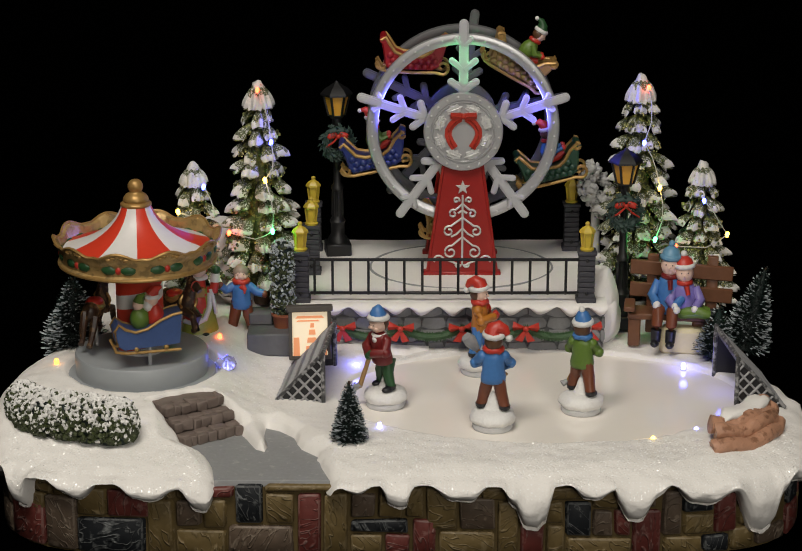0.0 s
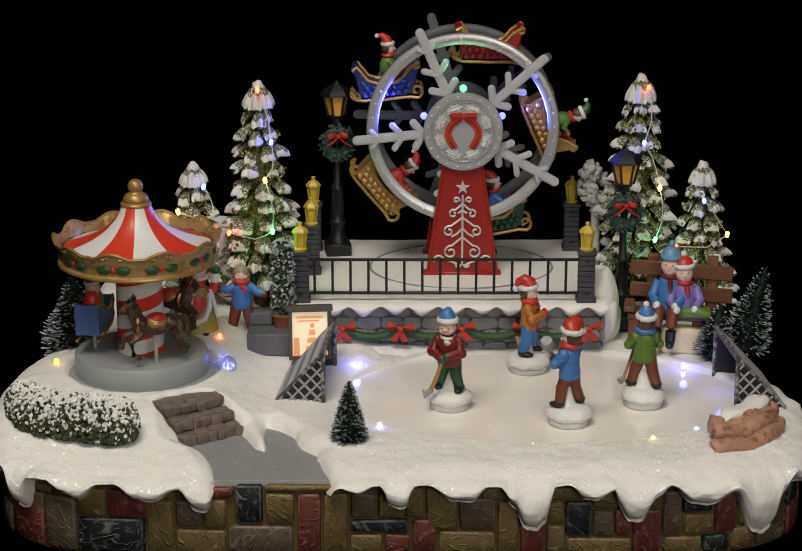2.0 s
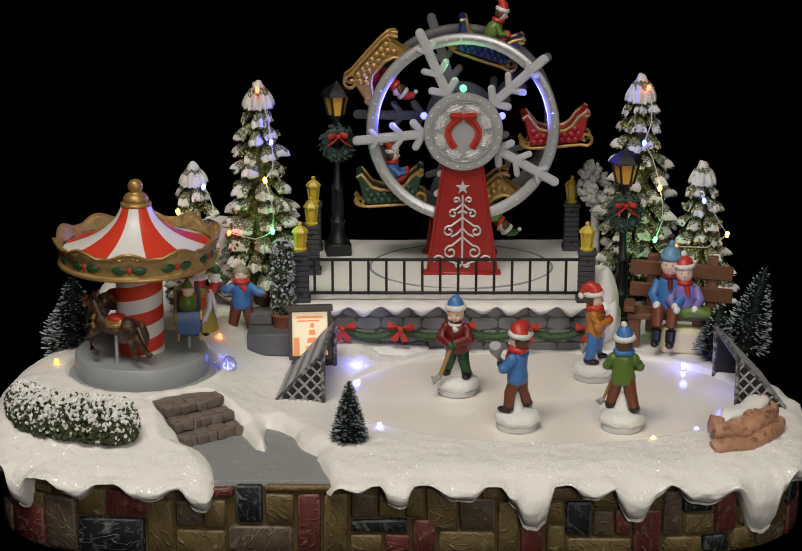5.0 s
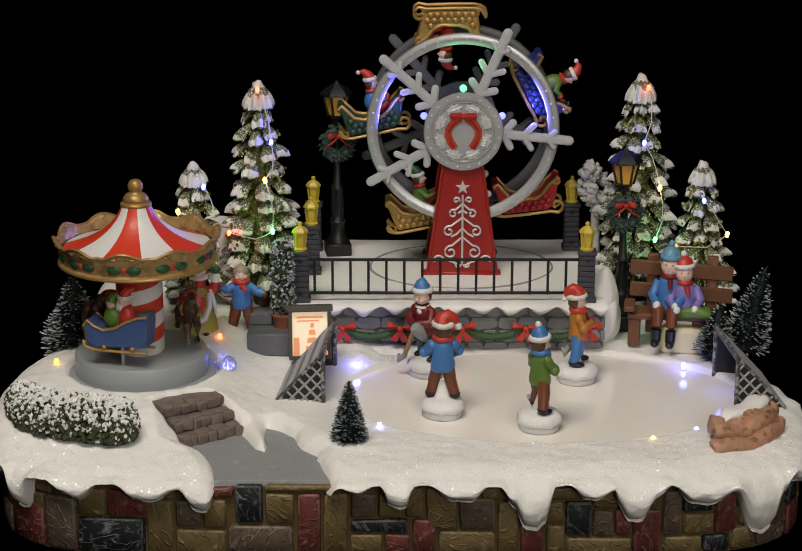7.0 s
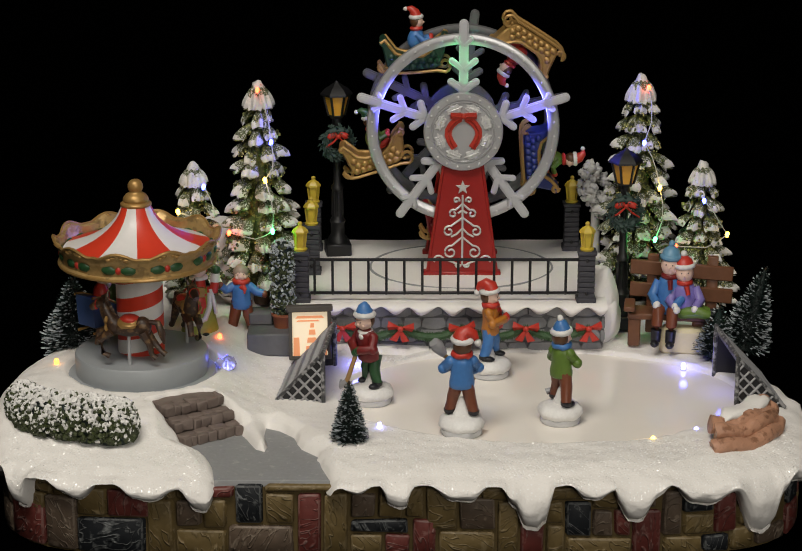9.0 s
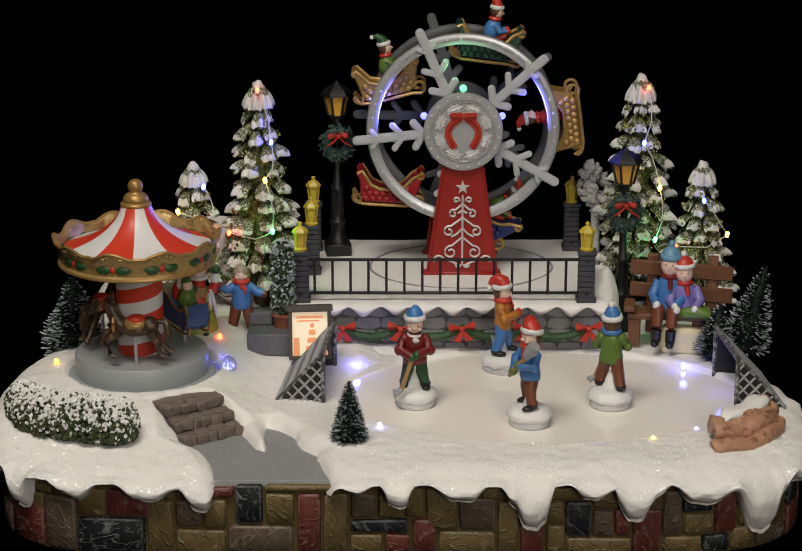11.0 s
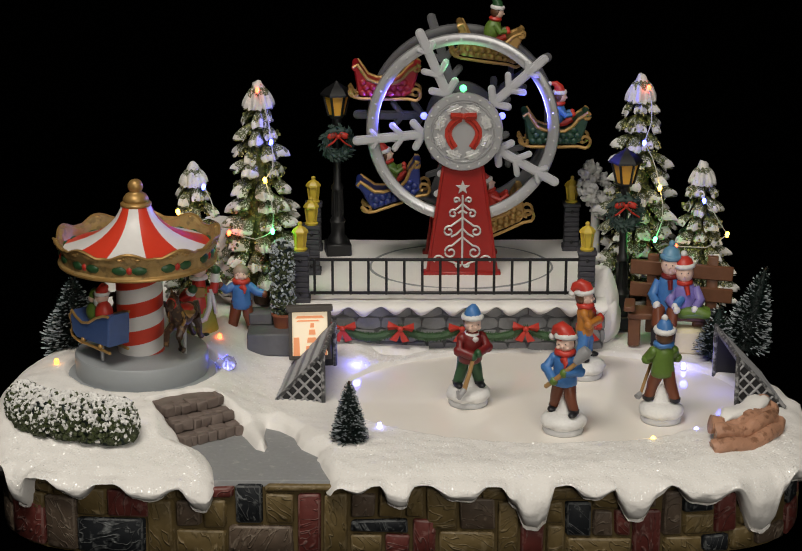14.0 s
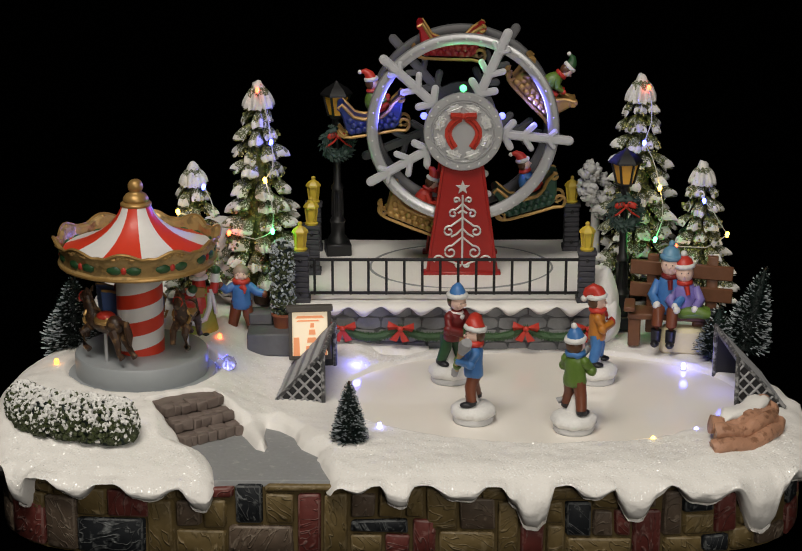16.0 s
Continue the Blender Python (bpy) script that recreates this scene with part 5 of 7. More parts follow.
def sleigh(paint_mat, rider, knobs, m, label):
    """A sleigh that points along +x with curled gold runners, hung by its pin at the origin."""
    prof = [(-0.0185, -0.0030), (-0.0200, 0.0080), (-0.0215, 0.0140), (-0.0185, 0.0160), (-0.0150, 0.0110), (-0.0120, 0.0065), (-0.0060, 0.0042), (0.0060, 0.0038), (0.0110, 0.0066), (0.0155, 0.0120),
            (0.0212, 0.0158), (0.0222, 0.0125), (0.0180, -0.0030), (0.0130, -0.0052), (-0.0140, -0.0052)]
    q = pose(0, 0, -0.010)
    body = Clay().slab(prof, -0.0095, 0.0095, inset=0.0012, m=q @ pose(0, 0, 0, 90, 0, 0))
    rs = random.Random(len(label))
    # rolled ends, front and back
    for x, z, r in ((-0.0198, 0.0044, 0.0025), (0.0212, 0.0042, 0.0025)):
        body.tube([(x, -0.0098, z), (x, 0.0098, z)], r, 0, seg=14)
    for s in (-1, 1):
        for i in range(7):
            for j in range(3):
                x, z = -0.0150 + 0.0046 * i + 0.0022 * (j % 2), -0.0028 + 0.0036 * j
                if z < 0.0035 or abs(x) > 0.011:
                    body.ball((x, s * 0.0096, z - 0.010), (0.0025, 0.0013, 0.0022), 0, seg=8, rings=5, m=pose(0, 0, 0, 0, rs.uniform(-40, 40), 0))
    t = part("sleigh", body, paint_mat, wheel_thing, label, at=m)
    for s in (-1, 1):
        y = s * 0.0085
        run = [(x, y, z - 0.010) for x, _, z in curl(-0.0200, -0.0025, 0.0012, 0.0044, 380, 150, n=12)]
        run += [(-0.0205, y, -0.0160), (-0.0160, y, -0.0168), (0.0, y, -0.0170), (0.0150, y, -0.0167)]
        run += [(x, y, z - 0.010) for x, _, z in curl(0.0195, -0.0030, 0.0050, 0.0012, -80, 240, n=14)]
        part("runner", Clay().tube(run, 0.00115, seg=7), knobs, t, "curled gold runner")
        trim = [(x, y * 1.08, z - 0.0100) for x, z in prof[2:11]]
        part("trim", Clay().tube(trim + [(x, y * 1.08, z - 0.010) for x, _, z in curl(0.0206, 0.0140, 0.0026, 0.0007, 80, -260, n=12)], 0.0013, seg=7), knobs, t)
    if rider:
        coat, hat = rider
        c = Clay()
        c.ball((0.001, 0, 0.0000), (0.0062, 0.0056, 0.0085), 0, seg=12, rings=9, m=pose(0, 0, 0, 0, 14, 0))
        c.tube([(-0.0015, 0.0015, -0.008), (0.0075, 0.0020, -0.0070), (0.0120, 0.0020, -0.0045)], [0.003, 0.0028, 0.0020], 1, seg=8)
        for s in (-1, 1):
            c.tube([(0.002, s * 0.0050, 0.0045), (0.0065, s * 0.0062, -0.0005), (0.0115, s * 0.0050, 0.0005)], [0.0024, 0.0022, 0.0018], 0, seg=8)
            c.ball((0.0122, s * 0.0050, 0.0006), 0.0021, 1, seg=8, rings=6)
        c.lathe([(0.0044, 0.0068), (0.0050, 0.0080), (0.0043, 0.0094)], 1, seg=12, m=pose(0.0020, 0, 0))
        c.ball((0.0030, 0, 0.0128), (0.0045, 0.0044, 0.0047), 2, seg=14, rings=10)
        c.ball((0.0075, 0, 0.0122), 0.0009, 2, seg=6, rings=5)
        c.ball((0.0020, 0, 0.0132), (0.0046, 0.0047, 0.0046), 3, seg=12, rings=8)
        c.lathe([(0.0050, 0.0148), (0.0055, 0.0157), (0.0054, 0.0169), (0.0047, 0.0176)], 4, seg=14, m=pose(0.0024, 0, 0.0004))
        c.tube([(0.0022, 0, 0.0165), (0.0014, 0, 0.0200), (-0.0012, 0, 0.0228), (-0.0040, 0, 0.0230)], [0.0046, 0.0038, 0.0024, 0.0012], 5, seg=10)
        c.ball((-0.0050, 0, 0.0228), 0.0017, 4, seg=8, rings=6)
        part("rider_figurine", c, [coat, P_RED, SKIN, P_HAIR, P_WHITE, hat], t, "painted figurine in a bobble hat", at=pose(0.001, 0, 0.0038) @ Matrix.Diagonal((0.9, 0.9, 0.9, 1)))
    return t


PURPLEBLUE = paint("sleigh_cobalt", (0.016, 0.028, 0.15))
SLED_GREEN = paint("sleigh_green", (0.015, 0.05, 0.03))
SLED_RED = paint("sleigh_red", (0.30, 0.008, 0.013))
# start angle round the wheel, sleigh, and its own tilt through time (clockwise seen from the front)
SLEDS = [(122, sleigh(SLED_RED, None, GOLD, pose(0, 0, 0), "empty glossy red sleigh with gold runners"), [(0, 2), (3, 0), (6.5, -8), (8, -4), (11.5, 4), (13, 0), (16, 2)]),
         (50, sleigh(GOLD, (P_GREEN, P_DGREEN), GOLD, pose(0, 0, 0), "gold sleigh with an elf figurine in green"), [(0, 30), (1, 46), (2, 66), (3, 86), (4, 112), (5.4, 150), (6.0, 120), (6.5, 40), (7, -12), (8, -26), (9, -18), (11.5, -12), (12, -16), (13, -5), (14, 8), (15, 30), (16, 46)]),
         (-22, sleigh(SLED_GREEN, (P_BLUE, P_RED), GOLD, pose(0, 0, 0), "dark green sleigh with a figurine in blue"), [(0, -14), (1, -15), (2, -10), (4, 0), (6.5, -10), (7, -12), (8, -8), (9, -4), (11.5, 10), (12, 15), (13, 10), (14, 0), (15, -14), (16, -16)]),
         (-94, sleigh(GOLD, (P_RED, P_RED), GOLD, pose(0, 0, 0), "gold sleigh with a figurine in red"), [(0, 0), (3.5, 87), (6.3, 171), (7, 179), (8, 191), (9, 213), (12, 287), (15, 360), (16, 382)]),
         (194, sleigh(PURPLEBLUE, (P_GREEN, P_RED), GOLD, pose(0, 0, 0), "cobalt blue sleigh with a figurine in a red hat"), [(0, -12), (1, -10), (2, -5), (3, 0), (4, 2), (5.3, 24), (6.5, 50), (7, 62), (8, 80), (9, 86), (10, 110), (10.7, 70), (11.5, 10), (13, -24), (14, -20), (15, -12), (16, -9)])]

# ---- carousel ----
car = thing("carousel", "fairground carousel with striped canopy, horses and sleigh", "carousel", pose(-0.159, 0.138, 0.0624))
part("turntable", Clay().lathe([(0.0400, -0.0020), (0.0404, 0.0010), (0.0406, 0.0116), (0.0398, 0.0126), (0.004, 0.0128)], seg=72), GREYDISC, car, "smooth grey turntable")
part("base_ring", Clay().lathe([(0.0452, -0.0050), (0.0452, -0.0012), (0.0446, -0.0006), (0.0402, -0.0006)], seg=72), GREYDISC, car, "flat grey ring under the turntable")


def striped(name, profile, n, twist, seg, mats, label=""):
    """A turned shell in n alternating stripes that wind by twist degrees from foot to top."""
    c = Clay()
    vs, fs, ks = [], [], []
    rows = len(profile)
    z0, z1 = profile[0][1], profile[-1][1]
    for i in range(seg):
        for r, z in profile:
            a = 2 * math.pi * i / seg + radians(twist) * (z - z0) / (z1 - z0)
            vs.append((r * math.cos(a), r * math.sin(a), z))
    for i in range(seg):
        for j in range(rows - 1):
            a, b = i * rows + j, ((i + 1) % seg) * rows + j
            c.f.append((a, b, b + 1, a + 1))
            c.k.append(int(i * n / seg) % 2)
    c.v = vs
    return part(name, c, mats, car, label)


col = Clay()
nseg, nrow = 128, 220
for j in range(nrow + 1):
    for i in range(nseg):
        a = 2 * math.pi * i / nseg
        col.v.append((0.0142 * math.cos(a), 0.0142 * math.sin(a), 0.0126 + 0.0600 * j / nrow))
for j in range(nrow):
    for i in range(nseg):
        a, b = j * nseg + i, j * nseg + (i + 1) % nseg
        col.f.append((a, b, b + nseg, a + nseg))
        col.k.append(int(2 * ((i / nseg) - 3.4 * j / nrow + 8)) % 2)
part("column", col, [CRED, CWHITE], car, "red and white spiral column")
roof_prof = [(0.0445, 0.0790), (0.0425, 0.0797), (0.0375, 0.0814), (0.0320, 0.0835), (0.0268, 0.0860), (0.0224, 0.0887), (0.0186, 0.0917), (0.0155, 0.0948), (0.0129, 0.0980), (0.0108, 0.1016), (0.0094, 0.1050), (0.0086, 0.1072)]
roof_prof = [(r, 0.0790 + (z - 0.0790) * 0.91) for r, z in roof_prof]
striped("roof", roof_prof, 10, 0, 120, [CWHITE, CRED], "red and white striped canopy").matrix_basis = pose(0, 0, 0, 0, 0, 25)
part("finial", Clay().lathe([(0.0086, 0.1058), (0.0094, 0.1066), (0.0093, 0.1076), (0.0084, 0.1083), (0.0074, 0.1087), (0.0078, 0.1096), (0.0074, 0.1112), (0.0062, 0.1128), (0.0048, 0.1138), (0.0038, 0.1144), (0.0036, 0.1150), (0.0042, 0.1160), (0.0046, 0.1174), (0.0045, 0.1190), (0.0038, 0.1206), (0.0026, 0.1217), (0.0010, 0.1222), (0.0002, 0.1223)], seg=44, m=pose(0, 0, -0.0021)), GOLD, car, "turned gold finial", sharp=70)
band = Clay()
seg, rows = 160, 9
for i in range(seg):
    a = 2 * math.pi * i / seg
    u = (i * 10 / seg) % 1
    sc = abs(math.cos(math.pi * (u)))
    topz = 0.0822 + 0.0052 * sc ** 1.6 + 0.0016 * math.exp(-((u - 0.5) / 0.1) ** 2)
    flare = 0.0022 * sc
    for j, (r, f) in enumerate(((0.0450, 0.0), (0.0470, 0.02), (0.0476, 0.10), (0.0458, 0.16), (0.0454, 0.55), (0.0468, 0.68), (0.0478, 0.92), (0.0474, 1.0), (0.0452, 0.93))):
        z = 0.0700 + (topz - 0.0700) * f
        rr3 = r + flare * f
        band.v.append((rr3 * math.cos(a), rr3 * math.sin(a), z))
for i in range(seg):
    for j in range(rows):
        a, b = i * rows + j, ((i + 1) % seg) * rows + j
        a2, b2 = i * rows + (j + 1) % rows, ((i + 1) % seg) * rows + (j + 1) % rows
        band.f.append((a, b, b2, a2))
        band.k.append(0)
band_ob = part("cornice", band, CGOLD, car, "scalloped antique gold cornice", at=pose(0, 0, 0, 0, 0, 11), sharp=60)
edge = Clay().tube([((0.0480 + 0.0022 * abs(math.cos(math.pi * ((i * 10 / 160) % 1)))) * math.cos(2 * math.pi * i / 160), (0.0480 + 0.0022 * abs(math.cos(math.pi * ((i * 10 / 160) % 1)))) * math.sin(2 * math.pi * i / 160),
                     0.0822 + 0.0052 * abs(math.cos(math.pi * ((i * 10 / 160) % 1))) ** 1.6 + 0.0016 * math.exp(-((((i * 10 / 160) % 1) - 0.5) / 0.1) ** 2)) for i in range(160)], 0.0009, seg=6, close=True)
part("edge", edge, GOLD, band_ob, "bright gold wavy edge")
part("lower_edge", Clay().tube([(0.0468 * math.cos(2 * math.pi * i / 96), 0.0468 * math.sin(2 * math.pi * i / 96), 0.0706) for i in range(96)], 0.0013, seg=8, close=True), GOLD, band_ob, "bright gold rim")
for i in range(10):
    a0 = 2 * math.pi * i / 10
    for da, k in ((-0.125, P_DGREEN), (0.0, RED), (0.125, P_DGREEN)):
        a = a0 + da
        s = (0.0017, 0.0047, 0.0029) if da else (0.0017, 0.0020, 0.0024)
        part("leaf" if da else "berry", Clay().ball((0.0458, 0, 0), s, seg=10, rings=7, rough=0.2), k, band_ob, "painted green leaf" if da else "painted red berry", at=pose(0, 0, 0.0766, 0, 0, math.degrees(a)))
    for j in range(5):
        a = a0 + (j - 2) * 0.055
        part("scroll", Clay().ball((0.0486, 0, 0), (0.0014, 0.0020, 0.0014), seg=9, rings=6, rough=0.4), GOLD, band_ob, at=pose(0, 0, 0.0838 + 0.0011 * (2 - abs(j - 2)), 0, 0, math.degrees(a)))
part("ceiling", Clay().lathe([(0.0450, 0.0703), (0.0448, 0.0722), (0.010, 0.0730)], seg=48), CGOLD, car)


def horse():
    c = Clay()
    c.ball((0, 0, 0.0240), (0.0115, 0.0052, 0.0060), 0, seg=14, rings=10)
    c.ball((-0.0090, 0, 0.0250), (0.0055, 0.0050, 0.0062), 0, seg=12, rings=8)
    c.ball((0.0085, 0, 0.0246), (0.0058, 0.0052, 0.0060), 0, seg=12, rings=8)
    c.tube([(-0.0100, 0, 0.0270), (-0.0135, 0, 0.0340), (-0.0150, 0, 0.0385)], [0.0048, 0.0036, 0.0030], 0, seg=10)
    c.tube([(-0.0140, 0, 0.0395), (-0.0180, 0, 0.0378), (-0.0222, 0, 0.0350)], [0.0034, 0.0028, 0.0019], 0, seg=10)
    for s in (-1, 1):
        c.tube([(-0.0128, s * 0.0018, 0.0415), (-0.0122, s * 0.0026, 0.0450)], [0.0013, 0.0003], 0, seg=6)
        c.tube([(-0.0095, s * 0.0030, 0.0215), (-0.0165, s * 0.0034, 0.0165), (-0.0150, s * 0.0034, 0.0080), (-0.0110, s * 0.0034, 0.0062)] if s < 0 else [(-0.0085, s * 0.0030, 0.0215), (-0.0190, s * 0.0034, 0.0190), (-0.0205, s * 0.0034, 0.0110)],
               [0.0030, 0.0023, 0.0016, 0.0019] if s < 0 else [0.0030, 0.0022, 0.0017], 0, seg=8)
        c.tube([(0.0095, s * 0.0030, 0.0215), (0.0135, s * 0.0034, 0.0150), (0.0165 + s * 0.002, s * 0.0034, 0.0085), (0.0195 + s * 0.002, s * 0.0034, 0.0060)], [0.0032, 0.0024, 0.0016, 0.0019], 0, seg=8)
    c.tube([(0.0130, 0, 0.0275), (0.0180, 0, 0.0270), (0.0205, 0, 0.0200), (0.0215, 0, 0.0140)], [0.0014, 0.0022, 0.0024, 0.0006], 0, seg=8)
    for i in range(7):
        c.ball((-0.0085 - 0.0009 * i, 0, 0.0300 + 0.0019 * i), (0.0022, 0.0011, 0.0020), 0, seg=7, rings=5, rough=0.5)
    return c


HORSE_R = 0.0290
# clockwise seen from above: each rider points along its way
for i, kind in enumerate(("sleigh", "horse", "horse")):
    m = pose(0, 0, 0, 0, 0, 17 + 120 * i) @ pose(0, -HORSE_R, 0.0128 if kind == "horse" else 0.0160)
    if kind == "horse":
        h = part("horse", horse(), HORSE, car, "dark brown carousel horse", at=m)
        part("pole", Clay().tube([(0, 0, 0), (0, 0, 0.0200)], 0.0011, seg=8), SILVER, h)
        sd = Clay().ball((0.001, 0, 0.0288), (0.0062, 0.0056, 0.0030), seg=12, rings=8)
        part("saddle", sd, RED, h, "red saddle")
        part("blanket", Clay().ball((0.0005, 0, 0.0262), (0.0082, 0.0058, 0.0048), seg=16, rings=10, rough=0.12), GOLD, h, "gold saddle cloth")
        part("saddle_trim", Clay().tube([(0.001 + 0.0064 * math.cos(2 * math.pi * k / 20), 0.0056 * math.sin(2 * math.pi * k / 20), 0.0272 - 0.0012 * abs(math.sin(2 * math.pi * k / 20))) for k in range(20)], 0.0008, seg=6, close=True), GOLD, h)
        part("collar", Clay().tube([(-0.0112 + 0.0012 * math.cos(2 * math.pi * k / 16), 0.0056 * math.cos(2 * math.pi * k / 16), 0.0262 + 0.0058 * math.sin(2 * math.pi * k / 16)) for k in range(16)], 0.0010, seg=6, close=True), GOLD, h)
        part("bridle", Clay().tube([(-0.0185 + 0.0004 * math.cos(2 * math.pi * k / 12), 0.0030 * math.cos(2 * math.pi * k / 12), 0.0376 + 0.0030 * math.sin(2 * math.pi * k / 12)) for k in range(12)], 0.0005, seg=5, close=True), RED, h)
    else:
        prof = [(-0.0200, 0.0120), (-0.0215, 0.0215), (-0.0190, 0.0255), (-0.0150, 0.0222), (-0.0090, 0.0200), (-0.0020, 0.0215), (0.0060, 0.0262), (0.0130, 0.0290), (0.0190, 0.0300), (0.0185, 0.0200), (0.0175, 0.0105), (-0.0160, 0.0090)]
        h = part("sleigh", Clay().slab(prof, -0.0075, 0.0075, inset=0.0008, m=pose(0, 0, 0, 90, 0, 0)), NAVY, car, "dark blue sleigh with gold trim", at=m)
        part("pole", Clay().tube([(0, 0, -0.0034), (0, 0, 0.0100)], 0.0012, seg=8), SILVER, h)
        for s in (-1, 1):
            part("trim", Clay().tube([(x, s * 0.0076, z) for x, z in prof[:9]], 0.0009, seg=6), GOLD, h)
            part("runner", Clay().tube([(-0.0225, s * 0.0066, 0.0125), (-0.0210, s * 0.0066, 0.0085), (-0.0150, s * 0.0066, 0.0070), (0.0180, s * 0.0066, 0.0068)], 0.0009, seg=6), GOLD, h)
            for x in (-0.009, 0.009):
                part("stud", Clay().ball((x, s * 0.0070, 0.0092), 0.0016, seg=8, rings=6), GOLD, h)
        c = Clay()
        c.ball((0.004, 0, 0.0270), (0.0055, 0.0055, 0.0085), 0, seg=12, rings=8)
        c.ball((-0.005, 0, 0.0262), (0.0062, 0.0056, 0.0070), 1, seg=12, rings=8)
        c.ball((-0.0060, 0, 0.0345), (0.0034, 0.0034, 0.0036), 2, seg=12, rings=8)
        c.tube([(-0.0055, 0, 0.0362), (-0.0045, 0, 0.0395), (-0.0015, 0, 0.0412)], [0.0036, 0.0024, 0.0008], 1, seg=8)
        c.ball((0.002, 0, 0.0370), (0.0042, 0.0042, 0.0044), 2, seg=12, rings=8)
        c.ball((0.0000, 0, 0.0340), (0.0036, 0.0042, 0.0042), 3, seg=10, rings=7)
        c.lathe([(0.0046, 0.0385), (0.0050, 0.0395), (0.0046, 0.0405)], 3, seg=12, m=pose(0.0025, 0, 0))
        c.tube([(0.0028, 0, 0.040), (0.0050, 0, 0.0440), (0.0085, 0, 0.0450)], [0.0042, 0.0028, 0.0010], 0, seg=8)
        part("rider_figurine", c, [P_RED, P_GREEN, SKIN, P_WHITE], h, "painted figurine in red and green")


# ---- painted figurines ----
P_BLOND = paint("paint_blond", (0.30, 0.23, 0.19))


def figurine(label, m, coat, trousers, hat, extra, boots=P_BLACK, puck=True, stride=0.0, arms=None, scarf=P_RED, hair=True, lean=0, glove=None, size=1.0, spread=0.0062):
    """A painted resin figurine in one mesh; it faces -y, feet at z = 0.0118 on a snow mound."""
    c = Clay()
    mats = [coat, trousers, SKIN, hat, P_WHITE, boots, scarf, P_HAIR, glove or coat, SNOWCAP, PUCK, P_WOOD, P_STEEL]
    if puck:
        c.lathe([(0.0114, 0.0), (0.0120, 0.0008), (0.0120, 0.0036), (0.0114, 0.0042)], 10, seg=36)
        prof = [(0.0120, 0.0040), (0.0132, 0.0056), (0.0133, 0.0070), (0.0124, 0.0092), (0.0100, 0.0108), (0.0060, 0.0116), (0.0008, 0.0119)]
        n0 = len(c.v)
        c.lathe(prof, 9, seg=44)
        for i in range(n0, len(c.v)):
            x, y, z = c.v[i]
            k = 1 + 0.09 * noise.noise((x * 260, y * 260, z * 160)) + 0.05 * noise.noise((x * 700, y * 700, z * 500))
            c.v[i] = (x * k, y * k, z)
        c.lathe([(0.0062, 0.010), (0.0036, 0.0150), (0.0018, 0.0205), (0.0006, 0.0225)], 9, seg=12, sy=0.7)
    z0 = 0.0118
    for s in (-1, 1):
        st = stride * s
        foot = (s * spread, -st, z0 + 0.0008)
        c.tube([(s * 0.0028, 0.0006, z0 + 0.0190), (s * (0.0012 + spread * 0.5), -st * 0.55 - 0.0010, z0 + 0.0105), (foot[0], foot[1] + 0.0004, z0 + 0.0020)], [0.0042, 0.0036, 0.0031], 1, seg=10)
        c.tube([(foot[0], foot[1] + 0.0004, z0 + 0.0030), (foot[0], foot[1] + 0.0003, z0 + 0.0008)], [0.0034, 0.0031], 5, seg=10)
        c.ball((foot[0] + 0.0004 * s, foot[1] - 0.0020, z0 + 0.0008), (0.0027, 0.0046, 0.0019), 5, seg=10, rings=7)
    body = Clay()
    body.lathe([(0.0064, 0.0165), (0.0075, 0.0175), (0.0076, 0.0205), (0.0068, 0.0250), (0.0068, 0.0290), (0.0070, 0.0325), (0.0058, 0.0358), (0.0030, 0.0374)], 0, seg=18, sy=0.78)
    if extra.get("collar"):
        body.lathe([(0.0044, 0.0350), (0.0050, 0.0360), (0.0044, 0.0368)], 6, seg=16)
    else:
        body.tube([(0.0046 * math.cos(2 * math.pi * i / 14), 0.0042 * math.sin(2 * math.pi * i / 14), 0.0374 + 0.0005 * math.sin(i * 2.1)) for i in range(14)], 0.0021, 6, seg=8, close=True)
        body.tube([(0.0016, -0.0052, 0.0356), (0.0026, -0.0064, 0.0325), (0.0022, -0.0066, 0.0296)], [0.0016, 0.0015, 0.0011], 6, seg=7, flat=0.6)
    body.ball((0.0006, -0.0048, 0.0336), (0.0022, 0.0013, 0.0020), 6, seg=8, rings=6, rough=0.3)
    hz = 0.0426
    body.ball((0, 0, hz), (0.0053, 0.0054, 0.0058), 2, seg=16, rings=12)
    body.ball((0, -0.0054, hz - 0.0006), (0.0009, 0.0009, 0.0009), 2, seg=7, rings=5)
    for s in (-1, 1):
        body.ball((s * 0.0020, -0.0049, hz + 0.0009), 0.00045, 5, seg=6, rings=5)
        body.ball((s * 0.0027, -0.0041, hz - 0.0016), (0.0014, 0.0010, 0.0012), 2, seg=7, rings=5)
    if hair:
        body.ball((0, 0.0019, hz + 0.0002), (0.0055, 0.0049, 0.0056), 7, seg=14, rings=10)
    q = pose(0, 0, 0, -8, 0, 0)
    brim = pose(0, 0.0006, hz + 0.0024) @ q
    if hat is not P_BLOND:
        body.lathe([(0.0052, 0.0), (0.0066, 0.0006), (0.0071, 0.0018), (0.0067, 0.0030), (0.0054, 0.0036)], 4, seg=20, m=brim)
    n0 = len(body.v)
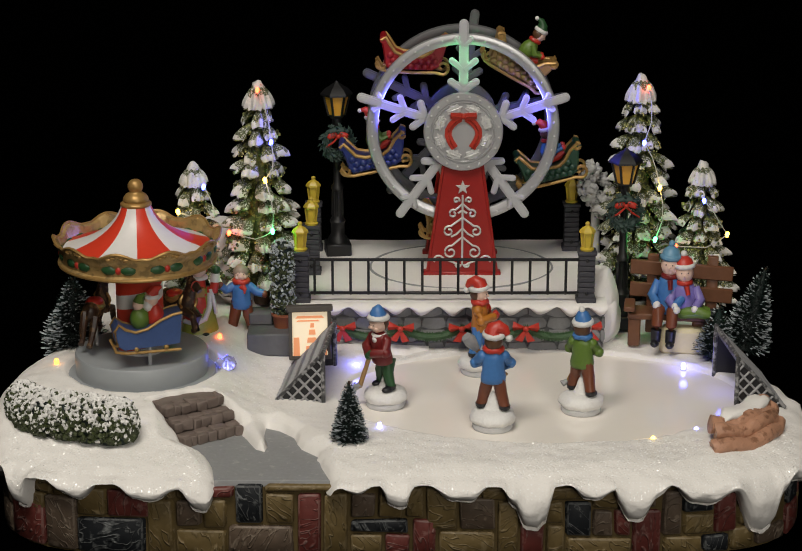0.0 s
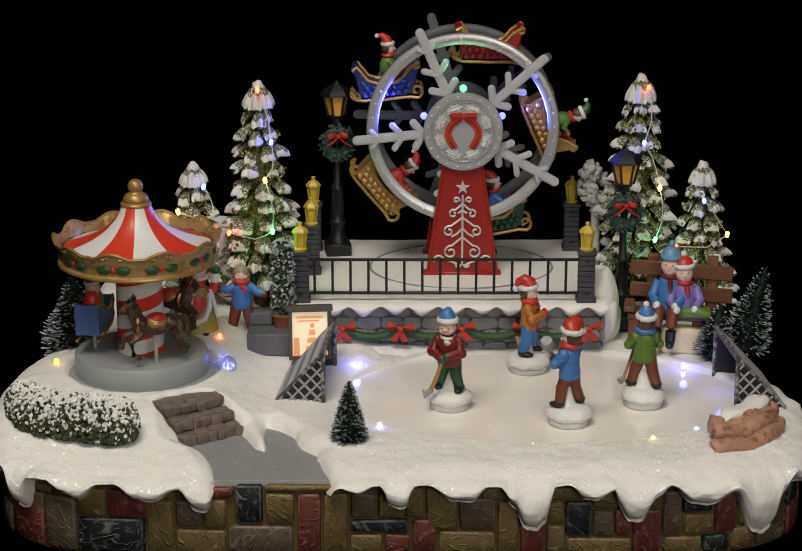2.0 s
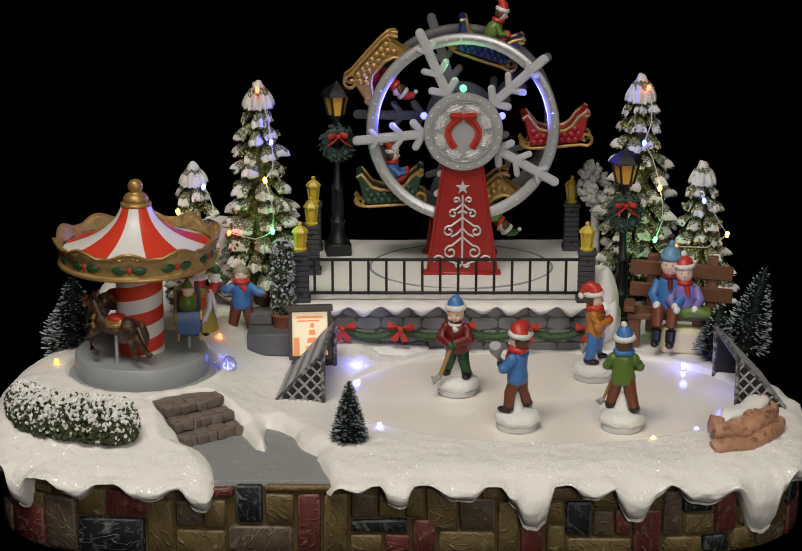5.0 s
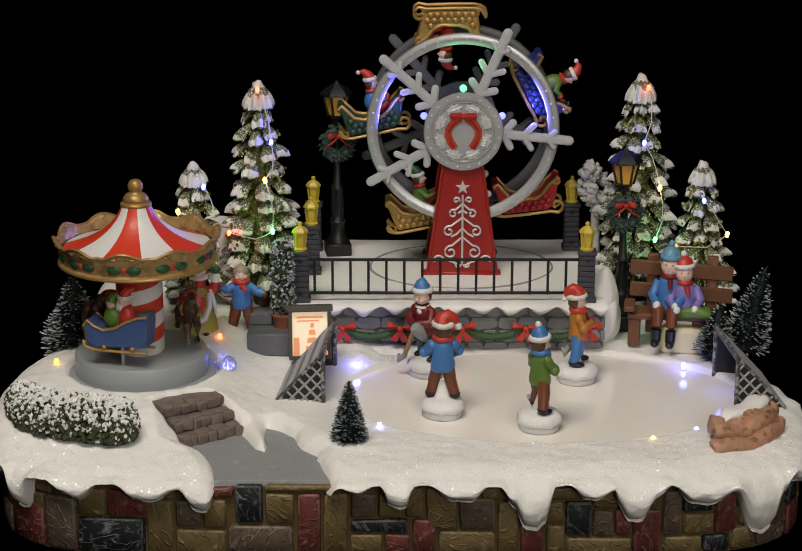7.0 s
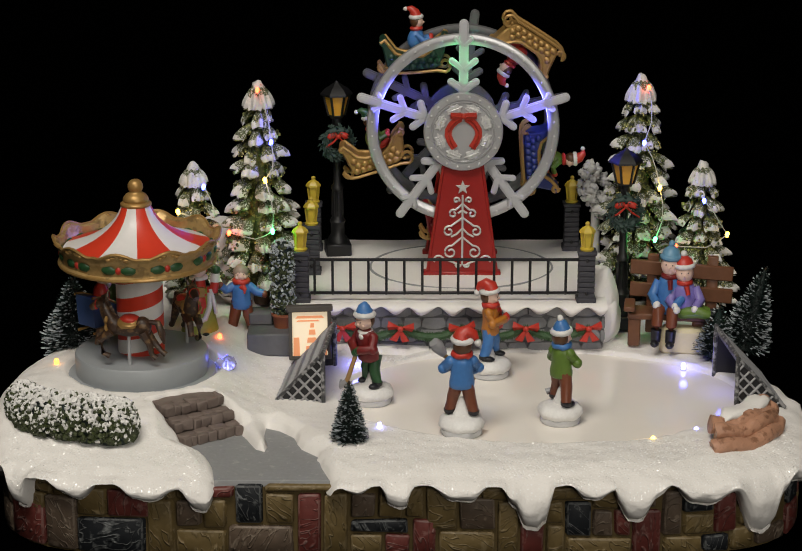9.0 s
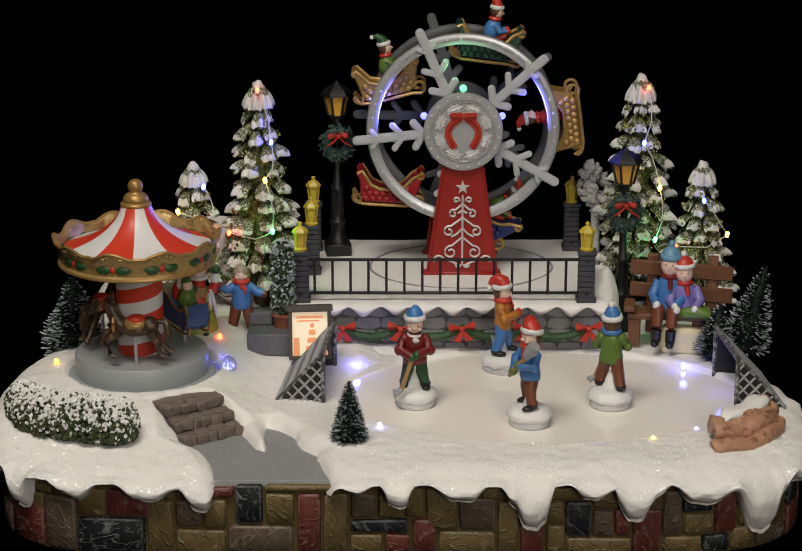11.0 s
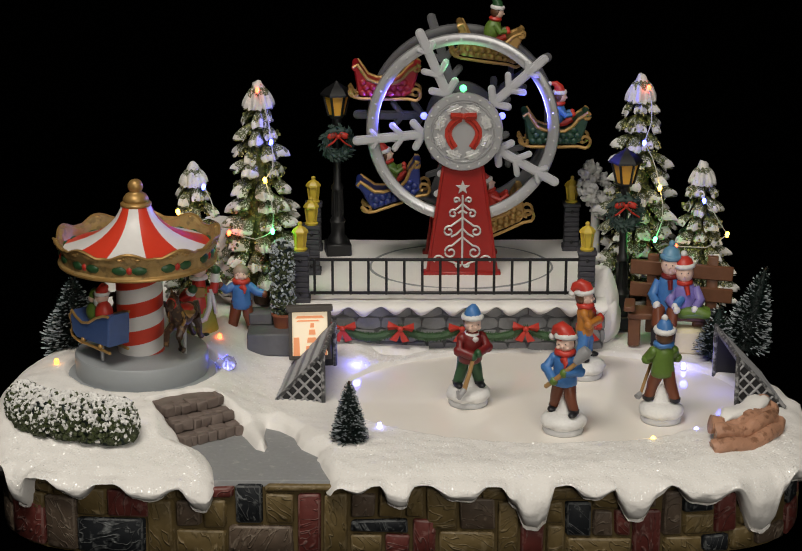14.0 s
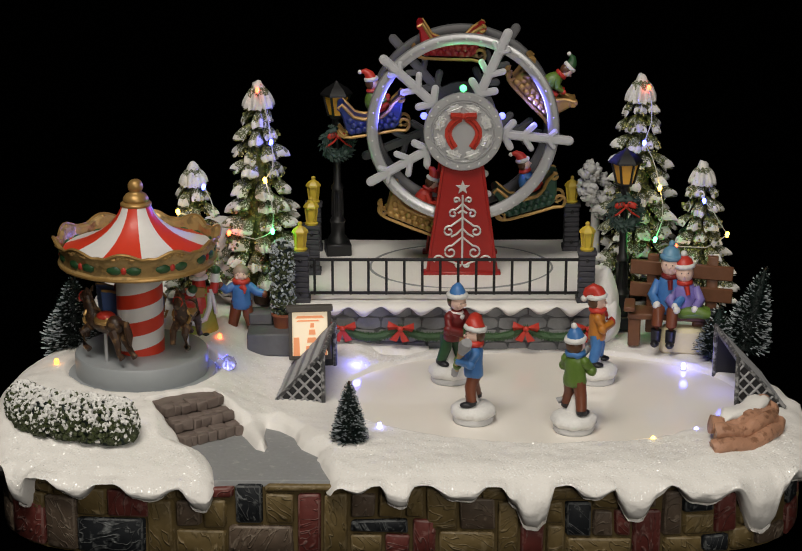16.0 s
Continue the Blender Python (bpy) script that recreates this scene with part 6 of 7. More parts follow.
    if hat is P_BLOND:
        body.ball((0, 0.0006, hz + 0.0016), (0.0058, 0.0057, 0.0052), 3, seg=14, rings=10, rough=0.12)
    elif extra.get("droop"):
        dx, dy = extra["droop"]
        body.tube([(0, 0.0006, hz + 0.0042), (dx * 0.1, dy * 0.12, hz + 0.0072), (dx * 0.35, dy * 0.4, hz + 0.0088), (dx * 0.7, dy * 0.75, hz + 0.0074), (dx * 0.92, dy * 0.95, hz + 0.0044)], [0.0062, 0.0054, 0.0042, 0.0030, 0.0019], 3, seg=12)
        body.ball((dx, dy, hz + 0.0024), 0.0023, 4, seg=9, rings=7)
    else:
        body.tube([(0, 0.0006, hz + 0.0042), (0, 0.0010, hz + 0.0074), (0.0002, 0.0014, hz + 0.0098), (0.0006, 0.0020, hz + 0.0122)], [0.0059, 0.0050, 0.0036, 0.0012], 3, seg=12)
        if extra.get("pom", True):
            body.ball((0.0004, 0.0016, hz + 0.0122), 0.0022, 4 if extra.get("pom") != "same" else 3, seg=10, rings=7, rough=0.2)
    if extra.get("beard"):
        body.ball((0, -0.0040, hz - 0.0058), (0.0044, 0.0028, 0.0030), 4, seg=12, rings=8, rough=0.3)
    for s, pts in zip((-1, 1), arms or [[(-0.0062, 0, 0.033), (-0.0098, -0.003, 0.027), (-0.0040, -0.0085, 0.0255)], [(0.0062, 0, 0.033), (0.0098, -0.003, 0.027), (0.0040, -0.0085, 0.0255)]]):
        body.ball(pts[0], 0.0034, 0, seg=10, rings=7)
        body.tube(pts, [0.0034, 0.0032, 0.0028], 0, seg=10)
        body.ball(pts[1], 0.0032, 0, seg=10, rings=7)
        body.ball(pts[2], 0.0028, 8, seg=9, rings=7)
    for line, r, k in extra.get("sticks", ()):
        body.tube(line, r, k, seg=8)
    for o, r, k in extra.get("lumps", ()):
        body.ball(o, r, k, seg=10, rings=7, rough=0.15)
    body.crumple(0.00042, 330)
    tilt = pose(0, 0, z0) @ pose(0, 0, 0, lean, 0, 0) @ Matrix.Diagonal((size, size, size, 1))
    c.put(body.v, body.f, 0, tilt)
    c.k[-len(body.k):] = body.k
    ob = single("figurine", c, mats, m, label, "figurine", sharp=60)
    return ob


skater_a = figurine("painted skater figurine in maroon coat and blue hat", pose(0, 0, 0.05), P_MAROON, P_DGREEN, P_BLUE,
                    {"pom": False, "collar": True, "sticks": [([(-0.0010, -0.0080, 0.0250), (-0.0045, -0.0110, 0.0140), (-0.0085, -0.0135, 0.0030)], 0.0014, 11), ([(-0.0078, -0.0130, 0.0045), (-0.0120, -0.0150, 0.0012), (-0.0128, -0.0140, 0.0048)], [0.0018, 0.0024, 0.0008], 12)]},
                    glove=P_DGREEN, scarf=P_WHITE, lean=8, stride=0.0016, size=0.97,
                    arms=[[(-0.0062, 0, 0.033), (-0.0096, -0.0035, 0.0265), (-0.0016, -0.0085, 0.0240)], [(0.0062, 0, 0.033), (0.0096, -0.0040, 0.0270), (0.0016, -0.0088, 0.0262)]])
skater_b = figurine("painted skater figurine in orange coat and red hat", pose(0, 0, 0.05), P_ORANGE, P_BLUE, P_RED,
                    {"droop": (0.0, 0.0092), "sticks": [([(0.0075, -0.0040, 0.0210), (0.0078, 0.0010, 0.0120), (0.0078, 0.0050, 0.0060)], 0.0011, 11), ([(0.0078, 0.0040, 0.0085), (0.0078, 0.0075, 0.0040), (0.0074, 0.0090, 0.0085)], [0.0024, 0.0034, 0.0010], 12)],
                     "lumps": [((0.0050, -0.0098, 0.0275), (0.0030, 0.0028, 0.0030), 6)]}, glove=P_RED, stride=0.0022, size=0.93,
                    arms=[[(-0.0062, 0, 0.033), (-0.0090, -0.0030, 0.0265), (0.0020, -0.0092, 0.0270)], [(0.0062, 0, 0.033), (0.0092, -0.0030, 0.0265), (0.0074, -0.0045, 0.0210)]])
skater_c = figurine("painted skater figurine in blue coat with a shovel", pose(0, 0, 0.05), P_BLUE, P_BROWN, P_RED,
                    {"droop": (-0.0088, 0.0026), "sticks": [([(-0.0085, -0.0090, 0.0175), (0.0010, -0.0105, 0.0260), (0.0105, -0.0080, 0.0350)], 0.0014, 11), ([(0.0095, -0.0085, 0.0345), (0.0135, -0.0070, 0.0400), (0.0160, -0.0060, 0.0430)], [0.0022, 0.0042, 0.0034], 12)]}, glove=P_GREEN, spread=0.0068, stride=0.0024, size=0.98,
                    arms=[[(-0.0064, 0, 0.033), (-0.0105, -0.0035, 0.0275), (-0.0035, -0.0095, 0.0220)], [(0.0064, 0, 0.033), (0.0108, -0.0035, 0.0275), (0.0032, -0.0098, 0.0275)]])
skater_d = figurine("painted skater figurine in green jacket and blue hat", pose(0, 0, 0.05), P_GREEN, P_BROWN, P_BLUE,
                    {"pom": True, "sticks": [([(0.0040, -0.0090, 0.0250), (0.0085, -0.0080, 0.0120), (0.0120, -0.0060, 0.0030)], 0.0010, 11), ([(0.0118, -0.0062, 0.0034), (0.0145, -0.0040, 0.0020)], [0.0016, 0.0022], 12)],
                     "lumps": [((0.0005, -0.0060, 0.0345), (0.0032, 0.0022, 0.0036), 6)]}, scarf=P_BLUE, stride=0.0034, size=0.95, spread=0.0070)

santa = Clay()
santa.lathe([(0.0135, 0.0), (0.0130, 0.002), (0.0110, 0.012), (0.0092, 0.022), (0.0078, 0.030), (0.0060, 0.0345), (0.0030, 0.0362)], 0, seg=24, sy=0.8)
santa.lathe([(0.0098, 0.0115), (0.0106, 0.0122), (0.0096, 0.024), (0.0084, 0.031), (0.0062, 0.0352), (0.0030, 0.0366)], 1, seg=24, sy=0.84, m=pose(-0.0012, 0.0004, 0))
santa.tube([(-0.0105, -0.004, 0.0118), (-0.004, -0.0088, 0.0108), (0.003, -0.0086, 0.0140), (0.0062, -0.0062, 0.0220), (0.0068, -0.003, 0.0320)], 0.0019, 2, seg=8)
santa.tube([(0.006, -0.001, 0.0330), (0.0095, -0.002, 0.0335), (0.0108, -0.002, 0.0395)], [0.0034, 0.0034, 0.0030], 1, seg=9)
santa.tube([(0.0108, -0.002, 0.0395), (0.0112, -0.001, 0.0455)], [0.0034, 0.0030], 2, seg=9)
santa.ball((0.0116, -0.001, 0.0482), (0.0032, 0.0028, 0.0034), 3, seg=10, rings=7)
santa.tube([(-0.0064, -0.001, 0.0330), (-0.0105, -0.005, 0.0300), (-0.0062, -0.0098, 0.0345)], [0.0036, 0.0036, 0.0030], 1, seg=9)
santa.tube([(-0.0066, -0.0095, 0.0345), (-0.0060, -0.0102, 0.0360)], 0.0034, 2, seg=9)
santa.ball((-0.0048, -0.0105, 0.0375), (0.0032, 0.0028, 0.0032), 3, seg=10, rings=7)
santa.tube([(0, 0, 0.0350), (0, 0, 0.0450)], [0.0048, 0.0040], 1, seg=12)
santa.ball((0, -0.0008, 0.0485), (0.0052, 0.0050, 0.0056), 4, seg=14, rings=10)
santa.ball((0, 0.0016, 0.0492), (0.0064, 0.0058, 0.0066), 1, seg=14, rings=10)
santa.lathe([(0.0050, 0.0415), (0.0064, 0.0424), (0.0062, 0.0440), (0.0050, 0.0446)], 2, seg=16)
santa.tube([(0.0075, -0.0040, 0.0350), (0.0092, -0.0046, 0.0260), (0.0108, -0.0040, 0.0165)], 0.0014, 2, seg=8)
santa.put([(x, y, z) for x in (-0.0030, 0.0030) for y in (-0.0100, -0.0070) for z in (0.0310, 0.0380)], [(0, 1, 3, 2), (4, 6, 7, 5), (0, 4, 5, 1), (2, 3, 7, 6), (0, 2, 6, 4), (1, 5, 7, 3)], 6)
santa.ball((0.0030, -0.0090, 0.0020), (0.0030, 0.0042, 0.0022), 5, seg=9, rings=6)
single("figurine", santa, [P_LIME, P_RED, P_WHITE, P_DGREEN, SKIN, P_BLACK, GOLD], pose(-0.1285, 0.192, 0.0668, 0, 0, 10) @ Matrix.Diagonal((0.95, 0.95, 0.88, 1)), "painted figurine in fur-trimmed red cape and lime robe", "figurine", sharp=60)

figurine("painted boy figurine in blue jacket with open arms", pose(-0.1025, 0.203, 0.0542, 0, 0, 4), P_BLUE, P_BROWN, P_BLOND, {"pom": False}, puck=False, stride=0.001, hair=True, glove=P_BROWN, size=0.88,
         arms=[[(-0.0062, 0, 0.033), (-0.0110, -0.001, 0.0310), (-0.0150, -0.003, 0.0350)], [(0.0062, 0, 0.033), (0.0115, -0.001, 0.0290), (0.0165, -0.003, 0.0280)]])

# ---- bench with two figurines ----
bench = thing("bench", "brown slatted wooden bench on the snow", "bench", pose(0.1722, 0.2100, 0.0540, 0, 0, -8))
part("seat", Clay().box((0, 0, 0.0205), (0.0500, 0.0190, 0.0042), bev=0.2), BENCH, bench)
for x in (-0.0205, 0.0205):
    part("leg", Clay().box((x, -0.005, 0.0092), (0.0080, 0.0062, 0.0190), bev=0.15), BENCH, bench)
    part("back_post", Clay().box((x * 0.93 + 0.0090, 0.0100, 0.0310), (0.0072, 0.0042, 0.0530), bev=0.15).crumple(0.0004, 300), BENCH, bench)
for z in (0.0330, 0.0480):
    part("slat", Clay().box((0.0085, 0.0074, z), (0.0660, 0.0030, 0.0095), bev=0.2, m=pose(0, 0, 0, 0, 2.5, 0)), BENCH, bench)
part("arm", Clay().box((-0.0240, -0.004, 0.0265), (0.0070, 0.0200, 0.0036), bev=0.2), BENCH, bench)
# the block's yellow is a nearby bulb's light, put into the snow's colour
single("snow_block", Clay().box((0, 0, 0.0080), (0.0290, 0.0130, 0.0180), bev=0.2), mat("yellow_lit_snow", (0.72, 0.64, 0.40), 0.7, var=0.15, grain=500), pose(0.1815, 0.2000, 0.0520, 0, 0, -8), "white snow block under the bench, yellow light in its colour", "snow")


def sitter(label, m, coat, trousers, hat, boots, scarf, s):
    c = Clay()
    c.lathe([(0.0066, 0.0), (0.0074, 0.003), (0.0068, 0.0110), (0.0068, 0.0160), (0.0054, 0.0190), (0.0028, 0.0205)], 0, seg=18, sy=0.8)
    for k in (-1, 1):
        if s:
            c.tube([(k * 0.0030, -0.003, 0.0020), (0.0080, -0.0060 + k * 0.0032, 0.0040), (0.0140, -0.0050 + k * 0.0030, 0.0016)], [0.0036, 0.0036, 0.0030], 1, seg=10)
            c.ball((0.0160, -0.0054 + k * 0.0030, 0.0016), (0.0042, 0.0025, 0.0024), 4, seg=9, rings=6)
        else:
            c.tube([(k * 0.0036, -0.001, 0.0020), (k * 0.0044, -0.0095, 0.0024), (k * 0.0044, -0.0112, -0.0050), (k * 0.0044, -0.0112, -0.0080)], [0.0038, 0.0037, 0.0032, 0.0030], 1, seg=10)
            c.tube([(k * 0.0044, -0.0112, -0.0070), (k * 0.0044, -0.0114, -0.0135)], [0.0033, 0.0030], 4, seg=10)
            c.ball((k * 0.0046, -0.0140, -0.0140), (0.0027, 0.0048, 0.0020), 4, seg=9, rings=6)
        c.tube([(k * 0.0060, 0, 0.0165), (k * 0.0094, -0.0030, 0.0095), (k * 0.0058, -0.0088, 0.0062)], [0.0033, 0.0031, 0.0027], 0, seg=10)
        c.ball((k * 0.0056, -0.0094, 0.0058), 0.0025, 6, seg=8, rings=6)
    c.lathe([(0.0040, 0.0185), (0.0053, 0.0196), (0.0050, 0.0212), (0.0040, 0.0222)], 5, seg=14)
    c.tube([(0.001, -0.0052, 0.0190), (0.0018, -0.0064, 0.0140)], [0.0018, 0.0014], 5, seg=7)
    c.ball((0, -0.0006, 0.0262), (0.0055, 0.0055, 0.0060), 2, seg=16, rings=12)
    c.ball((0, -0.0060, 0.0256), 0.0009, 2, seg=7, rings=5)
    for k in (-1, 1):
        c.ball((k * 0.0020, -0.0056, 0.0272), 0.00042, 4, seg=6, rings=5)
    c.ball((0, 0.0008, 0.0266), (0.0058, 0.0056, 0.0058), 7, seg=14, rings=10)
    c.lathe([(0.0054, 0.0290), (0.0066, 0.0298), (0.0068, 0.0312), (0.0058, 0.0320)], 6 if s else 3, seg=18)
    c.tube([(0, 0.0004, 0.0305), (0, 0.0008, 0.0342), (0, 0.001, 0.0362)], [0.0062, 0.0048, 0.0022], 3, seg=12)
    c.ball((0, 0.001, 0.0374), 0.0021, 6 if s else 3, seg=9, rings=7)
    return single("figurine", c, [coat, trousers, SKIN, hat, boots, scarf, P_WHITE, P_HAIR], m, label, "figurine", sharp=60)


sitter("painted figurine in blue coat sitting on the bench", pose(0.1713, 0.2040, 0.0775, 0, 2, -14) @ Matrix.Diagonal((1.05, 1.05, 1.22, 1)), P_BLUE, P_BROWN, P_SKY, P_BLACK, P_MAROON, False)
sitter("painted figurine in lilac coat sitting on the bench", pose(0.1826, 0.2010, 0.0768, 0, -3, -4) @ Matrix.Diagonal((1.05, 1.05, 1.08, 1)), P_LILAC, P_GREEN, P_RED, P_BLACK, P_RED, True)


# ---- stones of the base ----
def stone_face(a0, a1, z0, z1, seed, k):
    """One stone on the base's side between two places along the front, with worn edges and carved lines."""
    rg = random.Random(seed)
    c, n = Clay(), 6
    cols = []
    g = 0.0007
    skew = [rg.uniform(-0.0009, 0.0009) for _ in range(4)]
    for i in range(n + 1):
        f = (0.0, 0.0011 / (a1 - a0), 0.3, 0.5, 0.7, 1 - 0.0011 / (a1 - a0), 1.0)[i]
        col = []
        for j in range(5):
            h = (0.0, 0.0011 / (z1 - z0), 0.5, 1 - 0.0011 / (z1 - z0), 1.0)[j]
            tip = 0.0004 if i in (0, n) and j in (0, 4) else 0.0
            x, y, nx, ny = along(a0 + g + tip * (1 - 2 * f) + (a1 - a0 - 2 * g) * f + (skew[0] * (1 - f) + skew[1] * f) * (h - 0.5))
            z = z0 + g + (z1 - z0 - 2 * g) * h + tip * (1 - 2 * h) + (skew[2] * (1 - h) + skew[3] * h) * (f - 0.5)
            d = 0.0033 + 0.0005 * noise.noise((a0 * 300 + f * 3, z0 * 300 + h * 3, seed * 0.37))
            if i in (0, n) or j in (0, 4):
                d = 0.0023
            col.append((x + nx * d, y + ny * d, z))
        cols.append(col)
    vs = [p for col in cols for p in col]
    fs = [(i * 5 + j, (i + 1) * 5 + j, (i + 1) * 5 + j + 1, i * 5 + j + 1) for i in range(n) for j in range(4)]
    edge = [i * 5 for i in range(n + 1)] + [n * 5 + j for j in range(1, 5)] + [i * 5 + 4 for i in range(n - 1, -1, -1)] + [j for j in range(3, 0, -1)]
    m0 = len(vs)
    for q in edge:
        x, y, z = vs[q]
        vs.append((x * 0.985, y + 0.003 if y < 0.18 else y - 0.003, z))
    e = len(edge)
    fs += [(edge[i], m0 + i, m0 + (i + 1) % e, edge[(i + 1) % e]) for i in range(e)]
    c.put(vs, fs)
    for q in range(n * 4):
        if q // 4 in (0, n - 1) or q % 4 in (0, 3):
            c.k[q] = 1
    return c


# places along the outline by length, from the back left corner round the front
OUT = [rim(radians(-200 + 220 * i / 2200), -0.0022) for i in range(2201)]
LEN = [0.0]
for p, q in zip(OUT, OUT[1:]):
    LEN.append(LEN[-1] + math.hypot(q[0] - p[0], q[1] - p[1]))
ON = np.array(OUT)


def along(s):
    x, y = float(np.interp(s, LEN, ON[:, 0])), float(np.interp(s, LEN, ON[:, 1]))
    x1, y1 = float(np.interp(s + 0.001, LEN, ON[:, 0])), float(np.interp(s + 0.001, LEN, ON[:, 1]))
    l = math.hypot(x1 - x, y1 - y) or 1
    return x, y, (y1 - y) / l, -(x1 - x) / l


# the front's stones: from, to, foot, top, kind (0 olive, 1 taupe, 2 maroon, 3 slate)
FRONT = []
FRONT += [(-0.2188, -0.1990, 0.0017, 0.0279, 2), (-0.2101, -0.1988, 0.0233, 0.0340, 0), (-0.2045, -0.1938, 0.0343, 0.0462, 0), (-0.1988, -0.1810, 0.0017, 0.0337, 1), (-0.1938, -0.1798, 0.0343, 0.0462, 0), (-0.1807, -0.1429, 0.0017, 0.0230, 3), (-0.1803, -0.1639, 0.0239, 0.0404, 0), (-0.1782, -0.1459, 0.0410, 0.0462, 0)]
FRONT += [(-0.1634, -0.1394, 0.0239, 0.0401, 2), (-0.1454, -0.1255, 0.0352, 0.0462, 0), (-0.1413, -0.1263, 0.0017, 0.0343, 0), (-0.1257, -0.0974, 0.0017, 0.0171, 0), (-0.1252, -0.1107, 0.0190, 0.0346, 1), (-0.1246, -0.1080, 0.0356, 0.0462, 0), (-0.1099, -0.0969, 0.0181, 0.0349, 0), (-0.1072, -0.0926, 0.0359, 0.0462, 2)]
FRONT += [(-0.0965, -0.0599, 0.0017, 0.0196, 1), (-0.0922, -0.0767, 0.0208, 0.0462, 3), (-0.0757, -0.0377, 0.0398, 0.0462, 0), (-0.0754, -0.0590, 0.0208, 0.0389, 0), (-0.0580, -0.0441, 0.0017, 0.0389, 2), (-0.0433, -0.0291, 0.0017, 0.0389, 0), (-0.0368, -0.0222, 0.0398, 0.0462, 1), (-0.0284, -0.0102, 0.0017, 0.0144, 0)]
FRONT += [(-0.0283, 0.0045, 0.0153, 0.0233, 3), (-0.0282, -0.0138, 0.0245, 0.0389, 1), (-0.0130, 0.0017, 0.0242, 0.0462, 0), (-0.0094, 0.0051, 0.0017, 0.0144, 2), (0.0023, 0.0130, 0.0245, 0.0423, 0), (0.0025, 0.0230, 0.0432, 0.0462, 0), (0.0060, 0.0199, 0.0017, 0.0233, 2), (0.0138, 0.0313, 0.0171, 0.0423, 0)]
FRONT += [(0.0207, 0.0528, 0.0017, 0.0162, 0), (0.0239, 0.0433, 0.0371, 0.0462, 0), (0.0322, 0.0526, 0.0171, 0.0362, 1), (0.0442, 0.0642, 0.0346, 0.0462, 0), (0.0535, 0.0654, 0.0017, 0.0337, 0), (0.0651, 0.0792, 0.0211, 0.0462, 0), (0.0664, 0.0797, 0.0017, 0.0202, 2), (0.0799, 0.1024, 0.0349, 0.0462, 0)]
FRONT += [(0.0802, 0.0904, 0.0208, 0.0340, 0), (0.0806, 0.0914, 0.0017, 0.0199, 0), (0.0913, 0.1058, 0.0131, 0.0340, 3), (0.0923, 0.1284, 0.0017, 0.0122, 0), (0.1062, 0.1205, 0.0297, 0.0462, 0), (0.1067, 0.1180, 0.0131, 0.0288, 1), (0.1188, 0.1279, 0.0131, 0.0288, 2), (0.1214, 0.1416, 0.0297, 0.0462, 1)]
FRONT += [(0.1289, 0.1451, 0.0017, 0.0288, 2), (0.1423, 0.1563, 0.0407, 0.0462, 0), (0.1455, 0.1562, 0.0131, 0.0398, 1), (0.1463, 0.1679, 0.0017, 0.0122, 0), (0.1569, 0.1739, 0.0264, 0.0343, 3), (0.1573, 0.1767, 0.0352, 0.0462, 0), (0.1574, 0.1744, 0.0131, 0.0255, 0), (0.1687, 0.1835, 0.0017, 0.0122, 3)]
FRONT += [(0.1749, 0.1871, 0.0131, 0.0380, 2), (0.1842, 0.1976, 0.0017, 0.0153, 0), (0.1872, 0.2016, 0.0300, 0.0462, 1), (0.1881, 0.1971, 0.0162, 0.0291, 0), (0.1981, 0.2116, 0.0134, 0.0291, 0), (0.1985, 0.2161, 0.0017, 0.0122, 1), (0.2024, 0.2174, 0.0300, 0.0462, 0)]


def place_at(x):
    """The length along the outline at which the front reaches x."""
    near = [i for i in range(len(OUT)) if OUT[i][1] < 0.1]
    return LEN[min(near, key=lambda i: abs(OUT[i][0] - x))]


rs = random.Random(21)
cells = [(place_at(x0), place_at(x1), max(z0 - 0.0006, 0.0006), min(z1, 0.0440 if -0.098 < (x0 + x1) / 2 < -0.046 else 0.0425), k) for x0, x1, z0, z1, k in FRONT if z0 < 0.0385 or -0.098 < (x0 + x1) / 2 < -0.046]
# the sides go on in the same manner
for s, end in ((0.002, min(c[0] for c in cells)), (max(c[1] for c in cells), LEN[-1] - 0.001)):
    while s < end - 0.004:
        s1 = min(s + rs.uniform(0.030, 0.046), end)
        zs = rs.choice(([0.0006, 0.0140, 0.0300, 0.0456], [0.0006, 0.0240, 0.0456], [0.0006, 0.0190, 0.0350, 0.0456]))
        for z0, z1 in zip(zs, zs[1:]):
            f = s + (s1 - s) * rs.uniform(0.35, 0.65)
            cells += [(s, f, z0, z1, rs.choice((0, 0, 1, 2, 3))), (f, s1, z0, z1, rs.choice((0, 0, 0, 1, 2)))]
        s = s1
for i, (a0, a1, z0, z1, k) in enumerate(cells):
    part("stone", stone_face(a0, a1, z0, z1, i, k), BRICKS[k], base, sharp=50)


# ---- what moves ----
def clock(rows, t):
    return float(np.interp(t, [r[0] for r in rows], [r[1] for r in rows]))


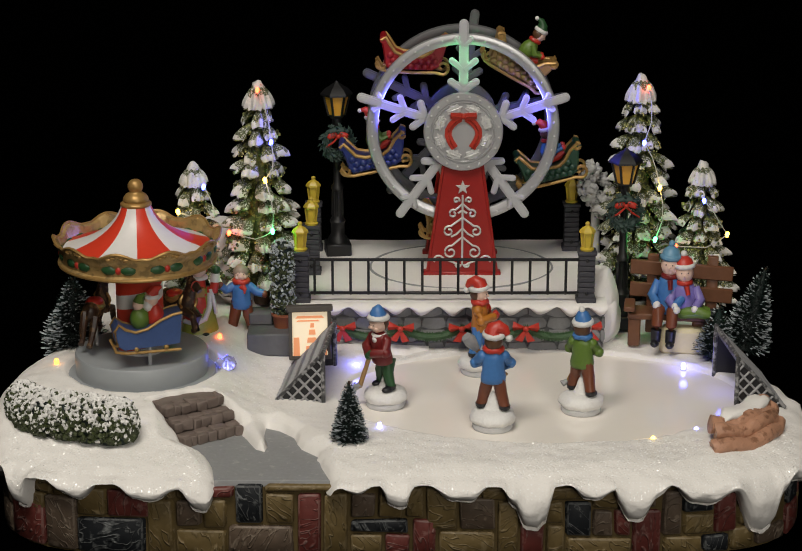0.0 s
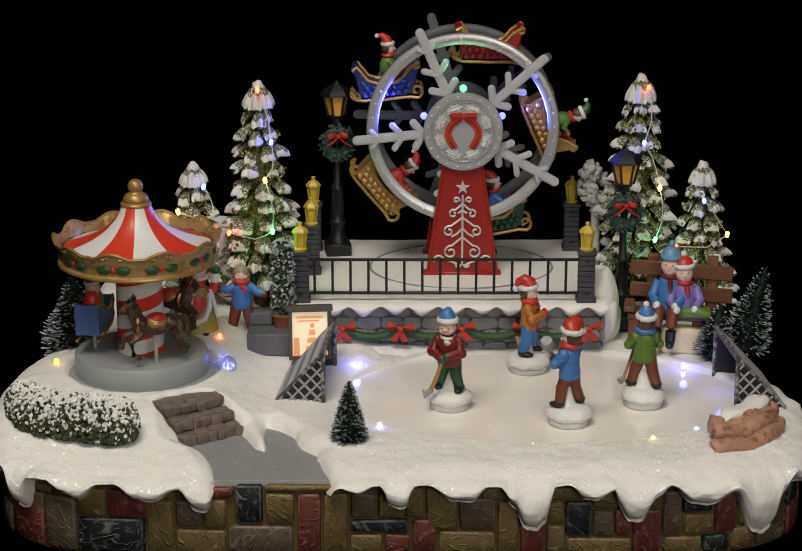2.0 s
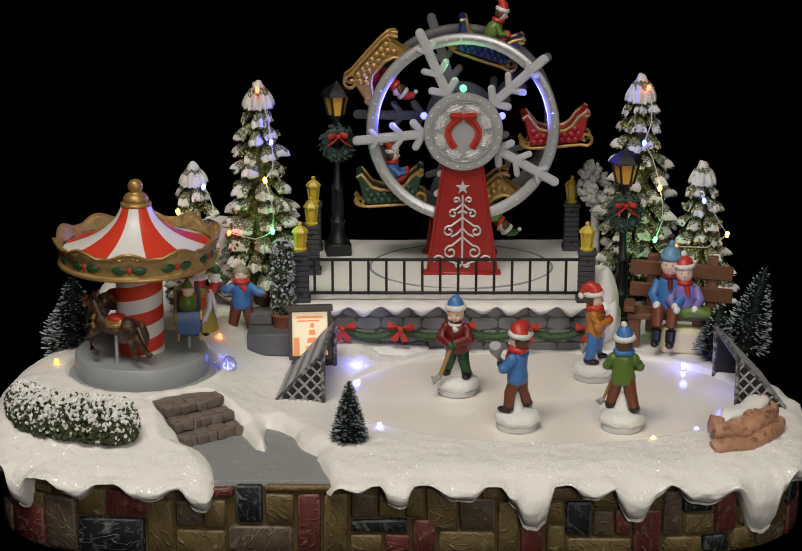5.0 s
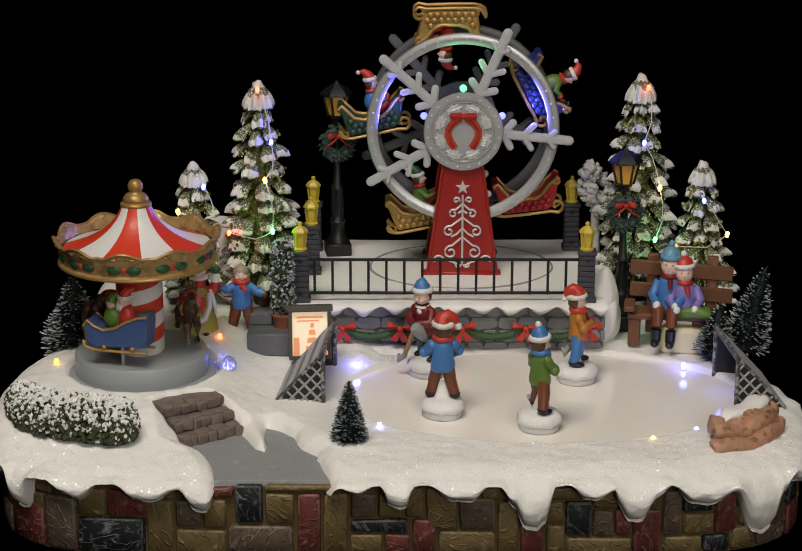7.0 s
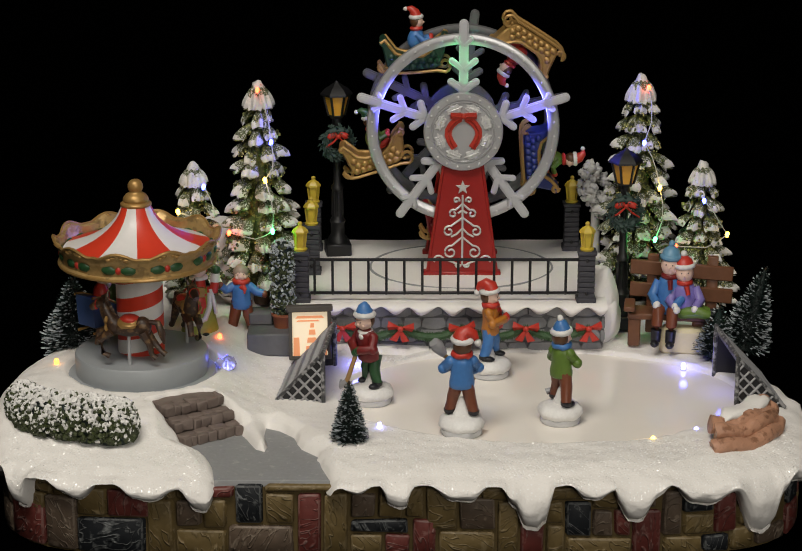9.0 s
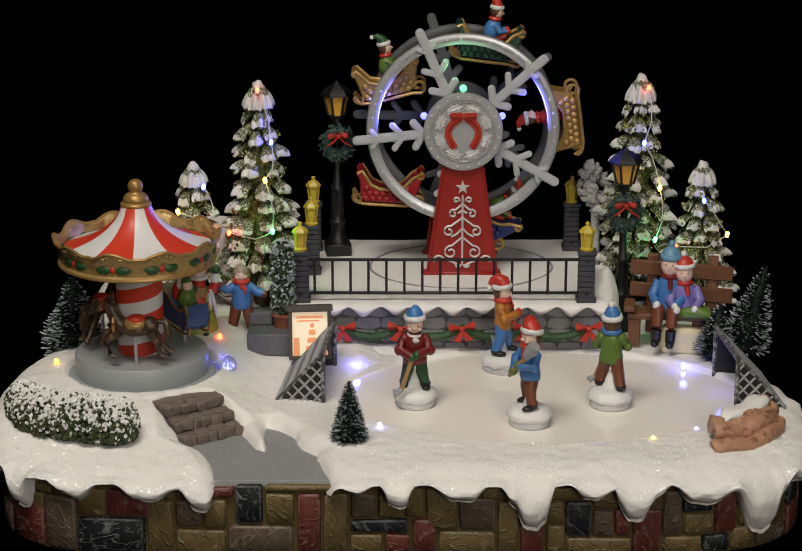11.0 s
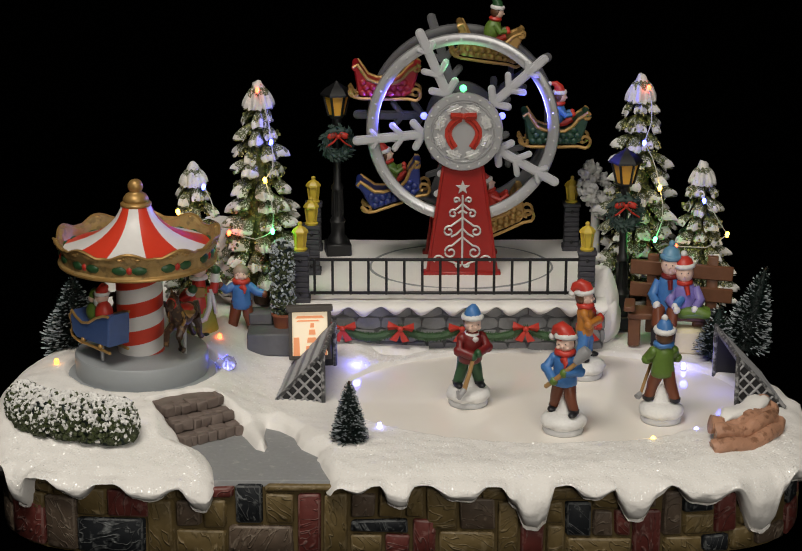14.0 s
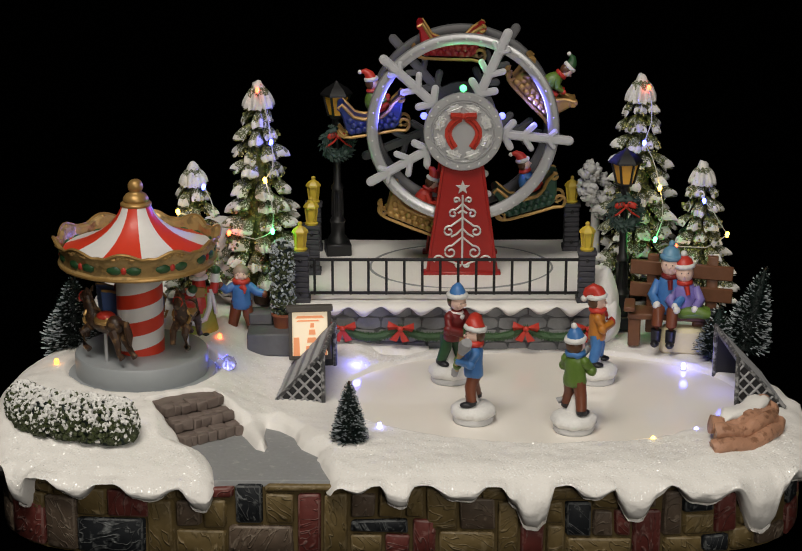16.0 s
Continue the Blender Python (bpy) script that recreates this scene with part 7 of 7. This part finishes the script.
TRACK_A = [(0, -0.0092, 0.1074, -50), (0.5, -0.0012, 0.1075, -42), (1, 0.0081, 0.1092, -33), (1.5, 0.0188, 0.1090, -25), (2, 0.0293, 0.1046, -18), (2.5, 0.0385, 0.0989, -12), (3, 0.0424, 0.0986, -10), (3.5, 0.0439, 0.1021, -8), (4, 0.0409, 0.1099, -6), (4.5, 0.0375, 0.1205, -9), (5, 0.0345, 0.1292, -16), (5.5, 0.0323, 0.1399, -23), (6, 0.0306, 0.1517, -30), (6.5, 0.0255, 0.1614, -36), (7, 0.0169, 0.1625, -42), (7.5, 0.0023, 0.1550, -47), (8, -0.0090, 0.1411, -52), (8.5, -0.0163, 0.1223, -50), (9, -0.0176, 0.1133, -47), (9.6, -0.0135, 0.1089, -36), (10, -0.0091, 0.1075, -27), (10.5, -0.0013, 0.1076, -14), (11, 0.0084, 0.1088, -2), (11.5, 0.0199, 0.1067, 7), (12, 0.0313, 0.1008, 11), (12.5, 0.0405, 0.0977, 15), (13, 0.0425, 0.0980, 16), (13.5, 0.0438, 0.1029, 18), (14, 0.0406, 0.1103, 19), (14.5, 0.0376, 0.1205, 20), (15, 0.0345, 0.1291, 28), (15.5, 0.0322, 0.1398, 37), (16, 0.0306, 0.1511, 45) ]
TRACK_B = [(0, 0.0493, 0.1664, 75), (0.5, 0.0539, 0.1692, 77), (1, 0.0639, 0.1715, 78), (1.5, 0.0713, 0.1737, 80), (2, 0.0802, 0.1693, 79), (2.5, 0.0879, 0.1637, 78), (3, 0.0960, 0.1615, 77), (3.5, 0.1031, 0.1608, 76), (4, 0.1133, 0.1601, 75), (4.5, 0.1175, 0.1558, 77), (5, 0.1199, 0.1555, 81), (5.5, 0.1208, 0.1536, 86), (6, 0.1214, 0.1520, 90), (6.5, 0.1170, 0.1543, 92), (7, 0.1090, 0.1505, 92), (7.5, 0.0959, 0.1523, 88), (8, 0.0773, 0.1584, 85), (8.5, 0.0641, 0.1606, 81), (9, 0.0557, 0.1608, 77), (9.6, 0.0509, 0.1639, 76), (10, 0.0496, 0.1664, 75), (10.5, 0.0539, 0.1693, 74), (11, 0.0638, 0.1709, 74), (11.5, 0.0722, 0.1711, 73), (12, 0.0816, 0.1676, 73), (12.5, 0.0889, 0.1645, 72), (13, 0.0962, 0.1625, 74), (13.5, 0.1043, 0.1608, 77), (14, 0.1144, 0.1593, 80), (14.5, 0.1172, 0.1554, 82), (15, 0.1200, 0.1556, 84), (15.5, 0.1207, 0.1540, 86), (16, 0.1212, 0.1502, 88) ]
TRACK_C = [(0, 0.0535, 0.0707, 180), (0.5, 0.0641, 0.0747, 193), (1, 0.0748, 0.0758, 207), (1.5, 0.0867, 0.0775, 220), (2, 0.0985, 0.0777, 230), (2.5, 0.1096, 0.0720, 241), (3, 0.1123, 0.0686, 252), (3.5, 0.1083, 0.0645, 262), (4, 0.0957, 0.0643, 264), (4.5, 0.0820, 0.0652, 254), (5, 0.0677, 0.0704, 236), (5.5, 0.0554, 0.0750, 219), (6, 0.0432, 0.0819, 201), (6.5, 0.0339, 0.0885, 190), (7, 0.0246, 0.0909, 189), (7.5, 0.0179, 0.0873, 188), (8, 0.0168, 0.0763, 187), (8.5, 0.0244, 0.0646, 186), (9, 0.0350, 0.0619, 185), (9.6, 0.0459, 0.0660, 213), (10, 0.0535, 0.0706, 240), (10.5, 0.0640, 0.0746, 268), (11, 0.0752, 0.0763, 296), (11.5, 0.0881, 0.0782, 313), (12, 0.1003, 0.0763, 328), (12.5, 0.1105, 0.0712, 340), (13, 0.1124, 0.0695, 345), (13.5, 0.1079, 0.0667, 345), (14, 0.0944, 0.0655, 336), (14.5, 0.0818, 0.0653, 328), (15, 0.0677, 0.0704, 312), (15.5, 0.0556, 0.0750, 291), (16, 0.0425, 0.0816, 275) ]
TRACK_D = [(0, 0.1075, 0.0978, 155), (0.5, 0.1153, 0.1022, 163), (1, 0.1254, 0.1065, 170), (1.5, 0.1361, 0.1091, 178), (2, 0.1458, 0.1084, 186), (2.5, 0.1554, 0.1056, 193), (3, 0.1613, 0.1005, 195), (3.5, 0.1618, 0.0934, 197), (4, 0.1548, 0.0838, 199), (4.5, 0.1433, 0.0750, 190), (5, 0.1288, 0.0698, 173), (5.5, 0.1148, 0.0672, 157), (6, 0.1012, 0.0676, 140), (6.5, 0.0899, 0.0702, 130), (7, 0.0805, 0.0692, 129), (7.5, 0.0799, 0.0699, 129), (8, 0.0789, 0.0721, 128), (8.5, 0.0853, 0.0744, 133), (9, 0.0938, 0.0810, 138), (9.6, 0.1020, 0.0906, 145), (10, 0.1075, 0.0974, 151), (10.5, 0.1153, 0.1023, 157), (11, 0.1255, 0.1068, 164), (11.5, 0.1362, 0.1097, 172), (12, 0.1471, 0.1077, 182), (12.5, 0.1567, 0.1056, 192), (13, 0.1622, 0.1013, 194), (13.5, 0.1607, 0.0940, 195), (14, 0.1534, 0.0827, 190), (14.5, 0.1433, 0.0748, 185), (15, 0.1288, 0.0699, 174), (15.5, 0.1149, 0.0674, 160), (16, 0.1006, 0.0666, 145) ]


def motions():
    half = [0.5 * i for i in range(33)]
    walk(wheel, [(t, pose(0, 0, HUB, 0, 24 * t, 0)) for t in half])
    walk(back_wheel, [(t, pose(0, 0.036, HUB, 0, 24 * t, 0)) for t in half])
    for start, sled, tilt in SLEDS:
        rows = []
        for t in [0.25 * i for i in range(65)]:
            a = radians(start - 24 * t)
            rows.append((t, pose(0.062 * math.cos(a), 0.019, HUB + 0.062 * math.sin(a), 0, clock(tilt, t), 0)))
        walk(sled, rows)
    walk(car, [(t, pose(-0.159, 0.138, 0.0624, 0, 0, -56.0 * t)) for t in half])
    for fig, track in ((skater_a, TRACK_A), (skater_b, TRACK_B), (skater_c, TRACK_C), (skater_d, TRACK_D)):
        walk(fig, [(t, pose(x, y, 0.0501, 0, 0, yaw)) for t, x, y, yaw in track])


motions()
